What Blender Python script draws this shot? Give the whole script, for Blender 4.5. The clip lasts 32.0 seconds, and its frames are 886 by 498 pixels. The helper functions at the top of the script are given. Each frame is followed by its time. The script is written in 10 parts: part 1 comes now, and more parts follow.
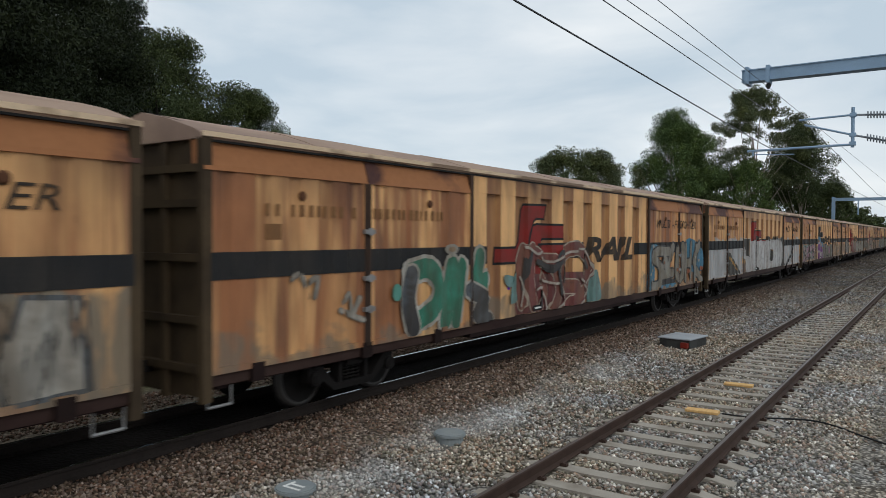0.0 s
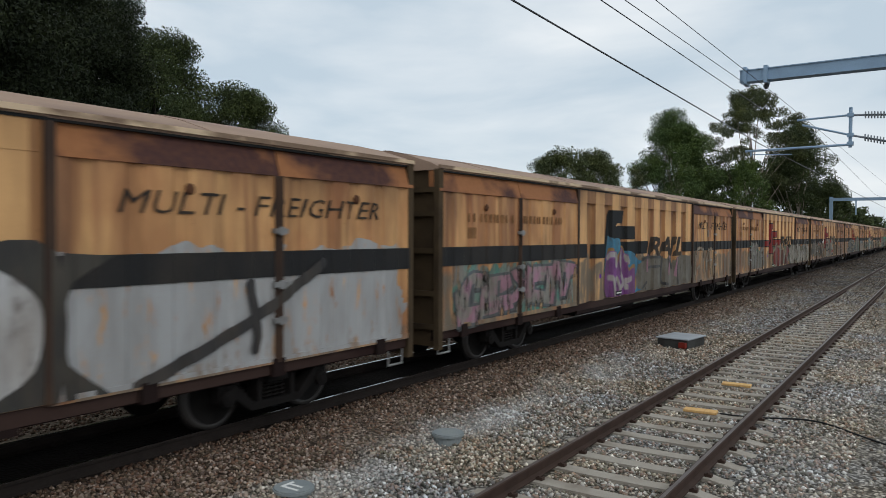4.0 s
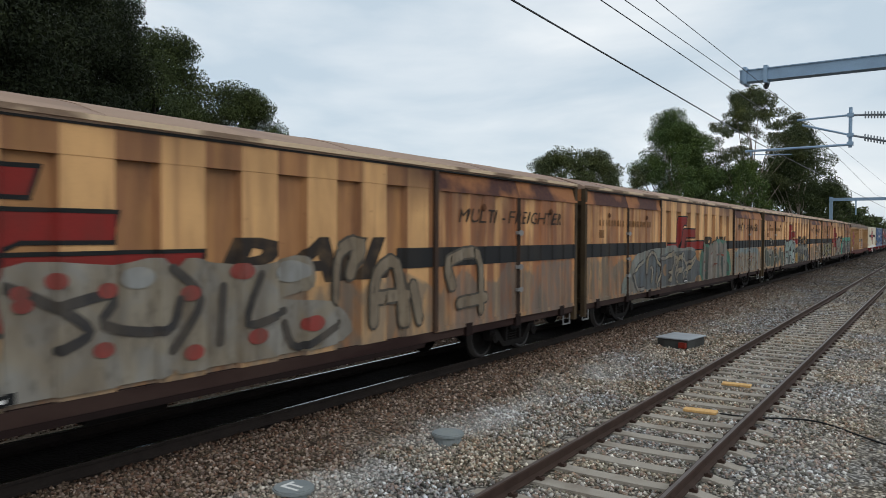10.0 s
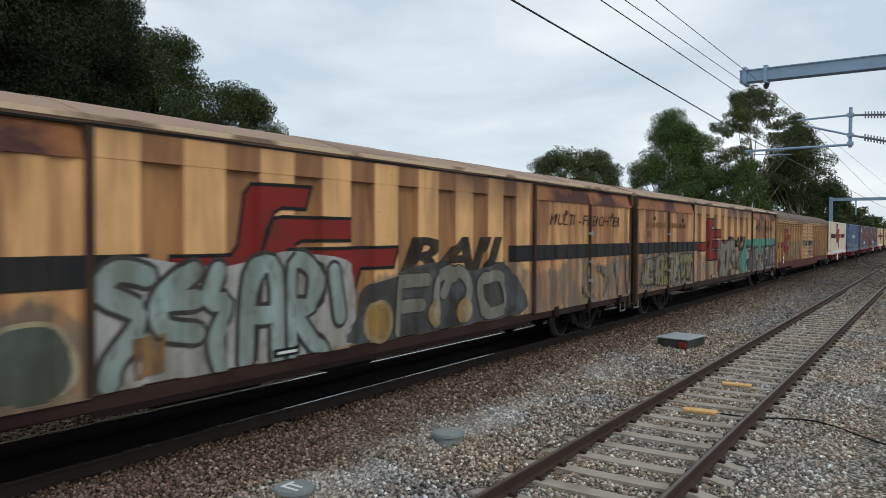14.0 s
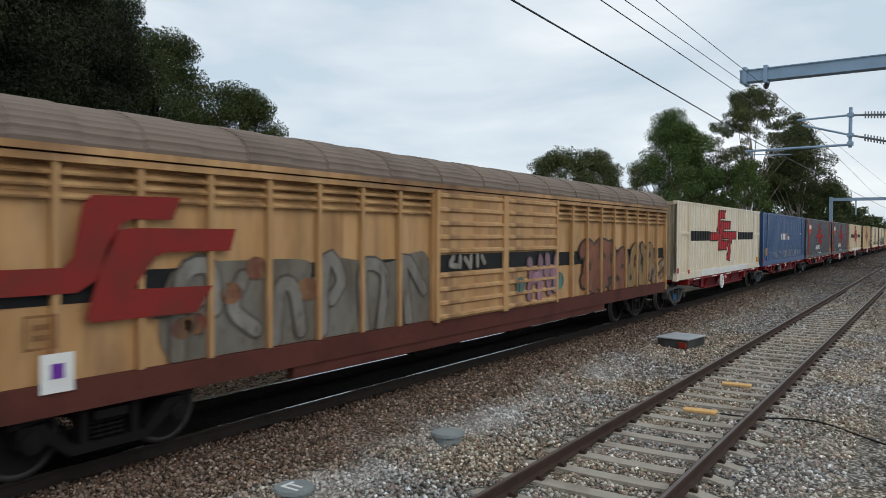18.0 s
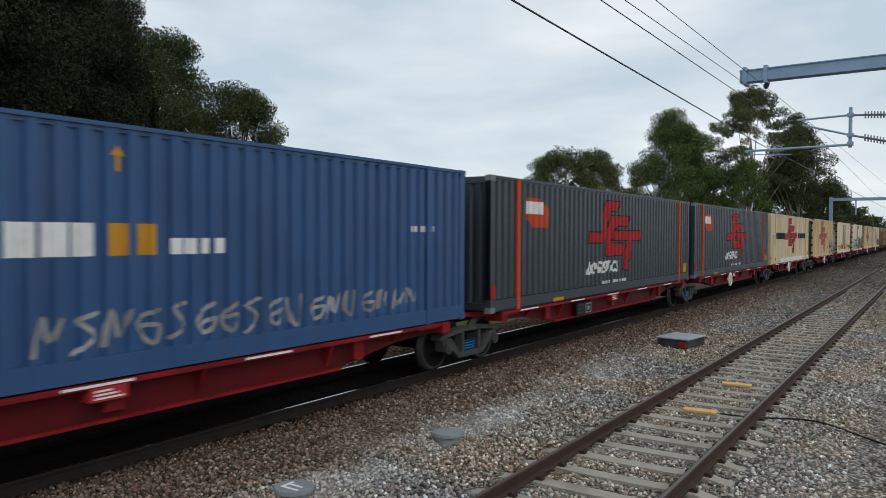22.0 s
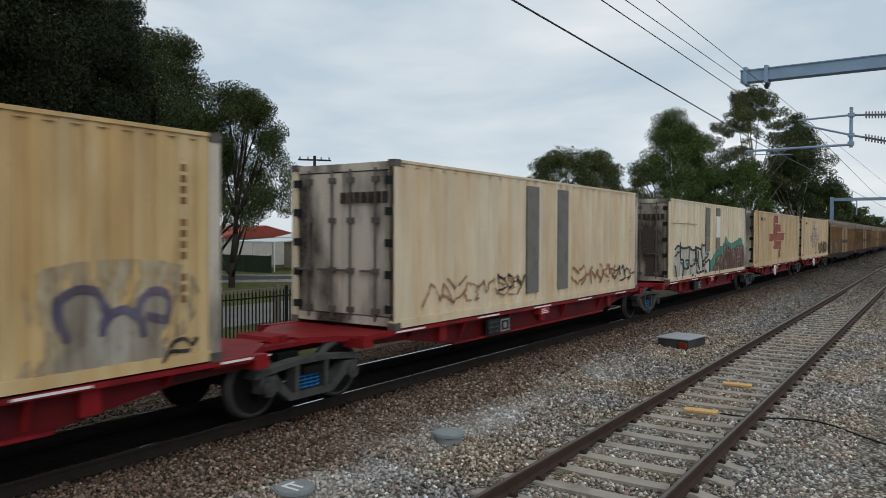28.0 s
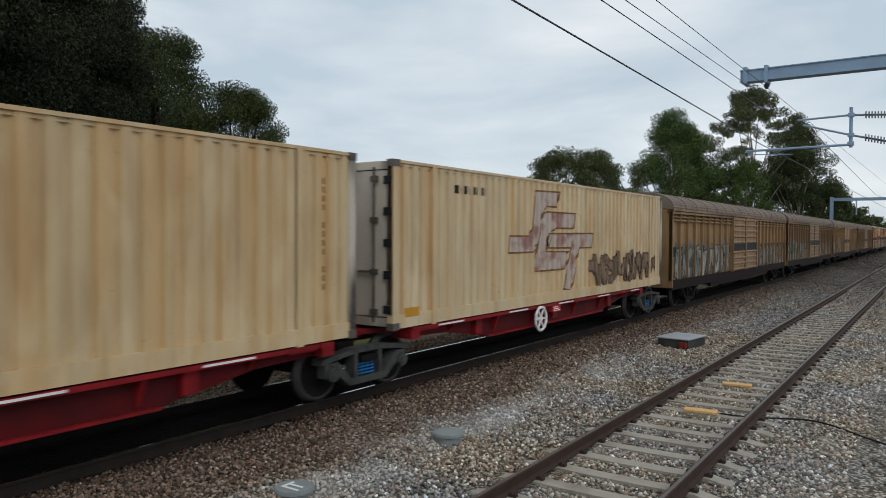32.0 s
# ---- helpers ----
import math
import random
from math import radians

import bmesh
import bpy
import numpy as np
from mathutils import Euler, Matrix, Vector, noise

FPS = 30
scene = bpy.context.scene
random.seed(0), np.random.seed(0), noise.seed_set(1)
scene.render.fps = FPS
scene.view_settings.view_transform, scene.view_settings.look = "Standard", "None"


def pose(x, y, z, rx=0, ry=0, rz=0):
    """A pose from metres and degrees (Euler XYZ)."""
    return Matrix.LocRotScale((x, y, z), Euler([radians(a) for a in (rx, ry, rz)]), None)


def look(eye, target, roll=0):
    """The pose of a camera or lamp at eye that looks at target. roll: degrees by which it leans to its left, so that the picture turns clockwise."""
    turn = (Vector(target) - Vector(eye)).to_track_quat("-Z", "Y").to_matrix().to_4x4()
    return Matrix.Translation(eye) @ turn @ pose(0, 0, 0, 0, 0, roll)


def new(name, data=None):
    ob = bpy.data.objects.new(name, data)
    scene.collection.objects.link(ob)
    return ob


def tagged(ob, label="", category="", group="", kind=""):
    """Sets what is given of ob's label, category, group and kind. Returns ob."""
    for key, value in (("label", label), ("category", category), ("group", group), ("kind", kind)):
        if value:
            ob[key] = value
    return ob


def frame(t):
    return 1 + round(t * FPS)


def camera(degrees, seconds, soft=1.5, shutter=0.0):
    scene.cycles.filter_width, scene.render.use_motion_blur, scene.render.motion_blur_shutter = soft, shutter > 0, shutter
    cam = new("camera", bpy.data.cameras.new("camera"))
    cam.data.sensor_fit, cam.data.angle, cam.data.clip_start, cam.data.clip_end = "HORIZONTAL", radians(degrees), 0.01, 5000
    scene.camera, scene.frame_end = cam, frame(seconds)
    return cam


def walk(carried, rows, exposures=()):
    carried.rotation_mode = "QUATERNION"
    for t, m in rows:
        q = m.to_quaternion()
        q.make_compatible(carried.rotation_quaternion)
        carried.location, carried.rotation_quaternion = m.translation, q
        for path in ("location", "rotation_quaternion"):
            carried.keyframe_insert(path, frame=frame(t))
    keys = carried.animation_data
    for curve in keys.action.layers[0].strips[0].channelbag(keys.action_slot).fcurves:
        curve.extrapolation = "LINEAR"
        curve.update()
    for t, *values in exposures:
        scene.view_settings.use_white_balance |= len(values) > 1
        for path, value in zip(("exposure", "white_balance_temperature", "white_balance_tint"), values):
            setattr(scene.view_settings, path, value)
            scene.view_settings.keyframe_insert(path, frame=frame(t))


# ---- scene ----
# One straight line of track runs along +x; the train comes towards the camera along -x.
EYE = Vector((0.0, 0.0, 2.846))


def aim(yaw, pitch=-1.204, roll=0.272):
    y, p = radians(yaw), radians(pitch)
    way = Vector((math.cos(y) * math.cos(p), math.sin(y) * math.cos(p), math.sin(p)))
    return look(EYE, EYE + way, roll)


cam = camera(62.66, 32.0, soft=0.6, shutter=0.22)
walk(cam, [(0.0, aim(34.30)), (3.1, aim(34.30)), (3.7, aim(34.165)), (5.5, aim(34.155)), (14.0, aim(34.155)),
           (22.0, aim(34.155)), (28.0, aim(34.20)), (32.0, aim(34.19))], exposures=[(0.0, 0.0), (6.0, 0.0), (12.0, 0.08), (18.5, 0.10), (20.0, -0.06), (21.3, -0.06), (23.0, 0.16), (25.2, 0.16), (28.0, -0.09), (30.0, -0.07), (32.0, -0.05)])

# ---- world and light: a bright overcast sky ----
world = bpy.data.worlds.new("overcast_sky")
scene.world = world
world.use_nodes = True


def overcast(nt):
    n, l = nt.nodes, nt.links
    n.clear()
    out, bg = n.new("ShaderNodeOutputWorld"), n.new("ShaderNodeBackground")
    sky = n.new("ShaderNodeTexSky")
    sky.sky_type, sky.sun_disc, sky.sun_elevation, sky.sun_rotation = "NISHITA", False, radians(38), radians(205)
    dim = n.new("ShaderNodeMix")
    dim.data_type, dim.blend_type = "RGBA", "MULTIPLY"
    dim.inputs["Factor"].default_value = 1.0
    dim.inputs["B"].default_value = (0.1, 0.1, 0.1, 1)
    co, mp = n.new("ShaderNodeTexCoord"), n.new("ShaderNodeMapping")
    mp.inputs["Scale"].default_value = (1.3, 1.3, 4.5)
    cloud = n.new("ShaderNodeTexNoise")
    cloud.inputs["Scale"].default_value, cloud.inputs["Detail"].default_value = 1.7, 7
    cloud.inputs["Distortion"].default_value = 0.4
    ramp = n.new("ShaderNodeValToRGB")
    e = ramp.color_ramp.elements
    e[0].position, e[0].color = 0.32, (0.56, 0.665, 0.755, 1)
    e[1].position, e[1].color = 0.66, (0.95, 0.98, 0.995, 1)
    mix = n.new("ShaderNodeMix")
    mix.data_type = "RGBA"
    mix.inputs["Factor"].default_value = 0.92
    l.new(co.outputs["Generated"], mp.inputs["Vector"])
    l.new(mp.outputs["Vector"], cloud.inputs["Vector"])
    # the cloud thins out down the line
    sep = n.new("ShaderNodeSeparateXYZ")
    l.new(co.outputs["Generated"], sep.inputs[0])
    lean = n.new("ShaderNodeMath")
    lean.operation, lean.inputs[1].default_value = "MULTIPLY_ADD", -0.45
    l.new(sep.outputs["Y"], lean.inputs[0])
    l.new(sep.outputs["X"], lean.inputs[2])
    thin = n.new("ShaderNodeMapRange")
    thin.inputs["From Min"].default_value, thin.inputs["From Max"].default_value = 0.35, 1.0
    thin.inputs["To Max"].default_value = -0.12
    l.new(lean.outputs[0], thin.inputs["Value"])
    cover = n.new("ShaderNodeMath")
    cover.operation = "ADD"
    l.new(cloud.outputs["Fac"], cover.inputs[0])
    l.new(thin.outputs["Result"], cover.inputs[1])
    l.new(cover.outputs[0], ramp.inputs["Fac"])
    l.new(sky.outputs["Color"], dim.inputs["A"])
    l.new(dim.outputs["Result"], mix.inputs["A"])
    l.new(ramp.outputs["Color"], mix.inputs["B"])
    l.new(mix.outputs["Result"], bg.inputs["Color"])
    bg.inputs["Strength"].default_value = 1.0
    l.new(bg.outputs["Background"], out.inputs["Surface"])


overcast(world.node_tree)
sun = new("sun", bpy.data.lights.new("sun", "SUN"))
sun.data.energy, sun.data.angle, sun.data.color = 0.55, radians(30), (1.0, 0.97, 0.92)
sun.matrix_world = look((0, 0, 0), (0.35, 0.75, -0.65))


# ---- materials ----
def tree_of(name, rough=0.7, metal=0.0):
    m = bpy.data.materials.new(name)
    m.use_nodes = True
    nt = m.node_tree
    b = nt.nodes["Principled BSDF"]
    b.inputs["Roughness"].default_value, b.inputs["Metallic"].default_value = rough, metal
    return m, nt, b


def val(nt, op, a, b=None, c=None, clamp=False):
    n = nt.nodes.new("ShaderNodeMath")
    n.operation, n.use_clamp = op, clamp
    for i, x in enumerate((a, b, c)):
        if x is None:
            continue
        if isinstance(x, (int, float)):
            n.inputs[i].default_value = x
        else:
            nt.links.new(x, n.inputs[i])
    return n.outputs[0]


def mixc(nt, fac, a, b, blend="MIX"):
    n = nt.nodes.new("ShaderNodeMix")
    n.data_type, n.blend_type = "RGBA", blend
    for key, x in (("Factor", fac), ("A", a), ("B", b)):
        if isinstance(x, (int, float)):
            n.inputs[key].default_value = x
        elif isinstance(x, tuple):
            n.inputs[key].default_value = (*x[:3], 1)
        else:
            nt.links.new(x, n.inputs[key])
    return n.outputs["Result"]


def noisy(nt, vec, scale, detail=4, stretch=None, distortion=0.0, shift=None):
    if stretch or shift:
        mp = nt.nodes.new("ShaderNodeMapping")
        if stretch:
            mp.inputs["Scale"].default_value = stretch
        if shift:
            mp.inputs["Location"].default_value = shift
        nt.links.new(vec, mp.inputs["Vector"])
        vec = mp.outputs["Vector"]
    t = nt.nodes.new("ShaderNodeTexNoise")
    t.inputs["Scale"].default_value, t.inputs["Detail"].default_value = scale, detail
    t.inputs["Distortion"].default_value = distortion
    nt.links.new(vec, t.inputs["Vector"])
    return t.outputs["Fac"]


def ramped(nt, fac, lo, hi):
    n = nt.nodes.new("ShaderNodeMapRange")
    n.inputs["From Min"].default_value, n.inputs["From Max"].default_value = lo, hi
    nt.links.new(fac, n.inputs["Value"])
    return n.outputs["Result"]


def coords(nt, kind="Object"):
    return nt.nodes.new("ShaderNodeTexCoord").outputs[kind]


def varied(nt):
    """Object coordinates, shifted by a random length for each object."""
    add = nt.nodes.new("ShaderNodeVectorMath")
    add.operation = "ADD"
    nt.links.new(coords(nt), add.inputs[0])
    far = val(nt, "MULTIPLY", nt.nodes.new("ShaderNodeObjectInfo").outputs["Random"], 60.0)
    nt.links.new(far, add.inputs[1])
    return add.outputs[0]


def bump(nt, b, height, strength=0.3, distance=0.01):
    n = nt.nodes.new("ShaderNodeBump")
    n.inputs["Strength"].default_value, n.inputs["Distance"].default_value = strength, distance
    nt.links.new(height, n.inputs["Height"])
    nt.links.new(n.outputs["Normal"], b.inputs["Normal"])


def weathered(name, base, dirt=(0.1, 0.07, 0.05), amount=0.5, rough=0.65, metal=0.0, scale=3.0, bumpy=0.15, stretch=None, edge=(0.45, 0.75)):
    """A painted, concrete or metal surface with grain, stains and fine relief."""
    m, nt, b = tree_of(name, rough, metal)
    if metal < 0.3:
        b.inputs["Specular IOR Level"].default_value = 0.14
    v = varied(nt)
    stain = ramped(nt, noisy(nt, v, scale, 6, stretch), *edge)
    grain = noisy(nt, v, scale * 22, 3)
    c = mixc(nt, val(nt, "MULTIPLY", stain, amount), base, dirt)
    c = mixc(nt, val(nt, "MULTIPLY", ramped(nt, grain, 0.35, 0.7), 0.25), c, tuple(x * 0.6 for x in base))
    nt.links.new(c, b.inputs["Base Color"])
    bump(nt, b, grain, bumpy, 0.004)
    return m


def bed_tint(nt, pos, sep):
    """Tint of the ballast by its place: rusty beside the freight track, tan in the middle, cool grey in patches, a
    washed pale strip; dark by the train and far off is painted in.
    """
    wob = noisy(nt, pos, 0.8, 3)
    y = val(nt, "ADD", sep.outputs["Y"], val(nt, "MULTIPLY_ADD", wob, 1.4, -0.7))
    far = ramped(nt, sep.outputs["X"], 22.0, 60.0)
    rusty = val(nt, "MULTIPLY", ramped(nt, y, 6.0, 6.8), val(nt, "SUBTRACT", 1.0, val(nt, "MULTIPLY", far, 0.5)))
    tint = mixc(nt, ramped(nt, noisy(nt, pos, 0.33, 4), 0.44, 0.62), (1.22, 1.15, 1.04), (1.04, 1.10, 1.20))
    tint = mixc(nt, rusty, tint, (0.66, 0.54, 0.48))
    # painted shade: bed colour darkens with distance to suit the camera's view
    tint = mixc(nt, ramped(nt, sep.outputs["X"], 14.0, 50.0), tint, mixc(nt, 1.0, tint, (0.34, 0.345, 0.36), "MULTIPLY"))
    side = val(nt, "SUBTRACT", 1.0, val(nt, "MULTIPLY", val(nt, "ABSOLUTE", val(nt, "SUBTRACT", y, 6.0)), 1.7), None, True)
    pale = val(nt, "MULTIPLY", val(nt, "MULTIPLY", side, ramped(nt, noisy(nt, pos, 1.1, 4), 0.40, 0.56)), val(nt, "SUBTRACT", 1.0, ramped(nt, sep.outputs["X"], 14.0, 20.0)))
    near_side = val(nt, "SUBTRACT", 1.0, ramped(nt, y, 1.0, 2.2))
    pale2 = val(nt, "MULTIPLY", near_side, val(nt, "MULTIPLY", ramped(nt, noisy(nt, pos, 0.9, 4), 0.44, 0.60), 0.35))
    # oil stain by the freight rail, with the train's shadow painted into it
    oil_and_shade = val(nt, "MULTIPLY", ramped(nt, val(nt, "ADD", sep.outputs["Y"], val(nt, "MULTIPLY_ADD", noisy(nt, pos, 3.0, 4), 0.5, -0.25)), 7.80, 8.25), 0.84)
    oil_and_shade = val(nt, "MULTIPLY", oil_and_shade, val(nt, "LESS_THAN", sep.outputs["Y"], 10.0))
    # darker towards the freight rail: dust, with shade beside the train painted in
    dust_and_shade = val(nt, "MULTIPLY", ramped(nt, val(nt, "ADD", sep.outputs["Y"], val(nt, "MULTIPLY_ADD", noisy(nt, pos, 2.0, 4), 0.8, -0.4)), 6.9, 7.9), 0.55)
    tint = mixc(nt, dust_and_shade, tint, mixc(nt, 1.0, tint, (0.42, 0.36, 0.33), "MULTIPLY"))
    return tint, val(nt, "MAXIMUM", pale, pale2), oil_and_shade


def ballast_stuff(name):
    m, nt, b = tree_of(name, 0.9)
    b.inputs["Specular IOR Level"].default_value = 0.06
    geo = nt.nodes.new("ShaderNodeNewGeometry")
    rnd = geo.outputs["Random Per Island"]
    pos = geo.outputs["Position"]
    r = nt.nodes.new("ShaderNodeValToRGB")
    els = r.color_ramp.elements
    els[0].position, els[0].color = 0.0, (0.045, 0.038, 0.032, 1)
    els[1].position, els[1].color = 1.0, (0.86, 0.84, 0.80, 1)
    for p, c in ((0.13, (0.20, 0.19, 0.15)), (0.25, (0.09, 0.075, 0.062)), (0.37, (0.36, 0.26, 0.20)), (0.49, (0.16, 0.155, 0.15)), (0.61, (0.44, 0.41, 0.34)), (0.73, (0.22, 0.16, 0.135)), (0.85, (0.40, 0.39, 0.37)), (0.96, (0.56, 0.53, 0.48))):
        els.new(p).color = (*c, 1)
    nt.links.new(rnd, r.inputs["Fac"])
    sep = nt.nodes.new("ShaderNodeSeparateXYZ")
    nt.links.new(pos, sep.inputs[0])
    tint, pale, oil_and_shade = bed_tint(nt, pos, sep)
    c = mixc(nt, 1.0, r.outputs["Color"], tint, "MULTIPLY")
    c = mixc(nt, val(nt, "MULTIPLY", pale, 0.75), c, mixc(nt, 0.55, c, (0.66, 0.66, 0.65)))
    c = mixc(nt, oil_and_shade, c, mixc(nt, 1.0, c, (0.10, 0.085, 0.075), "MULTIPLY"))
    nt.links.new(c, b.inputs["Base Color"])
    bump(nt, b, noisy(nt, pos, 60, 3), 0.3, 0.004)
    return m


def ground_mat():
    """Ballast bed by the tracks, dusty grass and earth away from them; shade under the train is painted in."""
    m, nt, b = tree_of("ballast_bed", 0.95)
    b.inputs["Specular IOR Level"].default_value = 0.06
    pos = nt.nodes.new("ShaderNodeNewGeometry").outputs["Position"]
    sep = nt.nodes.new("ShaderNodeSeparateXYZ")
    nt.links.new(pos, sep.inputs[0])
    vor = nt.nodes.new("ShaderNodeTexVoronoi")
    vor.inputs["Scale"].default_value = 21.0
    nt.links.new(pos, vor.inputs["Vector"])
    h = vor.outputs["Distance"]
    bw = nt.nodes.new("ShaderNodeSeparateXYZ")
    nt.links.new(vor.outputs["Color"], bw.inputs[0])
    r = nt.nodes.new("ShaderNodeValToRGB")
    e = r.color_ramp.elements
    e[0].position, e[0].color = 0.0, (0.055, 0.050, 0.044, 1)
    e[1].position, e[1].color = 1.0, (0.46, 0.43, 0.385, 1)
    nt.links.new(bw.outputs[0], r.inputs["Fac"])
    # crevice shade between the drawn stones is painted as a darker colour
    c = mixc(nt, ramped(nt, h, 0.35, 0.75), r.outputs["Color"], (0.075, 0.069, 0.062))
    wob = noisy(nt, pos, 0.8, 3)
    y = val(nt, "ADD", sep.outputs["Y"], val(nt, "MULTIPLY_ADD", wob, 1.4, -0.7))
    tint, pale, oil_and_shade = bed_tint(nt, pos, sep)
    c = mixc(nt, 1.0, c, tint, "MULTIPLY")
    c = mixc(nt, val(nt, "MULTIPLY", pale, 0.5), c, (0.34, 0.34, 0.33))
    c = mixc(nt, val(nt, "MULTIPLY", oil_and_shade, val(nt, "LESS_THAN", sep.outputs["Y"], 10.0)), c, (0.022, 0.018, 0.016))
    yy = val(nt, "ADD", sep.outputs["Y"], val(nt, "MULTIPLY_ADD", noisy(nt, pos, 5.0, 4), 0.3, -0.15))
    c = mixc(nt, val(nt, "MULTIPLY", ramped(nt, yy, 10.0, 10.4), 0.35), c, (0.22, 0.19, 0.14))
    # the train's shadow between the freight rails is painted near-black
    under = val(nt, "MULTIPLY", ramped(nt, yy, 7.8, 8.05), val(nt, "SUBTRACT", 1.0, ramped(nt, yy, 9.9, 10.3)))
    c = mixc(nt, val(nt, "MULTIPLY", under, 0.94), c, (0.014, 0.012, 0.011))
    grass = mixc(nt, noisy(nt, pos, 1.2, 5), (0.05, 0.09, 0.02), (0.16, 0.14, 0.06))
    c = mixc(nt, ramped(nt, y, 12.3, 13.2), c, grass)
    c = mixc(nt, val(nt, "MULTIPLY", ramped(nt, noisy(nt, pos, 2.2, 6), 0.40, 0.62), 0.45), c, mixc(nt, 1.0, c, (0.5, 0.48, 0.46), "MULTIPLY"))
    nt.links.new(c, b.inputs["Base Color"])
    bump(nt, b, h, 0.6, 0.04)
    return m


M = {}
M["ground"] = ground_mat()
M["stones"] = ballast_stuff("ballast_stone")
M["concrete"] = weathered("sleeper_concrete", (0.37, 0.335, 0.285), (0.15, 0.115, 0.085), 0.7, 0.9, 0, 2.0, 0.3)
M["rail"] = weathered("rusty_rail", (0.068, 0.043, 0.034), (0.03, 0.02, 0.016), 0.6, 0.75, 0.2, 4.0, 0.3)
M["railtop"] = weathered("worn_rail_head", (0.15, 0.118, 0.105), (0.075, 0.055, 0.047), 0.5, 0.42, 0.7, 3.0, 0.05)
# freight rail sides coloured near-black for the shade below the wagons
M["rail_dark"] = weathered("dark_shaded_rail", (0.022, 0.017, 0.015), (0.010, 0.008, 0.007), 0.6, 0.9, 0.0, 4.0, 0.3)
M["shine"] = weathered("polished_rail_head", (0.62, 0.62, 0.62), (0.35, 0.33, 0.32), 0.3, 0.18, 1.0, 3.0, 0.02)
M["galv"] = weathered("galvanised_steel", (0.27, 0.385, 0.52), (0.20, 0.28, 0.38), 0.5, 0.5, 0.15, 2.5, 0.05)
M["black"] = weathered("black_paint", (0.016, 0.017, 0.018), (0.04, 0.036, 0.032), 0.4, 0.6)
M["stripe"] = weathered("faded_black_stripe", (0.022, 0.022, 0.023), (0.055, 0.046, 0.038), 0.7, 0.6, 0, 1.2, 0.1, (1, 1, 0.5))
M["side_sill"] = weathered("stained_side_sill", (0.048, 0.028, 0.023), (0.024, 0.011, 0.010), 0.9, 0.7, 0, 0.7, 0.15, (1, 1, 2.5), (0.42, 0.62))
M["door_gear_pale"] = weathered("dull_pale_metal", (0.30, 0.30, 0.30), (0.14, 0.13, 0.12), 0.6, 0.5, 0.2)
M["grey_strip"] = weathered("bare_grey_strip", (0.20, 0.19, 0.172), (0.11, 0.10, 0.09), 0.6, 0.75, 0.1, 3.0, 0.1)
M["brown_strip"] = weathered("bare_brown_strip", (0.24, 0.205, 0.165), (0.13, 0.10, 0.08), 0.6, 0.75, 0, 3.0, 0.1)
# grime colour taken near-black to include the shade beneath the wagons
M["under"] = weathered("underframe_grime_and_shade", (0.011, 0.0095, 0.009), (0.006, 0.005, 0.005), 0.6, 0.85, 0.1, 3.0, 0.3)
M["old_sill"] = weathered("red_brown_sill", (0.105, 0.034, 0.026), (0.04, 0.017, 0.014), 0.8, 0.7, 0, 1.1, 0.2)
# rust brown darkened to stand in for the shadow along the sill
M["sill"] = weathered("rusty_shaded_sill", (0.020, 0.011, 0.010), (0.012, 0.009, 0.008), 0.6, 0.8, 0.1, 2.0, 0.2)
# wheel colour darkened too, with the wagon's shade painted in
M["wheel"] = weathered("wheel_steel", (0.011, 0.010, 0.0095), (0.007, 0.006, 0.006), 0.6, 0.9, 0.0, 4.0, 0.1)
M["tread"] = weathered("wheel_rim", (0.05, 0.046, 0.044), (0.02, 0.018, 0.017), 0.5, 0.6, 0.4, 4.0, 0.05)
M["bogie"] = weathered("grey_bogie_casting", (0.065, 0.066, 0.063), (0.025, 0.022, 0.020), 0.9, 0.75, 0.0, 4.0, 0.2)
M["spring"] = weathered("blue_spring", (0.02, 0.13, 0.34), (0.02, 0.05, 0.1), 0.5, 0.5)
M["red"] = weathered("red_wagon_paint", (0.24, 0.012, 0.016), (0.025, 0.007, 0.008), 0.75, 0.55, 0, 1.6, 0.1)
# grimy wagon red, darkened for the flange's shade on the recessed web
M["red_grimy_shaded"] = weathered("shaded_grimy_red_paint", (0.10, 0.006, 0.008), (0.022, 0.007, 0.007), 0.85, 0.6, 0, 1.2, 0.1)
M["redplate"] = weathered("bright_red_plate", (0.42, 0.03, 0.035), (0.25, 0.03, 0.03), 0.4, 0.5)
M["white"] = weathered("white_paint", (0.78, 0.78, 0.76), (0.5, 0.48, 0.45), 0.4, 0.6)
M["reflect"] = weathered("reflector_white", (0.80, 0.80, 0.80), (0.55, 0.55, 0.55), 0.3, 0.35)
M["amber"] = weathered("amber_label", (0.55, 0.27, 0.03), (0.3, 0.14, 0.03), 0.4, 0.5)
M["yellowplank"] = weathered("yellow_painted_timber", (0.72, 0.45, 0.19), (0.4, 0.2, 0.07), 0.5, 0.8, 0, 5.0, 0.3, (1, 8, 1))
M["bark"] = weathered("eucalypt_bark", (0.30, 0.26, 0.22), (0.10, 0.08, 0.06), 0.8, 0.9, 0, 1.5, 0.5, (1, 1, 0.25))
M["bark_dark"] = weathered("dark_bark", (0.045, 0.039, 0.033), (0.02, 0.017, 0.014), 0.8, 0.9, 0, 1.5, 0.5, (1, 1, 0.25))
M["wire"] = weathered("overhead_wire", (0.03, 0.032, 0.035), (0.02, 0.02, 0.02), 0.3, 0.5, 0.6)
M["insulator"] = weathered("grey_insulator", (0.22, 0.24, 0.27), (0.15, 0.16, 0.18), 0.3, 0.3)
M["pit"] = weathered("pit_lid_grey", (0.23, 0.26, 0.27), (0.33, 0.35, 0.33), 0.6, 0.7)
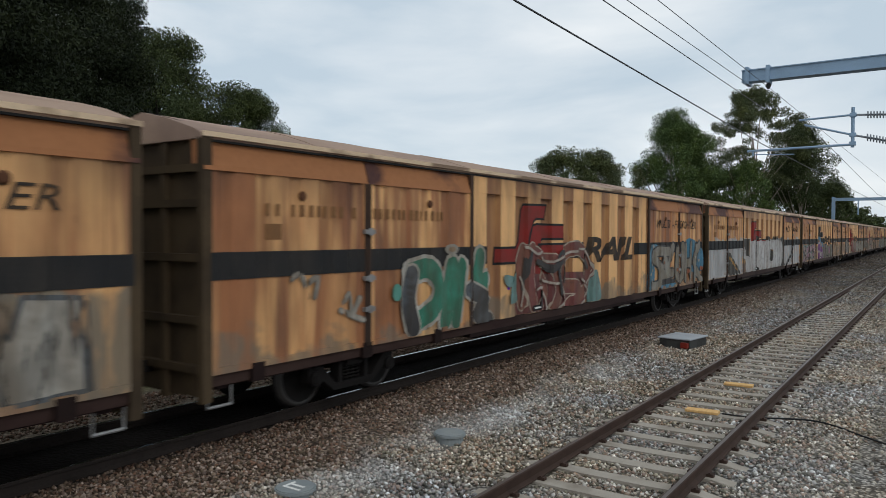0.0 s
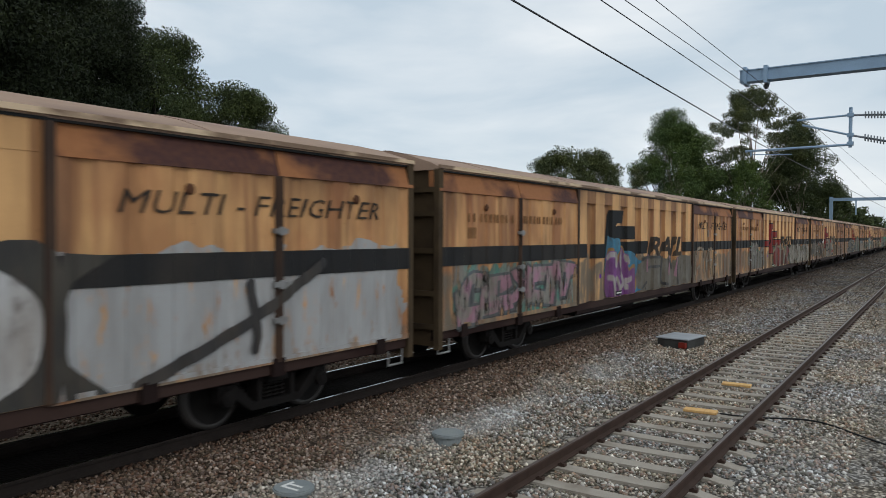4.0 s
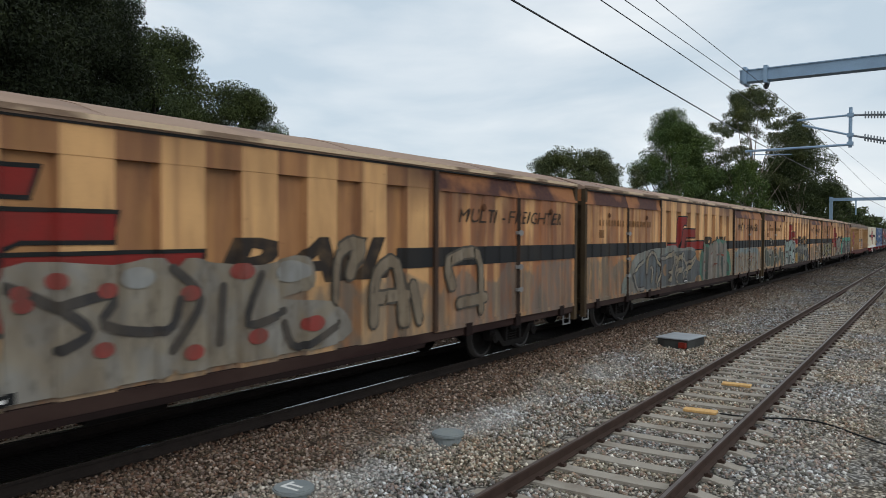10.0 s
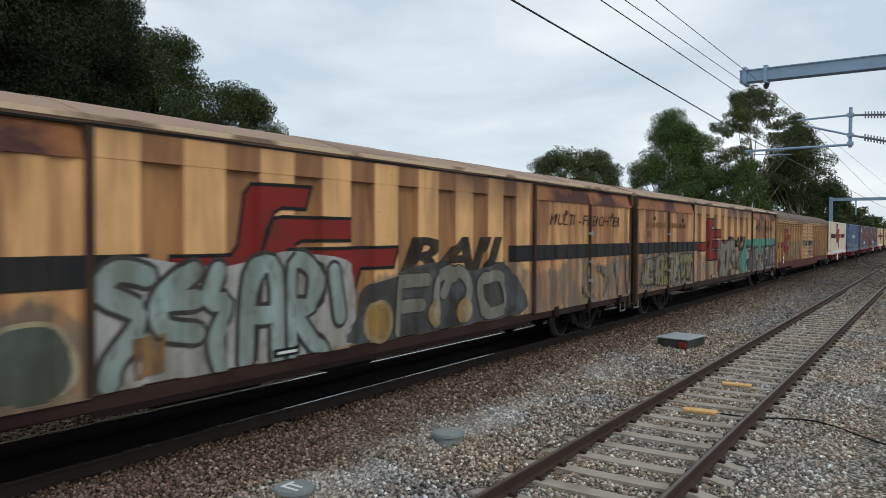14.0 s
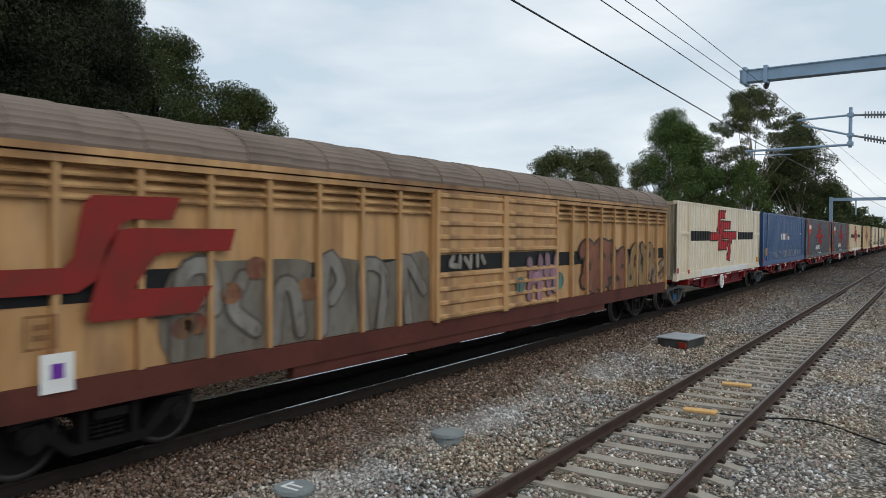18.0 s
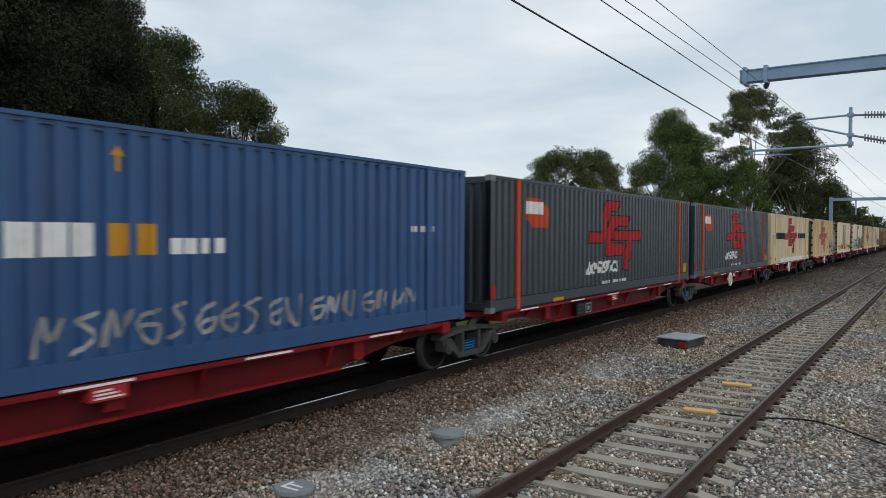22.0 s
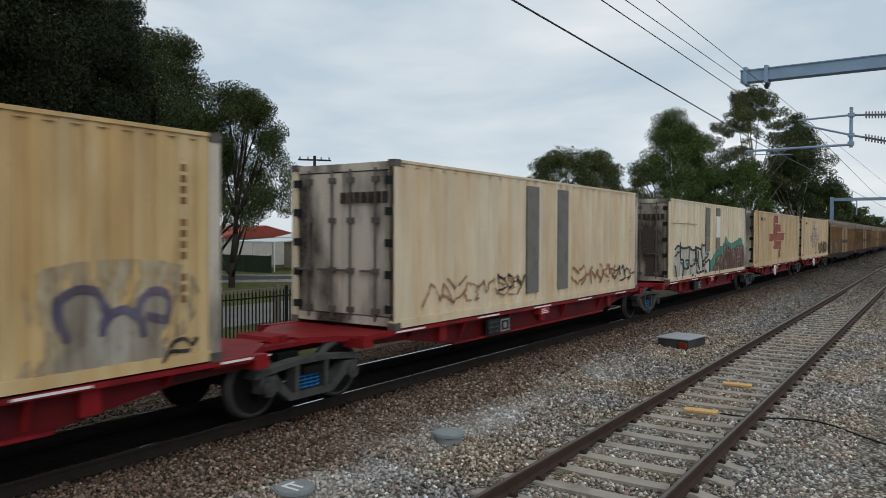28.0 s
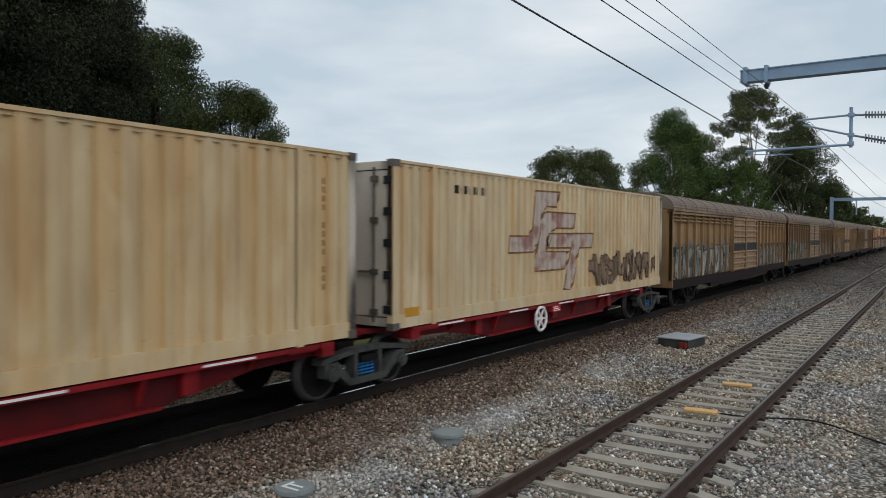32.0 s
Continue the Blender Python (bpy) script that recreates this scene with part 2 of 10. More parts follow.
M["pitgrey"] = weathered("grey_box_lid", (0.38, 0.41, 0.44), (0.25, 0.27, 0.29), 0.5, 0.6)
M["redlamp"] = weathered("red_plastic", (0.22, 0.03, 0.02), (0.2, 0.03, 0.02), 0.3, 0.4)
M["asphalt"] = weathered("asphalt", (0.06, 0.06, 0.062), (0.09, 0.09, 0.09), 0.5, 0.9, 0, 0.8, 0.4)
M["redlogo"] = weathered("red_logo_paint", (0.42, 0.022, 0.03), (0.25, 0.05, 0.04), 0.5, 0.55, 0, 2.0)
M["fadedlogo"] = weathered("faded_red_logo_paint", (0.34, 0.10, 0.09), (0.42, 0.24, 0.2), 0.7, 0.6, 0, 2.0)
M["dirtyred"] = weathered("grimy_red_logo_paint", (0.24, 0.028, 0.024), (0.12, 0.04, 0.03), 0.7, 0.6, 0, 2.0)
M["orange"] = weathered("orange_paint", (0.52, 0.075, 0.03), (0.4, 0.08, 0.03), 0.4, 0.55)
M["lettering"] = weathered("dark_lettering", (0.035, 0.028, 0.024), (0.14, 0.09, 0.05), 0.7, 0.65, 0, 4.0)


def leaf_mat(name, a, b_):
    m, nt, b = tree_of(name, 0.6)
    b.inputs["Specular IOR Level"].default_value = 0.12
    rnd = nt.nodes.new("ShaderNodeNewGeometry").outputs["Random Per Island"]
    c = mixc(nt, rnd, a, b_)
    c = mixc(nt, ramped(nt, noisy(nt, coords(nt), 0.5, 3), 0.4, 0.7), c, mixc(nt, 1.0, c, (1.35, 1.25, 0.9), "MULTIPLY"))
    nt.links.new(c, b.inputs["Base Color"])
    return m


def spray(c1, c2, keep=0.36):
    """Sprayed paint in two tones, worn through in streaks."""
    key = ("spray", c1, c2, keep)
    if key not in M:
        m, nt, b = tree_of("spray_paint", 0.6)
        v = coords(nt)
        c = mixc(nt, ramped(nt, noisy(nt, v, 1.7, 3, None, 0.8), 0.42, 0.6), c1, c2)
        c = mixc(nt, val(nt, "MULTIPLY", ramped(nt, noisy(nt, v, 3.0, 6, (1, 1, 0.3)), 0.34, 0.68), 0.72), c, mixc(nt, 1.0, c, (0.42, 0.33, 0.25), "MULTIPLY"))
        film = val(nt, "MULTIPLY_ADD", ramped(nt, noisy(nt, v, 2.2, 6, (1.2, 1, 0.25), 0.3), 0.40, 0.70), 0.34, 0.05)
        c = mixc(nt, film, c, (0.125, 0.098, 0.07))
        c = mixc(nt, val(nt, "MULTIPLY", ramped(nt, noisy(nt, v, 9.0, 6, (1, 1, 0.5)), 0.55, 0.72), 0.5), c, (0.07, 0.05, 0.038))
        c = mixc(nt, 0.5, c, mixc(nt, 1.0, c, (0.62, 0.60, 0.57), "MULTIPLY"))
        nt.links.new(c, b.inputs["Base Color"])
        bump(nt, b, noisy(nt, v, 30, 3), 0.1, 0.003)
        nt.links.new(ramped(nt, noisy(nt, v, 7.0, 5, (1, 1, 0.22)), keep - 0.06, keep + 0.06), b.inputs["Alpha"])
        M[key] = m
    return M[key]


M["leaf_dark"] = leaf_mat("dark_leaves", (0.010, 0.014, 0.008), (0.024, 0.033, 0.016))
# gum and light leaves brightened: haze over the far trees is in the colour
M["leaf_mid"] = leaf_mat("gum_leaves", (0.036, 0.050, 0.023), (0.098, 0.115, 0.055))
M["leaf_light"] = leaf_mat("light_leaves", (0.038, 0.066, 0.023), (0.096, 0.142, 0.048))
M["leaf_olive"] = leaf_mat("olive_leaves", (0.026, 0.038, 0.016), (0.072, 0.094, 0.042))


# ---- mesh helpers ----
def box(bm, x0, x1, y0, y1, z0, z1):
    v = [bm.verts.new(p) for p in ((x0, y0, z0), (x1, y0, z0), (x1, y1, z0), (x0, y1, z0),
                                   (x0, y0, z1), (x1, y0, z1), (x1, y1, z1), (x0, y1, z1))]
    for f in ((3, 2, 1, 0), (4, 5, 6, 7), (0, 1, 5, 4), (1, 2, 6, 5), (2, 3, 7, 6), (3, 0, 4, 7)):
        bm.faces.new([v[i] for i in f])


def rod(bm, a, b, r, seg=8, r2=None):
    a, b = Vector(a), Vector(b)
    r2 = r if r2 is None else r2
    q = (b - a).to_track_quat("Z", "Y")
    ra, rb = [], []
    for i in range(seg):
        d = q @ Vector((math.cos(i * 2 * math.pi / seg), math.sin(i * 2 * math.pi / seg), 0))
        ra.append(bm.verts.new(a + d * r)), rb.append(bm.verts.new(b + d * r2))
    for i in range(seg):
        j = (i + 1) % seg
        bm.faces.new((ra[i], ra[j], rb[j], rb[i]))
    bm.faces.new(ra[::-1]), bm.faces.new(rb)


def extrude_poly(bm, pts, axis, lo, hi):
    """A prism of the 2D outline pts along axis ('x','y','z') from lo to hi."""
    def at(p, d):
        return {"x": (d, p[0], p[1]), "y": (p[0], d, p[1]), "z": (p[0], p[1], d)}[axis]
    a, b = [bm.verts.new(at(p, lo)) for p in pts], [bm.verts.new(at(p, hi)) for p in pts]
    k = len(pts)
    for i in range(k):
        bm.faces.new((a[i], a[(i + 1) % k], b[(i + 1) % k], b[i]))
    bm.faces.new(a[::-1]), bm.faces.new(b)


def mesh_of(name, bm, material, smooth=False):
    bmesh.ops.recalc_face_normals(bm, faces=bm.faces[:])
    me = bpy.data.meshes.new(name)
    bm.to_mesh(me)
    bm.free()
    me.materials.append(material)
    if smooth:
        for p in me.polygons:
            p.use_smooth = True
    return me


def part(name, bm, material, parent=None, label="", smooth=False):
    me = bm if isinstance(bm, bpy.types.Mesh) else mesh_of(name, bm, material, smooth)
    ob = new(name, me)
    if parent is not None:
        ob.parent = parent
    if material is not None and me.materials[0] != material:
        ob.material_slots[0].link = "OBJECT"
        ob.material_slots[0].material = material
    if label:
        ob["label"] = label
    return ob


def boxes(*specs):
    bm = bmesh.new()
    for s in specs:
        box(bm, *s)
    return bm


# ---- the train's run: distance covered at t seconds ----
def run(t):
    return 10.71 * t + 0.00935 * t * t


TRACK_Y, RAIL_Z = 8.924, 0.173
MOVERS = []   # (thing, start along the train, height)
WHEELS = []   # (wheelset, its place along the train, its pose in its parent)


def place(thing, along, z=RAIL_Z):
    thing.location = (along, TRACK_Y, z)
    MOVERS.append((thing, along, z))
    return thing


# ---- setting: ground, tracks ----
def ground_z(y):
    pts = ((-2000, -0.2), (5.9, -0.2), (7.3, 0.0), (10.9, 0.0), (12.4, -0.18), (14.0, -0.25), (2500, -0.25))
    for (a, za), (b, zb) in zip(pts, pts[1:]):
        if a <= y <= b:
            return za + (zb - za) * (y - a) / (b - a)
    return -0.25


def build_ground():
    xs = [-1500, -300, -60, -20] + list(range(-10, 62, 2)) + [70, 90, 130, 200, 350, 700, 1500, 3500]
    ys = [-1500, -300, -60, -20, -8, -4, 0, 1, 2, 3, 4, 5, 5.9, 6.2, 6.6, 7.0, 7.3, 8, 9, 10, 10.9, 11.5, 12.4, 14, 18, 26, 40, 80, 200, 600, 2500]
    bm = bmesh.new()
    g = []
    for x in xs:
        row = []
        for y in ys:
            wob = 0.025 * noise.noise(Vector((x * 0.7, y * 0.9, 0))) if -20 < x < 70 and -8 < y < 14 else 0
            row.append(bm.verts.new((x, y, ground_z(y) + wob - (0.03 if 4.9 < y < 5.8 else 0))))
        g.append(row)
    for i in range(len(xs) - 1):
        for j in range(len(ys) - 1):
            bm.faces.new((g[i][j], g[i + 1][j], g[i + 1][j + 1], g[i][j + 1]))
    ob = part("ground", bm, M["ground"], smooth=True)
    tagged(ob, "grey and rust-brown railway ballast bed with grass beyond", "ground", kind="structure")
    return ob


build_ground()


def build_stones():
    """Loose stones over the ballast bed, one mesh."""
    rng = np.random.default_rng(7)
    n = 205000
    u = rng.random(n)
    x = 3.0 + 69 * u ** 1.8 - rng.exponential(0.8, n) * (u < 0.03)
    y = 0.9 - rng.exponential(0.5, n) * (rng.random(n) < 0.12) + rng.random(n) * 7.2
    extra = 16000
    x = np.concatenate([x, 2.0 + 26 * rng.random(extra)])
    y = np.concatenate([y, 10.4 + 1.6 * rng.random(extra)])
    wide = 26000
    x = np.concatenate([x, 60 + 110 * rng.random(wide)])
    y = np.concatenate([y, 0.4 + 7.62 * rng.random(wide)])
    loose = 34000
    lx, ly = rng.uniform(-14, 30, loose), rng.uniform(-9, 8.0, loose)
    out_of_bed = (lx < 3.2 + 0.8 * rng.random(loose)) | (ly < 0.6 + 0.6 * rng.random(loose))
    x, y = np.concatenate([x, lx[out_of_bed]]), np.concatenate([y, ly[out_of_bed]])
    keep = np.ones(len(x), bool)
    for r in (2.427, 4.097):
        keep &= np.abs(y - r) > 0.11
    in_bed = (y > 1.95) & (y < 4.6)
    s = ((x - SLEEPER_X0) % SLEEPER_D)
    keep &= ~(in_bed & ((s < 0.15) | (s > SLEEPER_D - 0.15)))
    keep &= (y < 8.09) | (y > 9.9)
    x, y = x[keep], y[keep]
    n = len(x)
    z = np.array([ground_z(v) for v in y])
    oct_v = np.array([(1, 0, 0), (0, 1, 0), (-1, 0, 0), (0, -1, 0), (0.2, 0.1, 0.8), (0, 0, -0.8)], float)
    oct_f = np.array([(0, 1, 4), (1, 2, 4), (2, 3, 4), (3, 0, 4), (1, 0, 5), (2, 1, 5), (3, 2, 5), (0, 3, 5)])
    size = (0.010 + 0.029 * rng.random(n) ** 1.3) * (1 + 0.022 * np.clip(x - 8, 0, 90))
    v = oct_v[None] * rng.uniform(0.6, 1.3, (n, 6, 3)) * size[:, None, None]
    a, t = rng.uniform(0, 6.28, n), rng.uniform(-0.5, 0.5, n)
    ca, sa, ct, st = np.cos(a)[:, None], np.sin(a)[:, None], np.cos(t)[:, None], np.sin(t)[:, None]
    vx, vy, vz = v[..., 0], v[..., 1], v[..., 2]
    vy, vz = vy * ct - vz * st, vy * st + vz * ct
    vx, vy = vx * ca - vy * sa, vx * sa + vy * ca
    out = np.stack([vx + x[:, None], vy + y[:, None], vz + z[:, None] + 0.3 * size[:, None]], -1).reshape(-1, 3)
    f = (oct_f[None] + 6 * np.arange(n)[:, None, None]).reshape(-1, 3)
    me = bpy.data.meshes.new("ballast_stones")
    me.vertices.add(len(out))
    me.vertices.foreach_set("co", out.astype(np.float32).ravel())
    me.loops.add(len(f) * 3)
    me.loops.foreach_set("vertex_index", f.astype(np.int32).ravel())
    me.polygons.add(len(f))
    me.polygons.foreach_set("loop_start", np.arange(0, len(f) * 3, 3, dtype=np.int32))
    me.update(calc_edges=True)
    me.materials.append(M["stones"])
    return tagged(new("ballast_stones", me), "loose crushed grey and brown ballast stones", "ballast", kind="stuff")


SLEEPER_X0, SLEEPER_D = 9.33, 0.665


def rail_profile(w=0.07, h=0.16):
    return [(-0.07, -h), (0.07, -h), (0.07, -h + 0.012), (0.012, -h + 0.035), (0.012, -0.045), (w / 2, -0.035), (w / 2, -0.006),
            (w / 2 - 0.01, -0.001), (-w / 2 + 0.01, -0.001), (-w / 2, -0.006), (-w / 2, -0.035), (-0.012, -0.045), (-0.012, -h + 0.035), (-0.07, -h + 0.012)]


def build_track(name, y0, half, z, sleeper_len, shiny, label, x0=-40, x1=760, sleepers=True):
    track = tagged(new(name), label, "railway track", kind="structure")
    track.location = (0, y0, z)
    for s in (-1, 1):
        bm = bmesh.new()
        extrude_poly(bm, [(p[0] + s * half, p[1]) for p in rail_profile()], "x", x0, x1)
        r = part("rail", bm, M["rail_dark"] if shiny else M["rail"], track)
        part("rail_head", boxes((x0, x1, s * half - 0.022, s * half + 0.022, -0.004, 0.001)), M["shine"] if shiny else M["railtop"], r)
    if not sleepers:
        return track
    h = sleeper_len / 2
    prof = [(-h, -0.36), (h, -0.36), (h, -0.205), (half + 0.16, -0.165), (half - 0.16, -0.165), (half - 0.42, -0.172), (-half + 0.42, -0.172),
            (-half + 0.16, -0.165), (-half - 0.16, -0.165), (-h, -0.205)]
    bm = bmesh.new()
    extrude_poly(bm, prof, "x", -0.11, 0.11)
    bmesh.ops.bevel(bm, geom=[e for e in bm.edges if e.calc_length() > 0.1 and abs(e.verts[0].co.x - e.verts[1].co.x) < 0.01 and min(e.verts[0].co.z, e.verts[1].co.z) > -0.3],
                    offset=0.018, segments=1, affect="EDGES")
    sl = mesh_of("sleeper", bm, M["concrete"])
    bm = bmesh.new()
    for s in (-1, 1):
        for d in (-1, 1):
            c = s * half + d * 0.115
            box(bm, -0.035, 0.035, c - 0.045, c + 0.045, -0.166, -0.125)
            rod(bm, (-0.05, c, -0.118), (0.05, c, -0.118), 0.016, 6)
    clip = mesh_of("rail_clips", bm, M["rail"])
    k = int((-6 - SLEEPER_X0) / SLEEPER_D)
    x = SLEEPER_X0 + k * SLEEPER_D
    while x < 120:
        o = part("sleeper", sl, None, track)
        o.location.x = x + random.uniform(-0.015, 0.015)
        o.rotation_euler.z = radians(random.uniform(-0.6, 0.6))
        if x < 45:
            part("rail_clips", clip, None, o)
        x += SLEEPER_D
    return track


build_track("passenger_track", 3.262, 0.835, 0.0, 2.5, False, "broad gauge track with rusty rails on pale concrete sleepers")
build_track("freight_track", TRACK_Y, 0.7525, RAIL_Z, 2.5, True, "freight track with polished rails in ballast painted dark as shade under the train", sleepers=False)
build_stones()


# ---- decals that follow a folded side sheet ----
class Fold:
    """A folded side sheet: y of the outer face as a function of x, straight between its breaks."""

    def __init__(self, pts):
        self.pts = pts

    def y(self, x):
        for (a, ya), (b, yb) in zip(self.pts, self.pts[1:]):
            if a <= x <= b:
                return ya + (yb - ya) * (x - a) / max(b - a, 1e-6)
        return self.pts[0][1] if x < self.pts[0][0] else self.pts[-1][1]


def folds(x0, x1, first, pitch, width, ramp, depth, y0, count):
    pts = [(x0, y0)]
    for k in range(count):
        a = x0 + first + k * pitch
        pts += [(a, y0), (a + ramp, y0 + depth), (a + width - ramp, y0 + depth), (a + width, y0)]
    return pts + [(x1, y0)]


def sheet(pts, z0, z1, back=0.16):
    bm = bmesh.new()
    yb = max(p[1] for p in pts) + back
    extrude_poly(bm, pts + [(pts[-1][0], yb), (pts[0][0], yb)], "z", z0, z1)
    return bm


def flat_poly(bm, pts):
    bm.faces.new([bm.verts.new((x, 0, z)) for x, z in pts])


def wrap(bm, fold, lift=0.004):
    xs = [v.co.x for v in bm.verts]
    lo, hi = min(xs), max(xs)
    for x, _ in fold.pts:
        if lo < x < hi:
            bmesh.ops.bisect_plane(bm, geom=bm.verts[:] + bm.edges[:] + bm.faces[:], plane_co=(x, 0, 0), plane_no=(1, 0, 0))
    for v in bm.verts:
        v.co.y += fold.y(v.co.x) - lift
    return bm


def text_bm(words, size, x, z, slant=0.0, stretch=1.0, bold=0.0):
    cu = bpy.data.curves.new("lettering", "FONT")
    cu.body, cu.size, cu.shear, cu.offset, cu.resolution_u = words, size, slant, bold, 2
    ob = bpy.data.objects.new("lettering", cu)
    me = ob.to_mesh()
    bm = bmesh.new()
    bm.from_mesh(me)
    ob.to_mesh_clear()
    bpy.data.objects.remove(ob)
    for v in bm.verts:
        v.co = (x + v.co.x * stretch, 0, z + v.co.y)
    return bm


def letter_meshes(bm, fold, lift, material):
    """The lettering's meshes, a letter each."""
    wrap(bm, fold, lift)
    left, out = set(bm.verts), []
    while left:
        seen, todo = set(), [next(v for v in bm.verts if v in left)]
        while todo:
            v = todo.pop()
            if v not in seen:
                seen.add(v)
                todo += [e.other_vert(v) for e in v.link_edges]
        left -= seen
        one, at = bmesh.new(), {}
        for v in bm.verts:
            if v in seen:
                at[v] = one.verts.new(v.co)
        for f in bm.faces:
            if f.verts[0] in seen:
                one.faces.new([at[v] for v in f.verts])
        out.append(mesh_of("letter", one, material))
    bm.free()
    return out


def bars_bm(specs):
    bm = bmesh.new()
    for x0, x1, z0, z1 in specs:
        flat_poly(bm, [(x0, z0), (x1, z0), (x1, z1), (x0, z1)])
    return bm


def unread(x, z, h, n, gap=0.25, w=0.62, seed=1):
    """Bars of the size of n letters that cannot be read."""
    r = random.Random(seed)
    out = []
    for i in range(n):
        ww = h * w * r.uniform(0.75, 1.05)
        if r.random() > 0.08:
            out.append((x, x + ww, z, z + h))
        x += h * w + h * gap
    return out


LOGO = ([(0, .41), (.01, .56), (.215, .56), (.24, .62), (.265, .93), (.29, .99), (.55, 1), (.525, .85), (.40, .85), (.37, .82), (.30, .48), (.25, .41)],
        [(.27, .25), (.335, .70), (.36, .78), (.40, .795), (.745, .795), (.725, .64), (.505, .64), (.47, .61), (.405, .41), (.66, .40), (.605, .225), (.29, .225)],
        [(.425, .585), (1, .59), (.97, .435), (.80, .435), (.71, 0), (.605, .02), (.69, .44), (.40, .445)])


def logo_bm(x, z, w, h, which=(0, 1, 2), grow=0.0):
    bm = bmesh.new()
    for k in which:
        pts = LOGO[k]
        cx, cz = sum(p[0] for p in pts) / len(pts), sum(p[1] for p in pts) / len(pts)
        flat_poly(bm, [(x + w * (p[0] + grow), z + h * (p[1] - grow)) for p in pts])
    bm.normal_update()
    bmesh.ops.triangulate(bm, faces=bm.faces[:])
    return bm


# ---- sprayed lettering: thick strokes with outlines ----
STROKES = (
    [[(-.1, .1), (.25, .95), (.42, .3), (.78, 1), (1.1, .15)]],
    [[(0, .6), (.35, .98), (.8, .7), (.65, .2), (.2, .28)], [(.65, .2), (1.15, 0)]],
    [[(.1, 0), (.5, .5), (.15, 1)], [(.5, .5), (1.1, .62)], [(.8, .62), (.95, .05)]],
    [[(-.1, .2), (.2, .75), (.5, .35), (.8, .9), (1.15, .5)]],
    [[(0, 0), (.3, 1)], [(.45, 0), (.75, 1)], [(-.1, .35), (1.1, .8)]],
    [[(.5, .5), (.1, .95)], [(.5, .5), (1.05, .85)], [(.5, .5), (.25, 0)], [(.5, .5), (.95, .1)]],
    [[(.95, .1), (.3, .05), (.05, .5), (.4, .95), (.85, .7), (.6, .4)]],
    [[(0, .9), (.55, .75), (.2, .35), (.9, .1)], [(.55, .75), (1.1, 1)]],
    [[(.1, .05), (.0, .6), (.4, 1), (.55, .55), (.9, .95), (1.05, .0)], [(.3, .0), (.6, .3)]],
    [[(-.05, .45), (.5, .05), (1.05, .5)], [(.1, 1), (.5, .6), (.9, 1)]],
)


def stroke_bm(rng_seed, x0, x1, z0, z1, count, width, extra=0.0, tilt=0.08):
    """Thick strokes for count letter shapes; extra widens them all round."""
    r = random.Random(rng_seed)
    bm = bmesh.new()
    k = 0
    w = (x1 - x0) / count
    h = z1 - z0
    for i in range(count):
        shape = STROKES[r.randrange(len(STROKES))]
        flip = r.random() < 0.4
        sx, sz, dz = w * r.uniform(1.05, 1.45), h * r.uniform(0.82, 1.0), h * r.uniform(0, 0.12)
        ww = width * r.uniform(0.85, 1.2)
        for line in shape:
            pts = []
            for px, pz in line:
                px = 1 - px if flip else px
                px, pz = px + r.uniform(-.06, .06), pz + r.uniform(-.05, .05)
                pts.append((x0 + i * w + px * sx + tilt * pz * h, z0 + dz + pz * sz))
            hw = ww / 2 + extra
            for (ax, az), (bx, bz) in zip(pts, pts[1:]):
                d = math.hypot(bx - ax, bz - az) or 1e-6
                nx, nz = -(bz - az) / d * hw, (bx - ax) / d * hw
                y = -k * 0.00025
                k += 1
                bm.faces.new([bm.verts.new(p) for p in ((ax + nx, y, az + nz), (ax - nx, y, az - nz), (bx - nx, y, bz - nz), (bx + nx, y, bz + nz))])
            for ax, az in pts:
                y = -k * 0.00025
                k += 1
                q = 7
                bm.faces.new([bm.verts.new((ax + hw * math.cos(2 * math.pi * j / q + i), y, az + hw * math.sin(2 * math.pi * j / q + i))) for j in range(q)])
    for v in bm.verts:
        v.co.x, v.co.z = min(max(v.co.x, x0 - 0.12), x1 + 0.15), min(max(v.co.z, z0 - 0.06), z1 + 0.2)
    return bm


def oval(cx, cz, rx, rz, n=16):
    return [(cx + rx * math.cos(2 * math.pi * k / n), cz + rz * math.sin(2 * math.pi * k / n)) for k in range(n)]


def curve_through(pts, closed=False, steps=5):
    """A smooth line through pts (Catmull-Rom)."""
    n, out = len(pts), []
    for i in range(n if closed else n - 1):
        a, b, c, d = ((pts[(i + k) % n] if closed else pts[min(max(i + k, 0), n - 1)]) for k in (-1, 0, 1, 2))
        for k in range(steps):
            u = k / steps
            out.append(tuple(0.5 * (2 * q + (r - p) * u + (2 * p - 5 * q + 4 * r - w) * u * u + (3 * q - p - 3 * r + w) * u ** 3) for p, q, r, w in zip(a, b, c, d)))
    return out if closed else out + [tuple(pts[-1])]


def rounded(pts):
    lo = min(p[1] for p in pts)
    return [(x, max(z, lo)) for x, z in curve_through(pts, True, 4)]


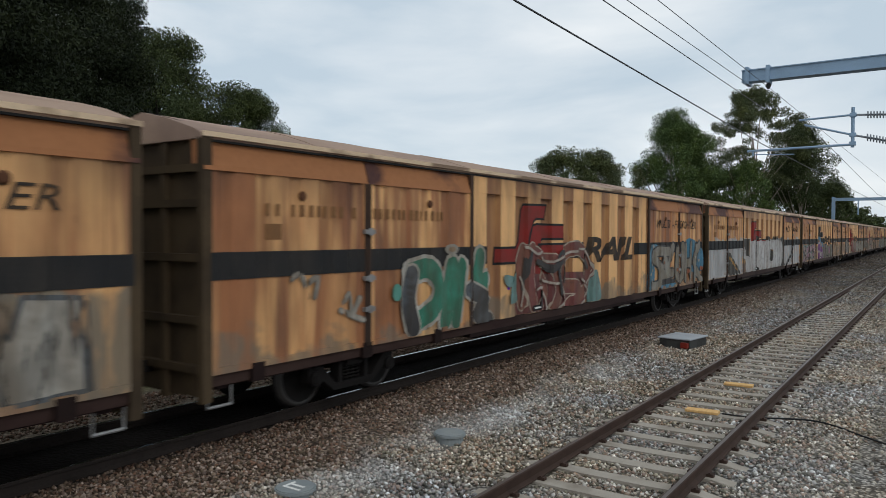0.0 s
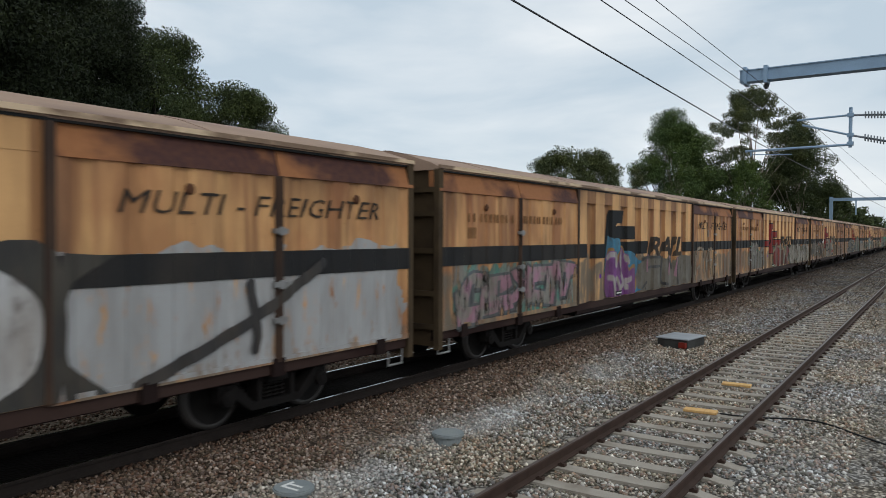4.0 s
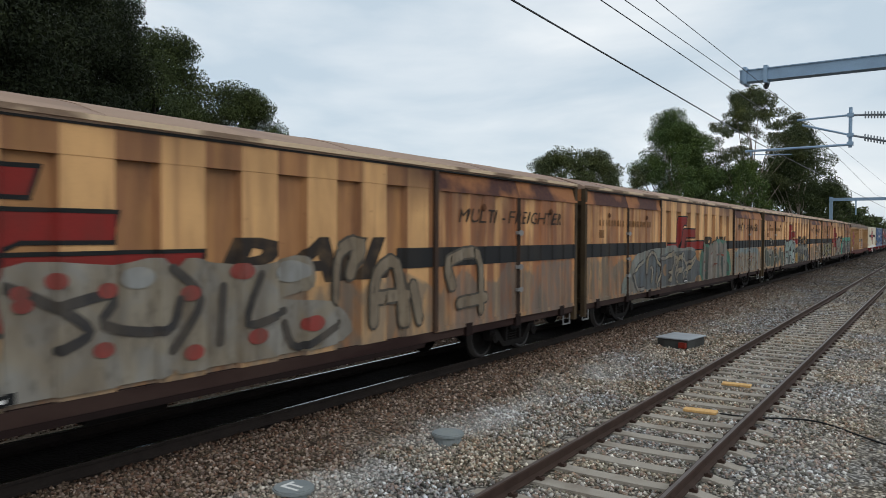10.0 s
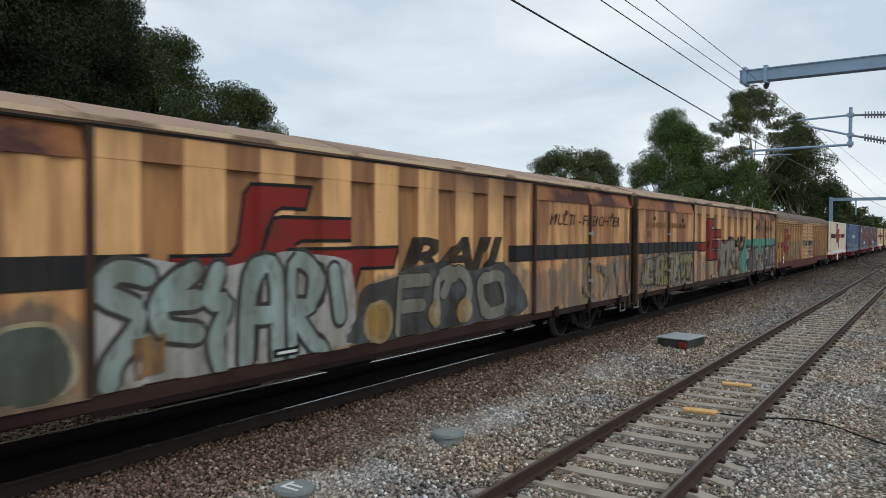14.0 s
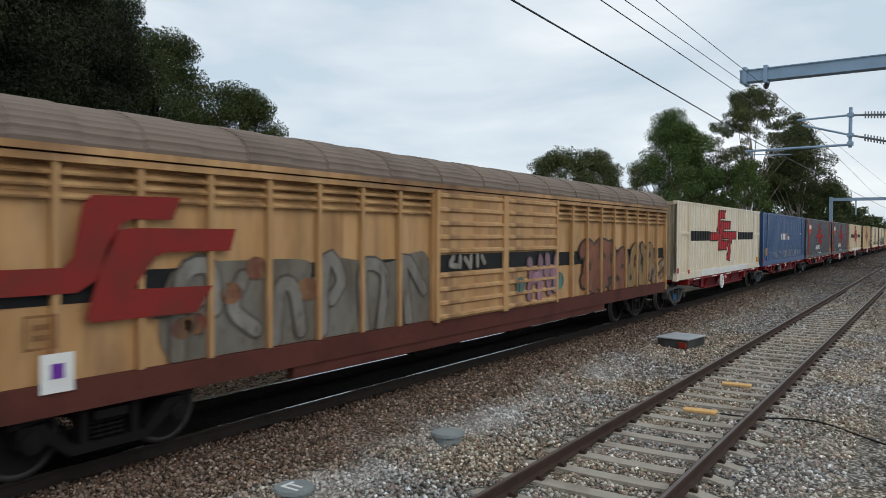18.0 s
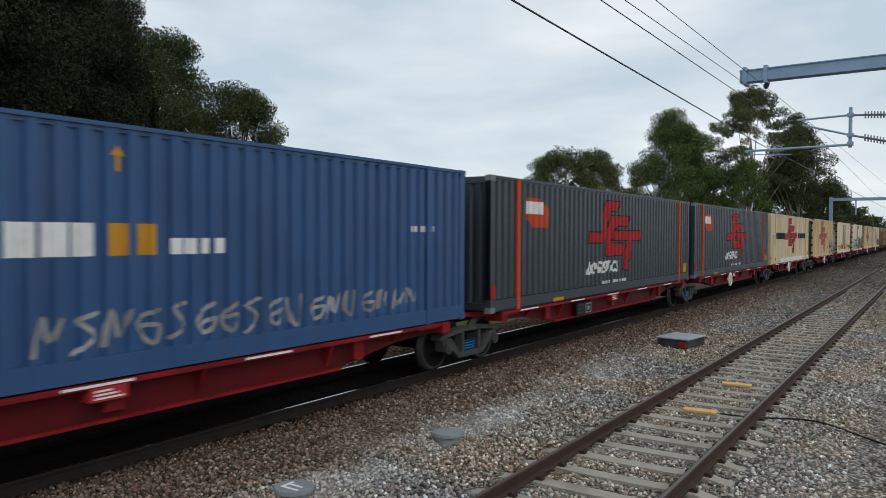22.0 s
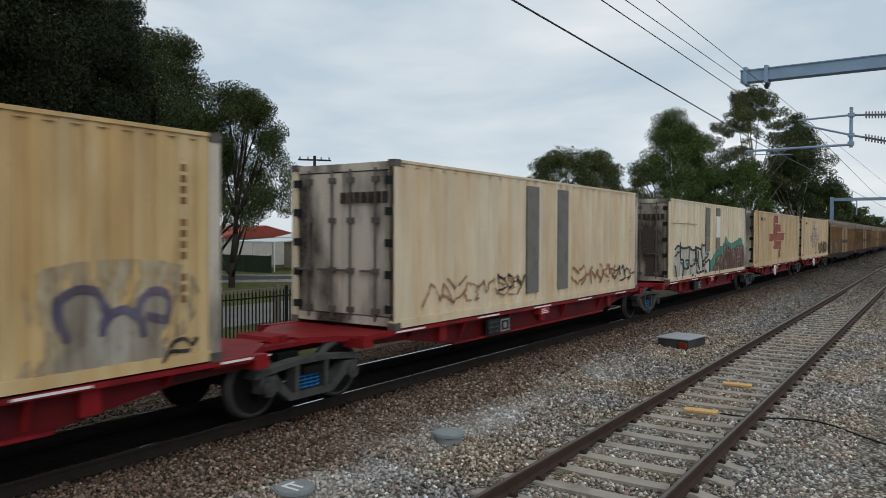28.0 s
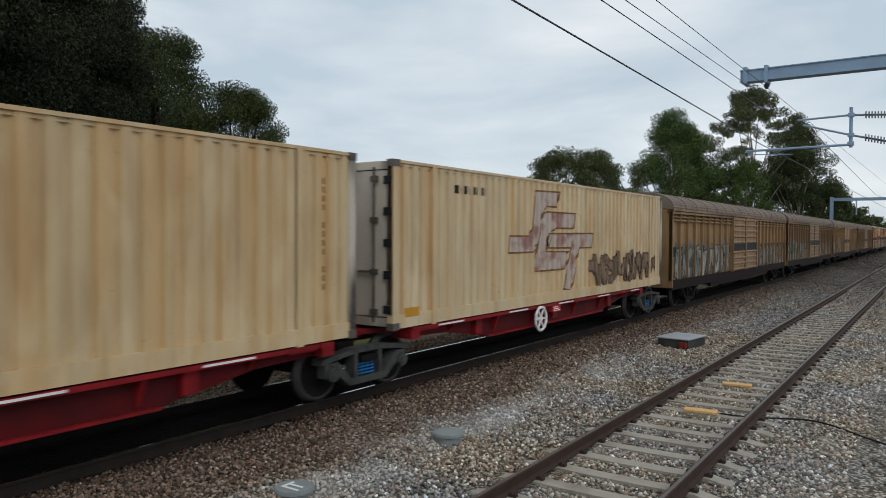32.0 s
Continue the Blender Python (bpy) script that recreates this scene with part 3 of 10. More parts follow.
def stroke_of(line, width, low):
    """One painted stroke of an even width with round ends."""
    bm, h = bmesh.new(), width / 2
    pts = [Vector(p) for p in (curve_through(line, False, 4) if len(line) > 2 else line)]
    rows = []
    for i, p in enumerate(pts):
        d = pts[min(i + 1, len(pts) - 1)] - pts[max(i - 1, 0)]
        d = d.normalized() if d.length > 1e-6 else Vector((1, 0))
        n = Vector((-d.y, d.x)) * h
        rows.append([bm.verts.new((q.x, -i * 0.00005, max(q.y, low))) for q in (p + n, p - n)])
    for a, b in zip(rows, rows[1:]):
        bm.faces.new((a[0], a[1], b[1], b[0]))
    for row, p, d in ((rows[0], pts[0], pts[0] - pts[1]), (rows[-1], pts[-1], pts[-1] - pts[-2])):
        d = d.normalized() * h
        n = Vector((-d.y, d.x))
        s = 1 if (Vector((row[0].co.x, row[0].co.z)) - p).dot(n) >= 0 else -1
        cap = []
        for k in range(1, 5):
            q = p + n * math.cos(k * math.pi / 5) * s + d * math.sin(k * math.pi / 5)
            cap.append(bm.verts.new((q.x, row[0].co.y, max(q.y, low))))
        bm.faces.new([row[0]] + cap + [row[1]])
    return bm


def patch(parent, fold, pts, material, lift=0.012, name="graffiti"):
    """One flat painted shape laid on the sheet."""
    bm = bmesh.new()
    flat_poly(bm, pts)
    bm.normal_update()
    bmesh.ops.triangulate(bm, faces=bm.faces[:])
    return part(name, wrap(bm, fold, lift), material, parent)


def outline_bm(x, z, w, h, width):
    """Thin lines round the logo's three shapes."""
    bm = bmesh.new()
    k = 0
    for pts in LOGO:
        q = [(x + w * a, z + h * b) for a, b in pts]
        for (ax, az), (bx, bz) in zip(q, q[1:] + q[:1]):
            d = math.hypot(bx - ax, bz - az) or 1e-6
            ux, uz = (bx - ax) / d * width / 2, (bz - az) / d * width / 2
            y = -k * 0.00025
            k += 1
            bm.faces.new([bm.verts.new(p) for p in ((ax - ux - uz, y, az - uz + ux), (ax - ux + uz, y, az - uz - ux), (bx + ux + uz, y, bz + uz - ux), (bx + ux - uz, y, bz + uz + ux))])
    return bm


BLOCKS = (
    [(0, 0), (.35, 0), (.42, .3), (.6, .3), (.66, 0), (1, 0), (.85, 1), (.2, 1)],
    [(0, 0), (1, .05), (1, .36), (.5, .38), (.5, .5), (1, .55), (.95, 1), (0, 1)],
    [(0, .1), (.36, 0), (.42, .6), (.58, .6), (.64, 0), (1, .05), (1, 1), (.7, 1), (.5, .82), (.3, 1), (0, .95)],
    [(.1, 0), (.95, 0), (1, .7), (.6, 1), (0, 1), (0, .7), (.5, .62), (.5, .38), (.05, .36)],
    [(.3, 0), (.72, 0), (.74, .6), (1.05, .62), (1, 1), (0, 1), (-.05, .64), (.3, .62)],
    [(0, 0), (.38, .05), (.5, .38), (.72, 0), (1.05, .08), (.78, .55), (1, 1), (.6, 1), (.47, .74), (.35, 1), (0, .97)],
    [(.12, 0), (.85, -.04), (1.02, .2), (.98, .8), (.8, 1.03), (.15, 1), (-.02, .78), (0, .2)],
)


def grown(pts, e):
    """The closed outline pushed outwards by e."""
    area = sum(a[0] * b[1] - b[0] * a[1] for a, b in zip(pts, pts[1:] + pts[:1]))
    s = 1 if area > 0 else -1
    out = []
    for i, p in enumerate(pts):
        a, b = Vector(p) - Vector(pts[i - 1]), Vector(pts[(i + 1) % len(pts)]) - Vector(p)
        na, nb = Vector((a.y, -a.x)).normalized() * s, Vector((b.y, -b.x)).normalized() * s
        m = na + nb
        m = m / max(m.length_squared / 2, 0.7)
        out.append((p[0] + m.x * e, p[1] + m.y * e))
    return out


def blocks(parent, fold, x0, x1, z0, z1, count, fill, line, seed, shine, keep, rim, label):
    """Overlapping block shapes with a thrown shadow, an outline, a fill and slits."""
    r = random.Random(seed)
    w, h = (x1 - x0) / count, z1 - z0
    dark = tuple(q * 0.45 for q in line)
    tilt = r.uniform(-0.05, 0.18)
    for i in range(count):
        shape = BLOCKS[r.randrange(len(BLOCKS))]
        flip = r.random() < 0.5
        zz, hh = z0 + h * r.uniform(0, 0.14), h * r.uniform(0.78, 1.0)
        pts = [(x0 + w * (i - 0.1 + 1.16 * ((1 - px) if flip else px) + r.uniform(-.13, .13)) + tilt * pz * h, zz + hh * (pz + r.uniform(-.11, .09))) for px, pz in shape]
        k = i % 3 * 0.0012
        g = patch(parent, fold, [(px + 0.07, pz - 0.05) for px, pz in grown(pts, rim * 0.6)], spray(dark, line, keep), 0.008 + k)
        if label and i == 0:
            tagged(g, label)
        patch(g, fold, grown(pts, rim * 0.75), spray(line, tuple(q * 1.3 for q in line), keep), 0.013 + k, "graffiti_outline")
        patch(g, fold, grown(pts, -0.012), spray(*fill, keep), 0.018 + k, "graffiti_fill")
        cx, cz = x0 + w * (i + 0.5) + tilt * 0.5 * h, zz + hh * r.uniform(0.45, 0.7)
        sl, sw = hh * r.uniform(0.12, 0.24), w * 0.05
        patch(g, fold, [(cx - sw, cz - sl), (cx + sw, cz - sl * 0.9), (cx + sw * 1.6, cz + sl), (cx - sw * 0.6, cz + sl * 0.9)], spray(line, line, keep), 0.024 + k, "graffiti_slit")
        if shine:
            q = grown(pts, -0.06)
            a, b = Vector(q[-1]), Vector(q[-2])
            n = Vector((a.y - b.y, b.x - a.x)).normalized() * 0.022
            patch(g, fold, [tuple(a + n), tuple(a - n), tuple(b - n), tuple(b + n)], spray(shine, shine, keep), 0.028 + k, "graffiti_highlight")


def sprayed(parent, fold, x0, x1, z0, z1, count, width, fill, line, seed, halo=None, shine=None, label="", keep=0.42, rim=0.06):
    """One sprayed piece: background, outline, fill and highlights as thin layers on the sheet."""
    if halo:
        r = random.Random(seed + 5)
        n = max(5, int((x1 - x0) / 0.42))
        top = []
        for j in range(n):
            xx = x1 + 0.12 - (x1 - x0 + 0.24) * (j + 0.5) / n
            zz, rad = z1 + 0.10 - r.uniform(0.0, 0.25) * (z1 - z0), (x1 - x0) / n * 0.49
            top += [(xx + rad * math.cos(a * 0.6283 + 0.3), zz + rad * 0.9 * math.sin(a * 0.6283 + 0.3)) for a in range(5)]
        patch(parent, fold, [(x0 - 0.1, max(z0 - 0.05, 0.05)), (x1 + 0.12, max(z0 - 0.05, 0.05))] + top, spray(*halo, keep), 0.004, "graffiti_background")
    if width > 0.21:
        blocks(parent, fold, x0, x1, z0, z1, count, fill, line, seed, shine, keep, rim, label)
        return
    g = part("graffiti", wrap(stroke_bm(seed, x0, x1, z0, z1, count, width, rim), fold, 0.018), spray(line, tuple(q * 1.3 for q in line), keep), parent, label)
    part("graffiti_fill", wrap(stroke_bm(seed, x0, x1, z0, z1, count, width), fold, 0.034), spray(*fill, keep), g)
    if shine:
        part("graffiti_highlight", wrap(stroke_bm(seed, x0, x1, z0, z1, count, width * 0.16), fold, 0.050), spray(shine, shine, keep), g)


# ---- bogies ----
def wheelset_mesh(name="wheelset", r=0.46):
    bm = bmesh.new()
    rod(bm, (0, -0.95, 0), (0, 0.95, 0), 0.075, 10)
    for s in (-1, 1):
        prof = [(0.69, 0.10), (0.70, r - 0.09), (0.685, r + 0.028), (0.715, r + 0.028), (0.72, r), (0.82, r - 0.006), (0.82, r - 0.07), (0.78, r - 0.10), (0.755, 0.16), (0.83, 0.13), (0.83, 0.08)]
        seg, rings = 30, []
        for i in range(seg):
            a = 2 * math.pi * i / seg
            rings.append([bm.verts.new((q * math.cos(a), s * y, q * math.sin(a))) for y, q in prof])
        for i in range(seg):
            for k in range(len(prof) - 1):
                f = (rings[i][k], rings[(i + 1) % seg][k], rings[(i + 1) % seg][k + 1], rings[i][k + 1])
                bm.faces.new(f).material_index = 1 if k in (4, 5) else 0
    me = mesh_of(name, bm, M["wheel"], True)
    me.materials.append(M["tread"])
    return me


WHEELSET = wheelset_mesh()


HALF_BASE = 0.885


def side_frame_mesh():
    """A cast side frame: axle boxes, sloping top chord, bottom chord, two columns."""
    bm = bmesh.new()
    y0, y1 = -1.12, -0.90
    L = HALF_BASE
    for s in (-1, 1):
        pts = [(s * (L + 0.24), 0.62), (s * (L + 0.22), 0.71), (s * (L - 0.1), 0.75), (s * 0.3, 0.80), (0, 0.80), (0, 0.72), (s * 0.3, 0.72), (s * (L - 0.08), 0.665)]
        extrude_poly(bm, pts, "y", y0, y1)
        pts = [(s * (L + 0.02), 0.62), (s * (L - 0.14), 0.64), (s * 0.42, 0.315), (0, 0.315), (0, 0.21), (s * 0.46, 0.21), (s * (L - 0.04), 0.50)]
        extrude_poly(bm, pts, "y", y0 + 0.003, y1 - 0.003)
        box(bm, min(s * 0.27, s * 0.35), max(s * 0.27, s * 0.35), y0 + 0.006, y1 - 0.006, 0.3, 0.74)
        box(bm, s * L - 0.13, s * L + 0.13, y0 + 0.02, y1 - 0.02, 0.40, 0.63)
        rod(bm, (s * L, y0 - 0.05, 0.46), (s * L, y0 + 0.03, 0.46), 0.115, 14)
        rod(bm, (s * L, y0 - 0.07, 0.46), (s * L, y0 - 0.045, 0.46), 0.06, 10)
    return mesh_of("side_frame", bm, M["bogie"])


SIDE_FRAME = side_frame_mesh()


def spring_mesh():
    """One coil spring, a wound bar."""
    bm, seg, rows = bmesh.new(), 54, []
    for i in range(seg + 1):
        a = i * 2 * math.pi * 4.5 / seg
        p = Vector((0.052 * math.cos(a), 0.052 * math.sin(a), 0.315 + 0.245 * i / seg))
        out = Vector((math.cos(a), math.sin(a), 0)) * 0.02
        rows.append([bm.verts.new(p + out * q + Vector((0, 0, 0.02 * w))) for q, w in ((1, 0), (0, 1), (-1, 0), (0, -1))])
    for a, b in zip(rows, rows[1:]):
        for k in range(4):
            bm.faces.new((a[k], a[(k + 1) % 4], b[(k + 1) % 4], b[k]))
    bm.faces.new(rows[0]), bm.faces.new(rows[-1][::-1])
    return mesh_of("spring", bm, M["spring"])


SPRING = spring_mesh()


def bolster_mesh():
    bm = boxes((-0.2, 0.2, -1.14, 1.14, 0.56, 0.66), (-0.22, 0.22, -0.6, 0.6, 0.5, 0.82))
    for s in (-1, 1):
        box(bm, s * 0.40 - 0.05, s * 0.40 + 0.05, -0.85, 0.85, 0.34, 0.48)
    rod(bm, (0, 0, 0.7), (0, 0, 0.95), 0.2, 12)
    return mesh_of("bolster", bm, M["under"])


BOLSTER = bolster_mesh()


def add_bogie(wagon, x, frame_mat, spring_mat, along):
    """A bogie under wagon, x along it; along: its place along the train."""
    b = part("bogie", BOLSTER, None, wagon)
    b.location.x = x
    for s in (0, 1):
        o = part("side_frame", SIDE_FRAME, frame_mat, b)
        if s:
            o.rotation_euler.z = math.pi
        for k in (-0.13, 0.0, 0.13):
            part("spring", SPRING, spring_mat, b).location = (k, 1.03 if s else -1.03, 0)
    for s in (-1, 1):
        w = part("wheelset", WHEELSET, None, b)
        w.location = (s * HALF_BASE, 0, 0.46)
        WHEELS.append((w, along + x + s * HALF_BASE, s * HALF_BASE))
    return b


def coupler_bm(x, d):
    bm = boxes((min(x, x + d * 0.5), max(x, x + d * 0.5), -0.08, 0.08, 0.78, 0.94),
               (min(x + d * 0.36, x + d * 0.52), max(x + d * 0.36, x + d * 0.52), -0.16, 0.16, 0.72, 1.0))
    return bm


# ---- multi-purpose box vans ----
VAN_L, SIDE_Y = 23.34, -1.237
DOOR_W, MID_X0, MID_X1 = 3.16, 6.36, 16.98
Z_EAVE, Z_FASCIA, Z_BOT = 3.88, 3.50, 0.86
MID_FOLD = Fold(folds(MID_X0, MID_X1, 0.64, 1.225, 0.59, 0.05, 0.085, SIDE_Y, 8))
DOOR_FOLDS = [Fold(folds(x, x + DOOR_W, 0.22, 0.62, 0.30, 0.05, 0.03, SIDE_Y - 0.035, 5)) for x in (0.02, 3.20, 17.0, 20.18)]
VAN_FOLD = Fold([p for f in DOOR_FOLDS[:2] for p in f.pts] + MID_FOLD.pts + [p for f in DOOR_FOLDS[2:] for p in f.pts])


def door_mesh(f):
    return mesh_of("door", sheet(f.pts, Z_BOT + 0.02, Z_FASCIA - 0.02, 0.05), M["black"])


def door_frame_mesh(f):
    x0, x1 = f.pts[0][0], f.pts[-1][0]
    y = SIDE_Y - 0.035
    bm = boxes((x0, x0 + 0.09, y - 0.012, y + 0.03, Z_BOT - 0.02, Z_FASCIA), (x1 - 0.09, x1, y - 0.012, y + 0.03, Z_BOT - 0.02, Z_FASCIA),
               (x0 + 0.09, x1 - 0.09, y - 0.010, y + 0.03, Z_BOT - 0.02, Z_BOT + 0.07))
    return mesh_of("door_frame", bm, M["black"])


def build_van_meshes():
    me = {}
    me["doors"] = [(door_mesh(f), door_frame_mesh(f)) for f in DOOR_FOLDS]
    bm = sheet(MID_FOLD.pts, Z_BOT, Z_FASCIA + 0.02, 0.05)
    me["panel"] = mesh_of("side_panel", bm, M["black"])
    # fascia above doors leans in; above the middle it stands upright
    me["fascia"] = []
    for x0, x1 in ((0.02, 3.18), (3.20, 6.34), (17.0, 20.16), (20.18, 23.32)):
        bm = bmesh.new()
        extrude_poly(bm, [(SIDE_Y - 0.06, Z_FASCIA - 0.03), (SIDE_Y - 0.045, Z_FASCIA + 0.04), (SIDE_Y + 0.05, Z_EAVE - 0.02), (SIDE_Y + 0.2, Z_EAVE - 0.02), (SIDE_Y + 0.2, Z_FASCIA - 0.03)], "x", x0, x1)
        me["fascia"].append(mesh_of("door_hood", bm, M["black"]))
    bm = bmesh.new()
    extrude_poly(bm, [(SIDE_Y - 0.006, Z_FASCIA), (SIDE_Y - 0.006, Z_EAVE), (SIDE_Y + 0.2, Z_EAVE), (SIDE_Y + 0.2, Z_FASCIA)], "x", MID_X0, MID_X1)
    me["top_rail"] = mesh_of("top_rail", bm, M["black"])
    prof = [(-1.26, Z_EAVE - 0.01), (-1.27, Z_EAVE + 0.05), (-1.1, Z_EAVE + 0.13), (-0.55, Z_EAVE + 0.30), (0, Z_EAVE + 0.42), (0.55, Z_EAVE + 0.30), (1.1, Z_EAVE + 0.13), (1.27, Z_EAVE + 0.05), (1.26, Z_EAVE - 0.01)]
    me["roof"] = []
    for i in range(11):
        bm = bmesh.new()
        d = 0.0 if i % 2 else 0.008
        extrude_poly(bm, [(p[0], p[1] - d) for p in prof], "x", VAN_L * i / 11, VAN_L * (i + 1) / 11 - 0.004)
        me["roof"].append(mesh_of("roof_sheet", bm, M["black"]))
    # black strip added in place of the roof overhang's shadow
    me["seal"] = mesh_of("eave_seal", boxes((0.02, VAN_L - 0.02, -1.258, -1.20, Z_EAVE - 0.045, Z_EAVE - 0.012)), M["black"])
    me["gutter"] = mesh_of("roof_gutter", boxes((0.0, VAN_L, -0.022, 0.022, Z_EAVE + 0.01, Z_EAVE + 0.075)), M["black"])
    bm = boxes((0.12, VAN_L - 0.12, -1.06, 1.06, 0.9, Z_EAVE))
    extrude_poly(bm, [(p[0] * 0.96, p[1]) for p in prof[1:-1]], "x", 0.10, 0.16)
    me["body"] = mesh_of("body", bm, M["under"])
    me["end"] = mesh_of("end_wall", boxes((0.08, 0.12, -1.16, 1.16, 0.55, Z_EAVE)), M["black"])
    me["corner"] = mesh_of("corner_post", boxes((0.0, 0.14, -0.06, 0.06, 0.5, Z_EAVE)), M["black"])
    me["rib"] = mesh_of("rib", boxes((0.01, 0.15, -1.163, 1.163, -0.05, 0.05)), M["black"])
    me["side_sill"] = mesh_of("side_sill", boxes((0.04, VAN_L - 0.04, -1.232, -1.19, 0.685, Z_BOT - 0.004)), M["side_sill"])
    bm = boxes((0.05, VAN_L - 0.05, -1.186, -1.08, 0.66, Z_BOT), (0.05, VAN_L - 0.05, 1.08, 1.186, 0.66, Z_BOT), (0.3, VAN_L - 0.3, -0.3, 0.3, 0.62, 0.9),
               (6.4, 16.7, -1.235, -1.19, 0.60, 0.682), (0.3, 0.5, -1.15, 1.15, 0.62, 0.84), (VAN_L - 0.5, VAN_L - 0.3, -1.15, 1.15, 0.62, 0.84))
    for x in (0.9, 3.19, 5.2, 18.14, 20.17, 22.44):
        box(bm, x - 0.11, x + 0.11, -1.30, -1.18, 0.66, Z_BOT + 0.05)
    me["sill"] = mesh_of("sill", bm, M["sill"])
    bm = boxes((7.5, 9.3, -0.7, 0.7, 0.42, 0.7), (10.5, 11.6, -0.9, -0.3, 0.45, 0.72), (13.0, 14.6, -0.6, 0.8, 0.45, 0.7))
    rod(bm, (2.0, -0.5, 0.55), (21, -0.5, 0.55), 0.035, 6)
    me["gear"] = mesh_of("brake_gear", bm, M["under"])
    # latch bars on the door joints
    bm = bmesh.new()
    rod(bm, (0, SIDE_Y - 0.07, Z_BOT), (0, SIDE_Y - 0.07, Z_FASCIA - 0.05), 0.022, 6)
    box(bm, -0.075, 0.075, SIDE_Y - 0.062, SIDE_Y - 0.045, Z_BOT + 0.02, Z_FASCIA - 0.03)
    me["latch"] = mesh_of("latch_bar", bm, M["black"])
    # dark strip added for the shadowed gap where door meets side panel
    me["seam"] = mesh_of("door_seam", boxes((-0.055, 0.055, SIDE_Y - 0.062, SIDE_Y - 0.008, Z_BOT, Z_EAVE - 0.05)), M["black"])
    me["handle"] = mesh_of("handle", boxes((-0.12, 0.12, SIDE_Y - 0.115, SIDE_Y - 0.04, -0.035, 0.035), (-0.05, 0.05, SIDE_Y - 0.125, SIDE_Y - 0.115, -0.06, 0.06)), M["black"])
    bm = bmesh.new()
    rod(bm, (0, SIDE_Y - 0.030, 0), (0, SIDE_Y - 0.056, 0), 0.075, 12, 0.05)
    me["bolt"] = mesh_of("bolt_cover", bm, M["black"])
    bm = bmesh.new()
    for x in (-0.19, 0.19):
        rod(bm, (x, -1.16, 0.40), (x, -1.16, 0.72), 0.016, 6)
    rod(bm, (-0.2, -1.16, 0.40), (0.2, -1.16, 0.40), 0.022, 6)
    me["step"] = mesh_of("footstep", bm, M["under"])
    # stripes and writing
    me["stripe"] = [mesh_of("stripe", wrap(bars_bm([(a, b, 2.06, 2.42)]), VAN_FOLD, 0.016), M["stripe"])
                    for a, b in ((0.12, 3.16), (3.24, 6.30), (6.40, 7.15), (15.95, 16.92), (17.04, 20.14), (20.20, 23.24))]
    bmr = text_bm("RAIL", 0.90, 11.98, 1.96, 0.28, 2.04, 0.035)
    me["letters"] = letter_meshes(bmr, VAN_FOLD, 0.010, M["lettering"])
    bm = text_bm("MULTI - FREIGHTER", 0.40, 17.70, 2.90, 0.25, 1.35, 0.0)
    me["letters"] += letter_meshes(bm, VAN_FOLD, 0.018, M["lettering"])
    me["web"] = [mesh_of("unreadable_lettering", wrap(bars_bm([q]), VAN_FOLD, 0.016), M["webtext"]) for q in unread(1.05, 2.91, 0.17, 27, 0.46, 0.5, 3)]
    me["logo"] = mesh_of("logo", wrap(logo_bm(7.40, 1.13, 4.50, 2.23), VAN_FOLD, 0.010), M["redlogo"])
    me["logo_edge"] = mesh_of("logo_edge", wrap(outline_bm(7.40, 1.13, 4.50, 2.23, 0.05), VAN_FOLD, 0.012), M["black"])
    me["tag"] = mesh_of("data_panel", wrap(bars_bm([(1.05, 1.33, 2.58, 2.80)]), VAN_FOLD, 0.007), M["webtext"])
    return me


M["handle"] = weathered("worn_steel_handle", (0.30, 0.30, 0.30), (0.10, 0.08, 0.07), 0.6, 0.5, 0.4)
M["webtext"] = weathered("faded_brown_lettering", (0.20, 0.10, 0.045), (0.36, 0.18, 0.075), 0.7, 0.7, 0, 4.0)
VAN = build_van_meshes()


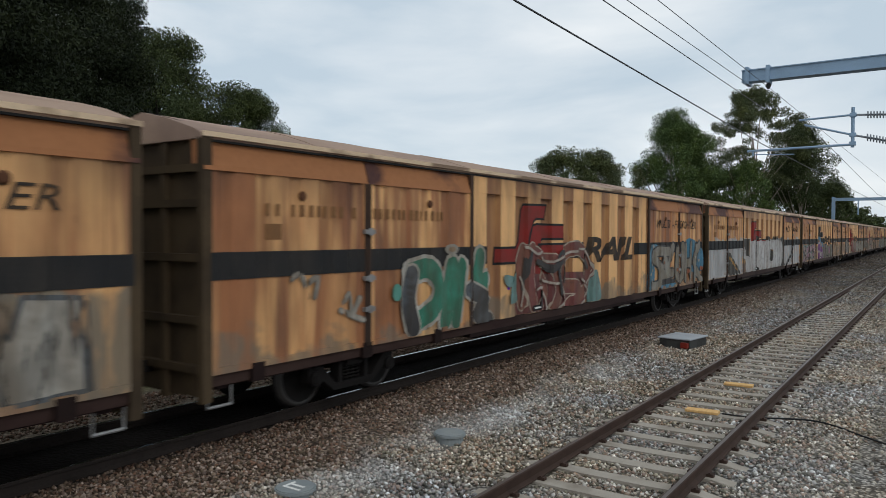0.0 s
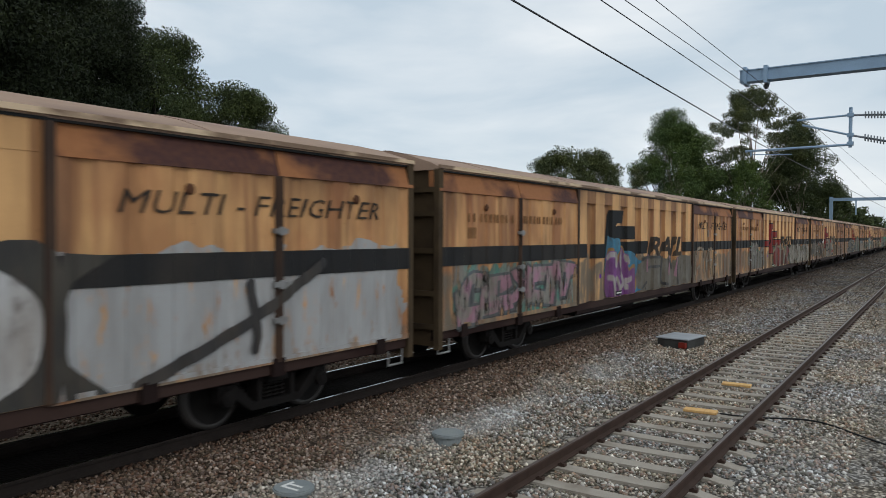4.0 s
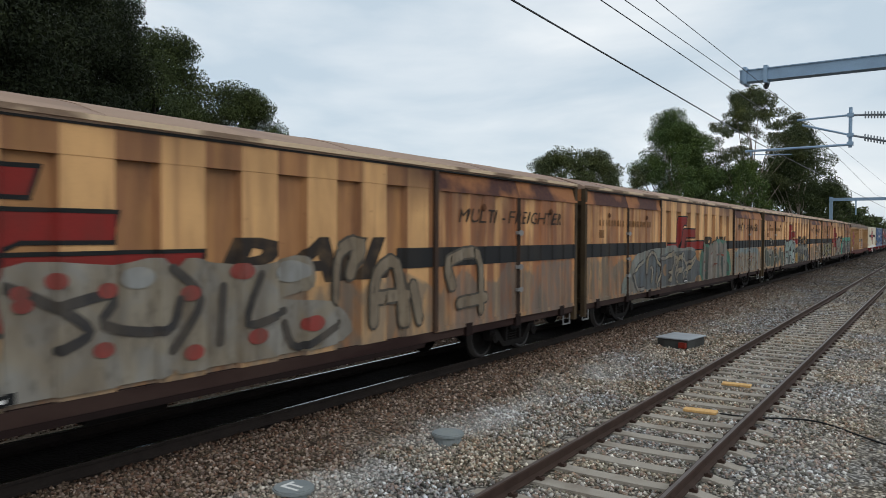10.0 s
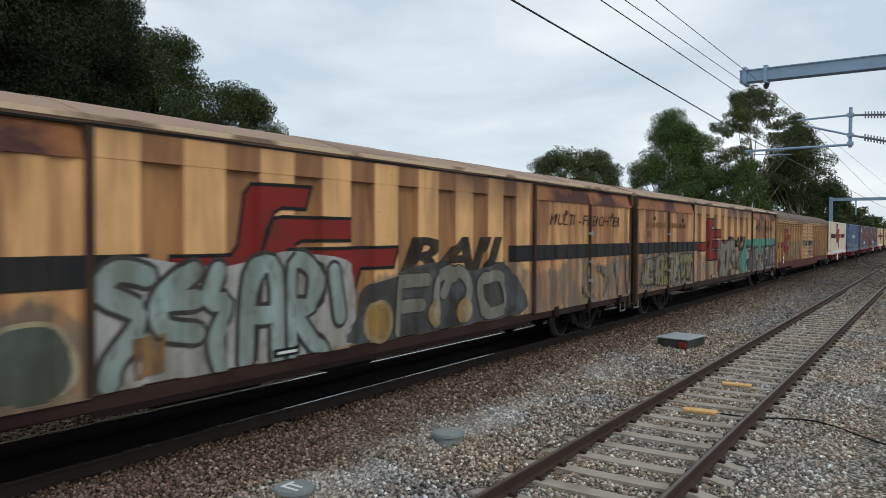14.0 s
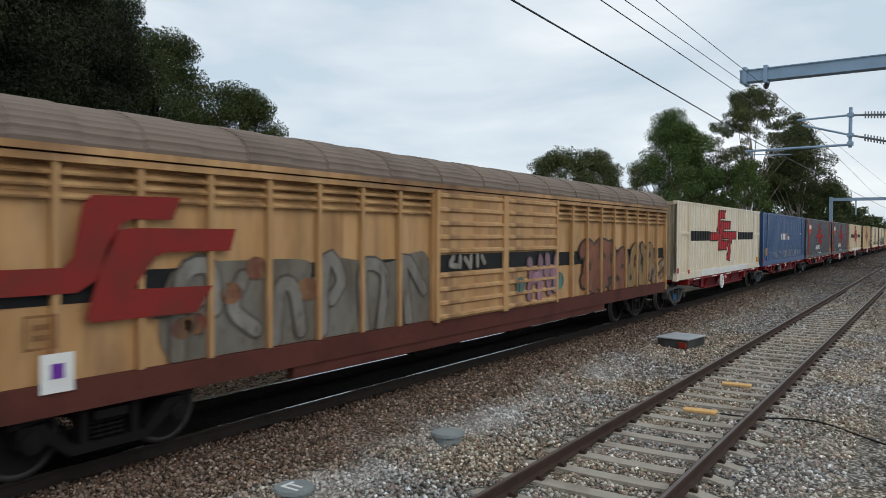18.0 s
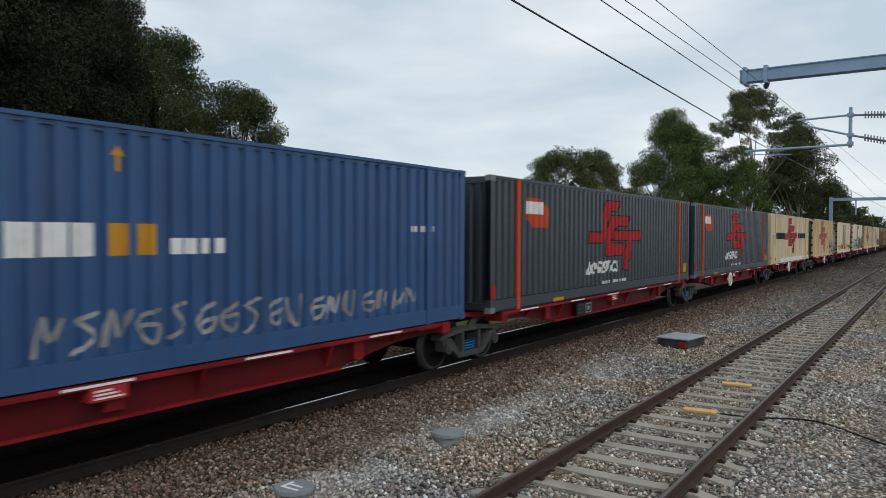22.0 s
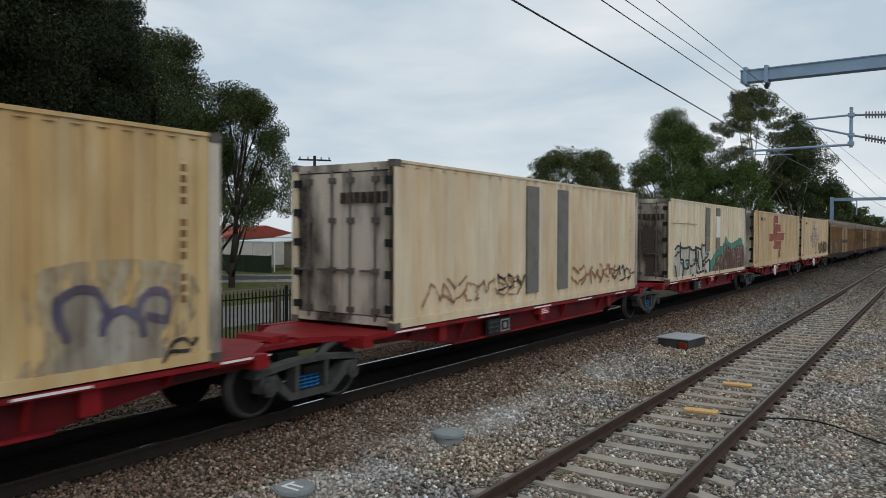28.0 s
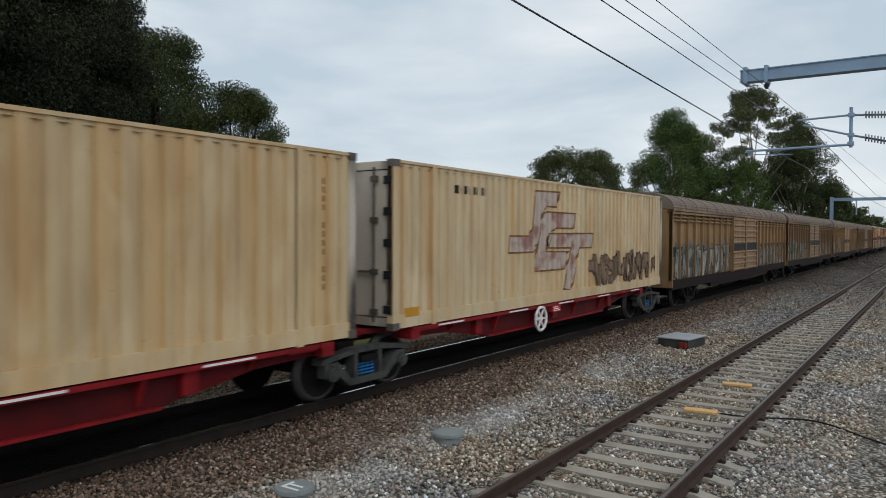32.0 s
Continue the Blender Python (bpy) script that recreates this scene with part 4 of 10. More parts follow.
def graffiti(nt, col, x, z, v, spec):
    """One sprayed piece over the colour col. spec: x0, x1, z0, z1, letters, fill, fill2, outline, seed, cover."""
    x0, x1, z0, z1, count, fill, fill2, line, seed, cover = spec
    wob = noisy(nt, v, 1.6, 3, None, 0.6, (seed * 3.1, 0, seed * 1.7))
    wob2 = noisy(nt, v, 1.1, 2, None, 1.2, (seed * 5.3, 2.0, seed))
    px = val(nt, "ADD", val(nt, "MULTIPLY_ADD", val(nt, "SUBTRACT", x, x0), 1.0 / (x1 - x0), 0.0), val(nt, "MULTIPLY_ADD", wob2, 0.16, -0.08))
    pz = val(nt, "MULTIPLY_ADD", val(nt, "SUBTRACT", z, z0), 1.0 / (z1 - z0), 0.0)
    u = val(nt, "MULTIPLY_ADD", val(nt, "FRACT", val(nt, "MULTIPLY", px, float(count))), 2.0, -1.0)
    w = val(nt, "MULTIPLY_ADD", pz, 2.0, -1.0)
    d = val(nt, "POWER", val(nt, "ADD", val(nt, "POWER", val(nt, "ABSOLUTE", u), 3.0), val(nt, "POWER", val(nt, "ABSOLUTE", w), 4.0)), 0.33)
    d = val(nt, "ADD", d, val(nt, "MULTIPLY_ADD", wob, 1.5, -0.85))
    inx = val(nt, "MULTIPLY", val(nt, "GREATER_THAN", px, 0.0), val(nt, "LESS_THAN", px, 1.0))
    inz = val(nt, "MULTIPLY", val(nt, "GREATER_THAN", pz, -0.02), val(nt, "LESS_THAN", pz, val(nt, "MULTIPLY_ADD", wob2, 0.5, 0.8)))
    inside = val(nt, "MULTIPLY", inx, inz)
    stroke = noisy(nt, v, 2.3, 2, (1, 1, 0.8), 2.2, (seed * 2.3, 0, seed * 4.1))
    strokes = val(nt, "LESS_THAN", val(nt, "ABSOLUTE", val(nt, "SUBTRACT", stroke, 0.5)), 0.028)
    tone = mixc(nt, ramped(nt, noisy(nt, v, 1.3, 2, None, 1.0, (seed, 0, 0)), 0.42, 0.58), fill, fill2)
    body = val(nt, "MULTIPLY", inside, val(nt, "LESS_THAN", d, 0.72))
    edge = val(nt, "MULTIPLY", inside, val(nt, "LESS_THAN", d, 0.92))
    back = val(nt, "MULTIPLY", inside, cover)
    worn = ramped(nt, noisy(nt, v, 9.0, 4, (1, 1, 0.3)), 0.30, 0.5)
    col = mixc(nt, val(nt, "MULTIPLY", back, worn), col, fill2)
    col = mixc(nt, val(nt, "MULTIPLY", edge, worn), col, line)
    col = mixc(nt, val(nt, "MULTIPLY", body, worn), col, tone)
    return mixc(nt, val(nt, "MULTIPLY", val(nt, "MULTIPLY", body, strokes), worn), col, line)


def van_paint(name, base, rust, specs, seed, rusty=0.6, lower=(0.2, 0.15, 0.1), rough=0.62, zrail=(3.0, 3.9), zones=False, streaky=0.0):
    """Faded ochre paint with rust streaks, grime and sprayed pieces; with zones, a darker lower half."""
    m, nt, b = tree_of(name, rough)
    v = coords(nt)
    sep = nt.nodes.new("ShaderNodeSeparateXYZ")
    nt.links.new(v, sep.inputs[0])
    x, z = sep.outputs["X"], sep.outputs["Z"]
    patch = ramped(nt, noisy(nt, v, 0.6, 5, (1, 1, 1.4), 0.3, (seed * 7.7, 0, seed)), 0.40, 0.68)
    if zones:
        ends = val(nt, "GREATER_THAN", val(nt, "ABSOLUTE", val(nt, "SUBTRACT", x, VAN_L / 2)), VAN_L / 2 - MID_X0 - 0.01)
        cell = val(nt, "FRACT", val(nt, "MULTIPLY", val(nt, "SUBTRACT", x, MID_X0 + 0.64), 1 / 1.225))
        inset = val(nt, "MULTIPLY", val(nt, "LESS_THAN", cell, 0.59 / 1.225), val(nt, "SUBTRACT", 1.0, ends))
    streak = ramped(nt, noisy(nt, v, 2.6, 5, (1.2, 1, 0.16), 0.2, (seed * 3.3, 0, 0)), 0.46, 0.72)
    grain = noisy(nt, v, 45, 3)
    col = mixc(nt, val(nt, "MULTIPLY", patch, 0.35), base, tuple(min(1, q * 1.25) for q in base))
    calm = val(nt, "MULTIPLY_ADD", ends, 0.8 * rusty, 0.2 * rusty) if zones else rusty
    col = mixc(nt, val(nt, "MULTIPLY", streak, calm), col, rust)
    if streaky:
        down = ramped(nt, noisy(nt, v, 3.4, 4, (1.0, 1, 0.035), 0.1, (seed * 1.7, 0, 3.0)), 0.40, 0.66)
        col = mixc(nt, val(nt, "MULTIPLY", down, streaky), col, tuple(min(1, q * f) for q, f in zip(base, (0.98, 0.80, 0.58))))
        wash = ramped(nt, noisy(nt, v, 1.1, 5, (1.0, 1, 0.5), 0.5, (seed * 4.1, 0, 9.0)), 0.53, 0.66)
        col = mixc(nt, val(nt, "MULTIPLY", wash, streaky * 0.6), col, tuple(min(1, q * 1.12 + 0.06) for q in base))
    if zones:
        # recessed folds: browner rust tone with the recess shade painted in
        old = mixc(nt, ramped(nt, noisy(nt, v, 4.0, 5, (1, 1, 0.12), 0.2, (seed, 0, 0)), 0.35, 0.65), tuple(q * 0.85 for q in rust), (0.40, 0.185, 0.062))
        col = mixc(nt, val(nt, "MULTIPLY", inset, 0.88), col, old)
        low = 0.50 if seed in (3, 8) else 0.44
        band = noisy(nt, v, 2.1, 3, (1.0, 1, 0.07), 0.25, (seed * 2.0, 0, 0))
        worn = val(nt, "MULTIPLY", ends, ramped(nt, band, low, low + 0.10))
        col = mixc(nt, val(nt, "MULTIPLY", worn, rusty), col, mixc(nt, ramped(nt, noisy(nt, v, 1.3, 4, (1.5, 1, 0.3), 0.2, (0, 0, seed)), 0.38, 0.62), (0.31, 0.105, 0.038), (0.13, 0.048, 0.028)))
        haze = val(nt, "MULTIPLY", ends, ramped(nt, noisy(nt, v, 0.8, 4, (1, 1, 0.6), 0.3, (seed * 5.0, 0, 1.0)), 0.40, 0.62))
        col = mixc(nt, val(nt, "MULTIPLY", haze, 0.62), col, (0.36, 0.135, 0.050))
        # grey-brown tone over the lower half, its top edge ragged by noise
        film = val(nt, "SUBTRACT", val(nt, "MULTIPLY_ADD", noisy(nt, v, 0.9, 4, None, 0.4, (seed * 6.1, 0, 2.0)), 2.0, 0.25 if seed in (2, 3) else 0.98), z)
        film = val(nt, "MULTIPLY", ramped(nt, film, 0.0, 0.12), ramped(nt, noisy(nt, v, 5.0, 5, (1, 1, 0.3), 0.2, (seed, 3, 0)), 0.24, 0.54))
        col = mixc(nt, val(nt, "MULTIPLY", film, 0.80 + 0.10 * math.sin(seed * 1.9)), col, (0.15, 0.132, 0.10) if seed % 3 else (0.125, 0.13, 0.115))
    # old heat and rust stain over the door ends, as broad uneven clouds along the top rail
    top = val(nt, "MULTIPLY", ramped(nt, noisy(nt, v, 0.35, 3, (1, 1, 0.6), 0.4, (seed * 1.3, 0, 5.0)), 0.44, 0.6), ramped(nt, z, zrail[0], zrail[1]))
    col = mixc(nt, val(nt, "MULTIPLY", top, rusty * 1.35, None, True), col, tuple(q * 0.42 for q in rust))
    runs = val(nt, "MULTIPLY", ramped(nt, noisy(nt, v, 6.0, 6, (1, 1, 0.07), 0.1, (seed * 2.9, 0, seed)), 0.57, 0.72), rusty * 0.5, None, True)
    col = mixc(nt, runs, col, tuple(q * 0.5 for q in rust))
    chips = val(nt, "MULTIPLY", ramped(nt, noisy(nt, v, 8.0, 6, None, 0.3, (seed * 1.9, 0, 0)), 0.70, 0.73), rusty * 0.7, None, True)
    col = mixc(nt, chips, col, tuple(q * 0.7 for q in rust))
    for s in specs:
        col = graffiti(nt, col, x, z, v, s)
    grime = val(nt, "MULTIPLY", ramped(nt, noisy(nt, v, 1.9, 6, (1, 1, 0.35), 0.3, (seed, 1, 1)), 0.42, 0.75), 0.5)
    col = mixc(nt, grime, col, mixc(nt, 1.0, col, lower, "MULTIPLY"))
    col = mixc(nt, val(nt, "MULTIPLY", ramped(nt, grain, 0.5, 0.75), 0.15), col, tuple(q * 0.5 for q in base))
    nt.links.new(col, b.inputs["Base Color"])
    bump(nt, b, grain, 0.12, 0.003)
    return m


OCHRE, RUST = (0.74, 0.418, 0.172), (0.24, 0.088, 0.038)
M["roof"] = weathered("weathered_roof_paint", (0.36, 0.25, 0.185), (0.18, 0.12, 0.10), 0.85, 0.75, 0, 0.9, 0.2, (0.4, 1, 1))
M["end_paint"] = weathered("grimy_end_paint", (0.075, 0.052, 0.03), (0.02, 0.015, 0.012), 0.85, 0.8, 0, 1.2, 0.2)
M["rust_bolt"] = weathered("rusty_bolt_cover", (0.10, 0.045, 0.025), (0.2, 0.09, 0.04), 0.6, 0.8)
M["purple"] = weathered("purple_label", (0.16, 0.04, 0.34), (0.1, 0.03, 0.2), 0.3, 0.6)
M["gutter"] = weathered("pale_gutter_paint", (0.66, 0.50, 0.34), (0.12, 0.07, 0.05), 0.85, 0.6, 0, 1.1, 0.1, (0.5, 1, 1), (0.52, 0.58))
M["hood"] = weathered("stained_door_hood", (0.34, 0.145, 0.062), (0.055, 0.026, 0.028), 0.95, 0.65, 0, 0.55, 0.15, (1, 1, 1.5), (0.46, 0.56))
M["door_edge"] = weathered("dark_rods_and_edge_shade", (0.05, 0.033, 0.026), (0.11, 0.06, 0.035), 0.7, 0.7, 0, 2.0, 0.15, (1, 1, 0.5))


def build_van(along, paint, label, pieces=(), dark_logo=False):
    van = tagged(new("box_van"), label, "freight wagon", "box vans of the train")
    place(van, along)
    part("body", VAN["body"], None, van)
    for k in (0, 1):
        turned = []
        for me, fr in VAN["doors"]:
            d = part("door", me, paint, van)
            part("door_frame", fr, paint, d)
            turned.append(d)
        turned.append(part("side_panel", VAN["panel"], paint, van))
        turned += [part("door_hood", me, M["hood"], van, "stained maroon-brown door hood") for me in VAN["fascia"]]
        turned.append(part("top_rail", VAN["top_rail"], paint, van))
        e = part("end_wall", VAN["end"], M["end_paint"], van, "grimy ribbed end wall")
        for y in (-1.225, -0.42, 0.42, 1.225):
            c = part("corner_post" if abs(y) > 1 else "end_post", VAN["corner"], M["end_paint"], e)
            c.location.y = y
            if abs(y) < 1:
                c.location.x = 0.022
        for z in (0.92, 1.55, 2.35, 3.05, 3.50):
            c = part("rib", VAN["rib"], M["end_paint"], e)
            c.location.z = z
        turned.append(e)
        if k:
            for o in turned:
                o.location.x, o.rotation_euler.z = VAN_L, math.pi
    for x in (3.19, 20.17):
        o = part("latch_bar", VAN["latch"], M["door_edge"], van)
        o.location.x = x
        for z in (1.45, 1.95, 2.70):
            part("handle", VAN["handle"], M["handle"], o).location.z = z
    for x in (1.75, 4.95, 18.72, 21.84):
        part("bolt_cover", VAN["bolt"], M["rust_bolt"], van).location = (x, 0, 3.21)
    for x in (0.35, VAN_L - 0.35):
        part("footstep", VAN["step"], M["handle"], van).location.x = x
    for x in (6.35, 16.99):
        part("door_seam", VAN["seam"], M["door_edge"], van).location.x = x
    for me in VAN["roof"]:
        part("roof_sheet", me, M["roof"], van)
    for s in (-1, 1):
        part("roof_gutter", VAN["gutter"], M["gutter"], van).location.y = s * 1.285
    part("sill", VAN["sill"], None, van, "rust-brown steel sill darkened for shade")
    part("side_sill", VAN["side_sill"], None, van, "stained grey side sill")
    part("brake_gear", VAN["gear"], None, van)
    part("eave_seal", VAN["seal"], None, van, "black strip added as the shadow under the roof edge")
    for me in VAN["stripe"]:
        part("stripe", me, None, van)
    for me in VAN["letters"]:
        part("letter", me, None, van)
    for me in VAN["web"]:
        part("unreadable_lettering", me, None, van)
    part("logo_edge", VAN["logo_edge"], None, van)
    part("logo", VAN["logo"], M["black"] if dark_logo else M["dirtyred"], van, "dark painted logo shape" if dark_logo else "grimy red painted logo shape")
    part("data_panel", VAN["tag"], None, van)
    patch(van, VAN_FOLD, [(7.88, 1.47), (8.0, 1.47), (8.0, 1.58), (7.88, 1.58)], M["purple"], 0.009, "marker")
    patch(van, VAN_FOLD, [(9.0, 0.92), (9.6, 0.92), (9.6, 1.04), (9.0, 1.04)], M["black"], 0.056, "data_plate")
    patch(van, VAN_FOLD, [(9.08, 0.96), (9.5, 0.96), (9.5, 1.0), (9.08, 1.0)], M["white"], 0.060, "unreadable_lettering")
    for x in (3.05, VAN_L - 3.05):
        add_bogie(van, x, M["under"], M["under"], along)
    part("coupler", coupler_bm(0.1, -1), M["under"], van)
    part("coupler", coupler_bm(VAN_L - 0.1, 1), M["under"], van)
    for x0, x1, z0, z1, count, width, fill, line, halo, shine, seed in pieces:
        sprayed(van, VAN_FOLD, x0, x1, z0, z1, count, width, fill, line, seed, halo, shine)
    return van


WHITE, GREY, SILVER, INK = (0.52, 0.50, 0.45), (0.20, 0.20, 0.18), (0.36, 0.365, 0.37), (0.03, 0.03, 0.035)
TEAL, GREEN, MAROON, BLUE_G, PURPLE = (0.10, 0.36, 0.30), (0.02, 0.20, 0.12), (0.20, 0.04, 0.04), (0.20, 0.28, 0.31), (0.20, 0.04, 0.26)
SAND, PINK, CYAN, DGREEN, CREAMY = (0.34, 0.28, 0.20), (0.50, 0.25, 0.36), (0.03, 0.24, 0.42), (0.10, 0.13, 0.11), (0.48, 0.40, 0.24)
MINT, STONE, SLATE = (0.06, 0.42, 0.31), (0.33, 0.32, 0.29), (0.10, 0.12, 0.14)
SILVERED = [(0.2, 6.3, 0.9, 2.42, 2, SILVER, SILVER, SILVER, 7, 1.0), (6.3, 17.0, 0.9, 2.42, 2, SILVER, SILVER, SILVER, 8, 1.0), (17.0, 23.1, 0.9, 2.35, 2, SILVER, SILVER, SILVER, 9, 1.0)]
# pieces: x0, x1, z0, z1, letters, stroke, (fill, fill), outline, background, highlight, seed
VANS = [
    ("tan box van with white and grey sprayed lettering below", [], [(17.0, 22.4, 0.95, 2.0, 4, 0.30, (WHITE, STONE), SLATE, (SAND, STONE), None, 1)]),
    ("tan box van with green, teal and maroon graffiti", [], []),
    ("tan box van with its lower half sprayed silver and black", SILVERED, []),
    ("tan box van with purple and blue graffiti", [], [(0.6, 6.0, 0.95, 2.0, 5, 0.3, (PINK, STONE), SLATE, (STONE, TEAL), None, 10)]),
    ("tan box van with grey-green worn graffiti along its base", [], []),
    ("tan box van with white and grey graffiti and a star", [], []),
    ("rusty tan box van with grey outlined graffiti", [], []),
    ("tan box van with dark green and pale blue graffiti", [], []),
    ("tan box van with teal, black and pink graffiti", [], [(0.6, 6.2, 0.95, 1.95, 5, 0.32, ((0.36, 0.32, 0.08), STONE), INK, (GREY, SAND), None, 26)]),
]
VAN_G0, VAN_PITCH = 5.45, 23.985
VAN_SHIFT = (-0.24, -0.04, 0.10, 0.25, 0.28, 0.26, 0.12, 0.02, -0.13)   # offsets that fit each van to the camera's view
VAN_OBS = []
for i, (label, specs, pieces) in enumerate(VANS):
    tone = 1.0 + 0.10 * math.sin(i * 2.1)
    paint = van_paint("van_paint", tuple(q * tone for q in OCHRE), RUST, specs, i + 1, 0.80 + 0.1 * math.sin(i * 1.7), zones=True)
    VAN_OBS.append(build_van(VAN_G0 + (i - 1) * VAN_PITCH + 0.44 + VAN_SHIFT[i], paint, label, pieces, i == 3))


def silver_shapes(van):
    """Silver paint with a ragged top over the van's lower half."""
    top = [(16.94 - 0.44 * k, 2.40 + 0.05 * math.sin(k * 1.9)) for k in range(25)]
    patch(van, VAN_FOLD, [(6.40, 0.88), (16.94, 0.88)] + top, spray((0.70, 0.71, 0.73), (0.60, 0.61, 0.63), 0.2), 0.026, "silver_paint")


silver_shapes(VAN_OBS[2])


def bubble(van, x0, x1, z1):
    """One long rounded bubble with a pale border and drawn lines."""
    def arch(m, top):
        n = 14
        pts = [(x1 - m, 0.93)]
        for k in range(n + 1):
            u = k / n
            wave = 0.05 * math.sin(u * 19) + (0.0 if 0.08 < u < 0.92 else -0.30 * abs(u - 0.5))
            pts.append((x1 - m - (x1 - x0 - 2 * m) * u, top + wave))
        return pts + [(x0 + m, 0.93)]
    patch(van, VAN_FOLD, arch(-0.05, z1 + 0.06), spray((0.5, 0.42, 0.28), CREAMY, 0.25), 0.010)
    patch(van, VAN_FOLD, arch(0.0, z1), spray(BLUE_G, (0.26, 0.33, 0.34), 0.25), 0.014)
    patch(van, VAN_FOLD, arch(0.32, z1 - 0.24), spray(STONE, SAND, 0.3), 0.018)
    part("graffiti_highlight", wrap(stroke_bm(91, x0 + 0.4, x1 - 0.5, 1.0, z1 - 0.35, 6, 0.05, 0.0, 0.3), VAN_FOLD, 0.022), spray(CREAMY, (0.3, 0.1, 0.06), 0.4), van)


bubble(VAN_OBS[6], 17.15, 22.5, 2.06)
patch(VAN_OBS[5], VAN_FOLD, [(6.6, 3.5), (7.3, 3.5), (7.3, 3.64), (6.6, 3.64)], M["white"], 0.016, "paint_patch")
patch(VAN_OBS[5], VAN_FOLD, [(7.15, 2.38), (7.4, 2.38), (7.45, 2.75), (7.3, 2.7)], M["white"], 0.016, "paint_patch")
patch(VAN_OBS[5], VAN_FOLD, [(7.5, 2.02), (7.62, 2.02), (7.75, 2.38), (7.6, 2.38)], M["white"], 0.016, "paint_patch")


# ---- louvred vans ----
OLD_L, OLD_EAVE = 23.0, 3.58
OLD_DOOR = (9.0, 14.22)


def build_old_meshes():
    me = {}
    z0 = 1.06
    bm = boxes((0.05, OLD_DOOR[0], SIDE_Y + 0.10, -0.9, z0, 3.16), (OLD_DOOR[1], OLD_L - 0.05, SIDE_Y + 0.10, -0.9, z0, 3.16),
               (0.1, OLD_L - 0.1, -0.9, 1.2, 0.9, OLD_EAVE), (0.05, OLD_L - 0.05, SIDE_Y + 0.16, -0.9, 3.1, 3.5))
    me["panel"] = mesh_of("side_panel", bm, M["black"])
    bm = bmesh.new()
    extrude_poly(bm, [(0, z0), (0.07, z0), (0.07, 3.44), (0, 3.44)], "y", SIDE_Y, SIDE_Y + 0.12)
    me["post"] = mesh_of("side_post", bm, M["black"])
    bm = bmesh.new()
    extrude_poly(bm, [(SIDE_Y + 0.03, -0.055), (SIDE_Y + 0.02, -0.03), (SIDE_Y + 0.13, 0.05), (SIDE_Y + 0.15, 0.03)], "x", 0.075, 0.965)
    me["louvre"] = mesh_of("louvre", bm, M["black"])
    bm = boxes((0.0, OLD_L, SIDE_Y - 0.02, SIDE_Y + 0.2, 3.42, 3.50), (0.0, OLD_L, SIDE_Y - 0.05, SIDE_Y + 0.2, 3.52, 3.60), (0, 0.1, SIDE_Y - 0.01, 1.23, 0.8, OLD_EAVE), (OLD_L - 0.1, OLD_L, SIDE_Y - 0.01, 1.23, 0.8, OLD_EAVE))
    me["rail"] = mesh_of("cant_rail", bm, M["black"])
    w = (OLD_DOOR[1] - OLD_DOOR[0]) / 2
    me["door"] = mesh_of("door", boxes((0.03, w - 0.03, SIDE_Y - 0.02, SIDE_Y + 0.10, z0 - 0.02, 3.46)), M["black"])
    me["stile"] = mesh_of("stile", boxes((0.0, 0.10, SIDE_Y - 0.07, SIDE_Y + 0.02, z0 - 0.04, 3.48)), M["black"])
    bm = bmesh.new()
    extrude_poly(bm, [(SIDE_Y - 0.021, -0.05), (SIDE_Y - 0.065, -0.02), (SIDE_Y - 0.065, 0.03), (SIDE_Y - 0.021, 0.06)], "x", 0.11, w - 0.11)
    me["slat"] = mesh_of("slat", bm, M["black"])
    n, prof = 66, []
    for i in range(n + 1):
        a = math.pi * i / n
        d = 0.014 if i % 3 == 1 else 0.0
        prof.append((-(1.27 + d) * math.cos(a), 3.60 + (0.60 + d) * math.sin(a) ** 0.8))
    me["roof"] = []
    for d in (0.0, 0.012):
        bm = bmesh.new()
        extrude_poly(bm, [(p[0] * (1 - d), p[1] - d) for p in prof], "x", 0.0, OLD_L / 30)
        me["roof"].append(mesh_of("roof_sheet", bm, M["black"]))
    me["sill"] = [mesh_of("sill", boxes(q), M["old_sill"]) for q in ((0.05, OLD_L - 0.05, SIDE_Y + 0.02, -1.0, 0.72, 1.06), (0.05, OLD_L - 0.05, 1.0, 1.2, 0.72, 1.06), (5.5, 17.5, SIDE_Y + 0.05, -1.05, 0.55, 0.72))]
    me["centre"] = mesh_of("centre_sill", boxes((0.3, OLD_L - 0.3, -0.3, 0.3, 0.6, 0.95)), M["under"])
    me["gear"] = [mesh_of("brake_gear", boxes(q), M["under"]) for q in ((9, 10.6, -0.8, 0.8, 0.38, 0.7), (12.5, 13.6, -0.9, 0.2, 0.42, 0.7))]
    me["stripe"] = [mesh_of("stripe", bars_bm([(a, b, 1.89, 2.23)]), M["black"]) for a, b in ((0.1, OLD_DOOR[0]), (OLD_DOOR[1], OLD_L - 0.1))]
    me["dstripe"] = mesh_of("stripe", bars_bm([(OLD_DOOR[0] + 0.1, OLD_DOOR[1] - 0.1, 1.95, 2.28)]), M["black"])
    return me


OLD = build_old_meshes()
M["old_roof"] = weathered("brown_roof", (0.21, 0.165, 0.135), (0.12, 0.095, 0.08), 0.7, 0.8, 0, 1.5, 0.2)


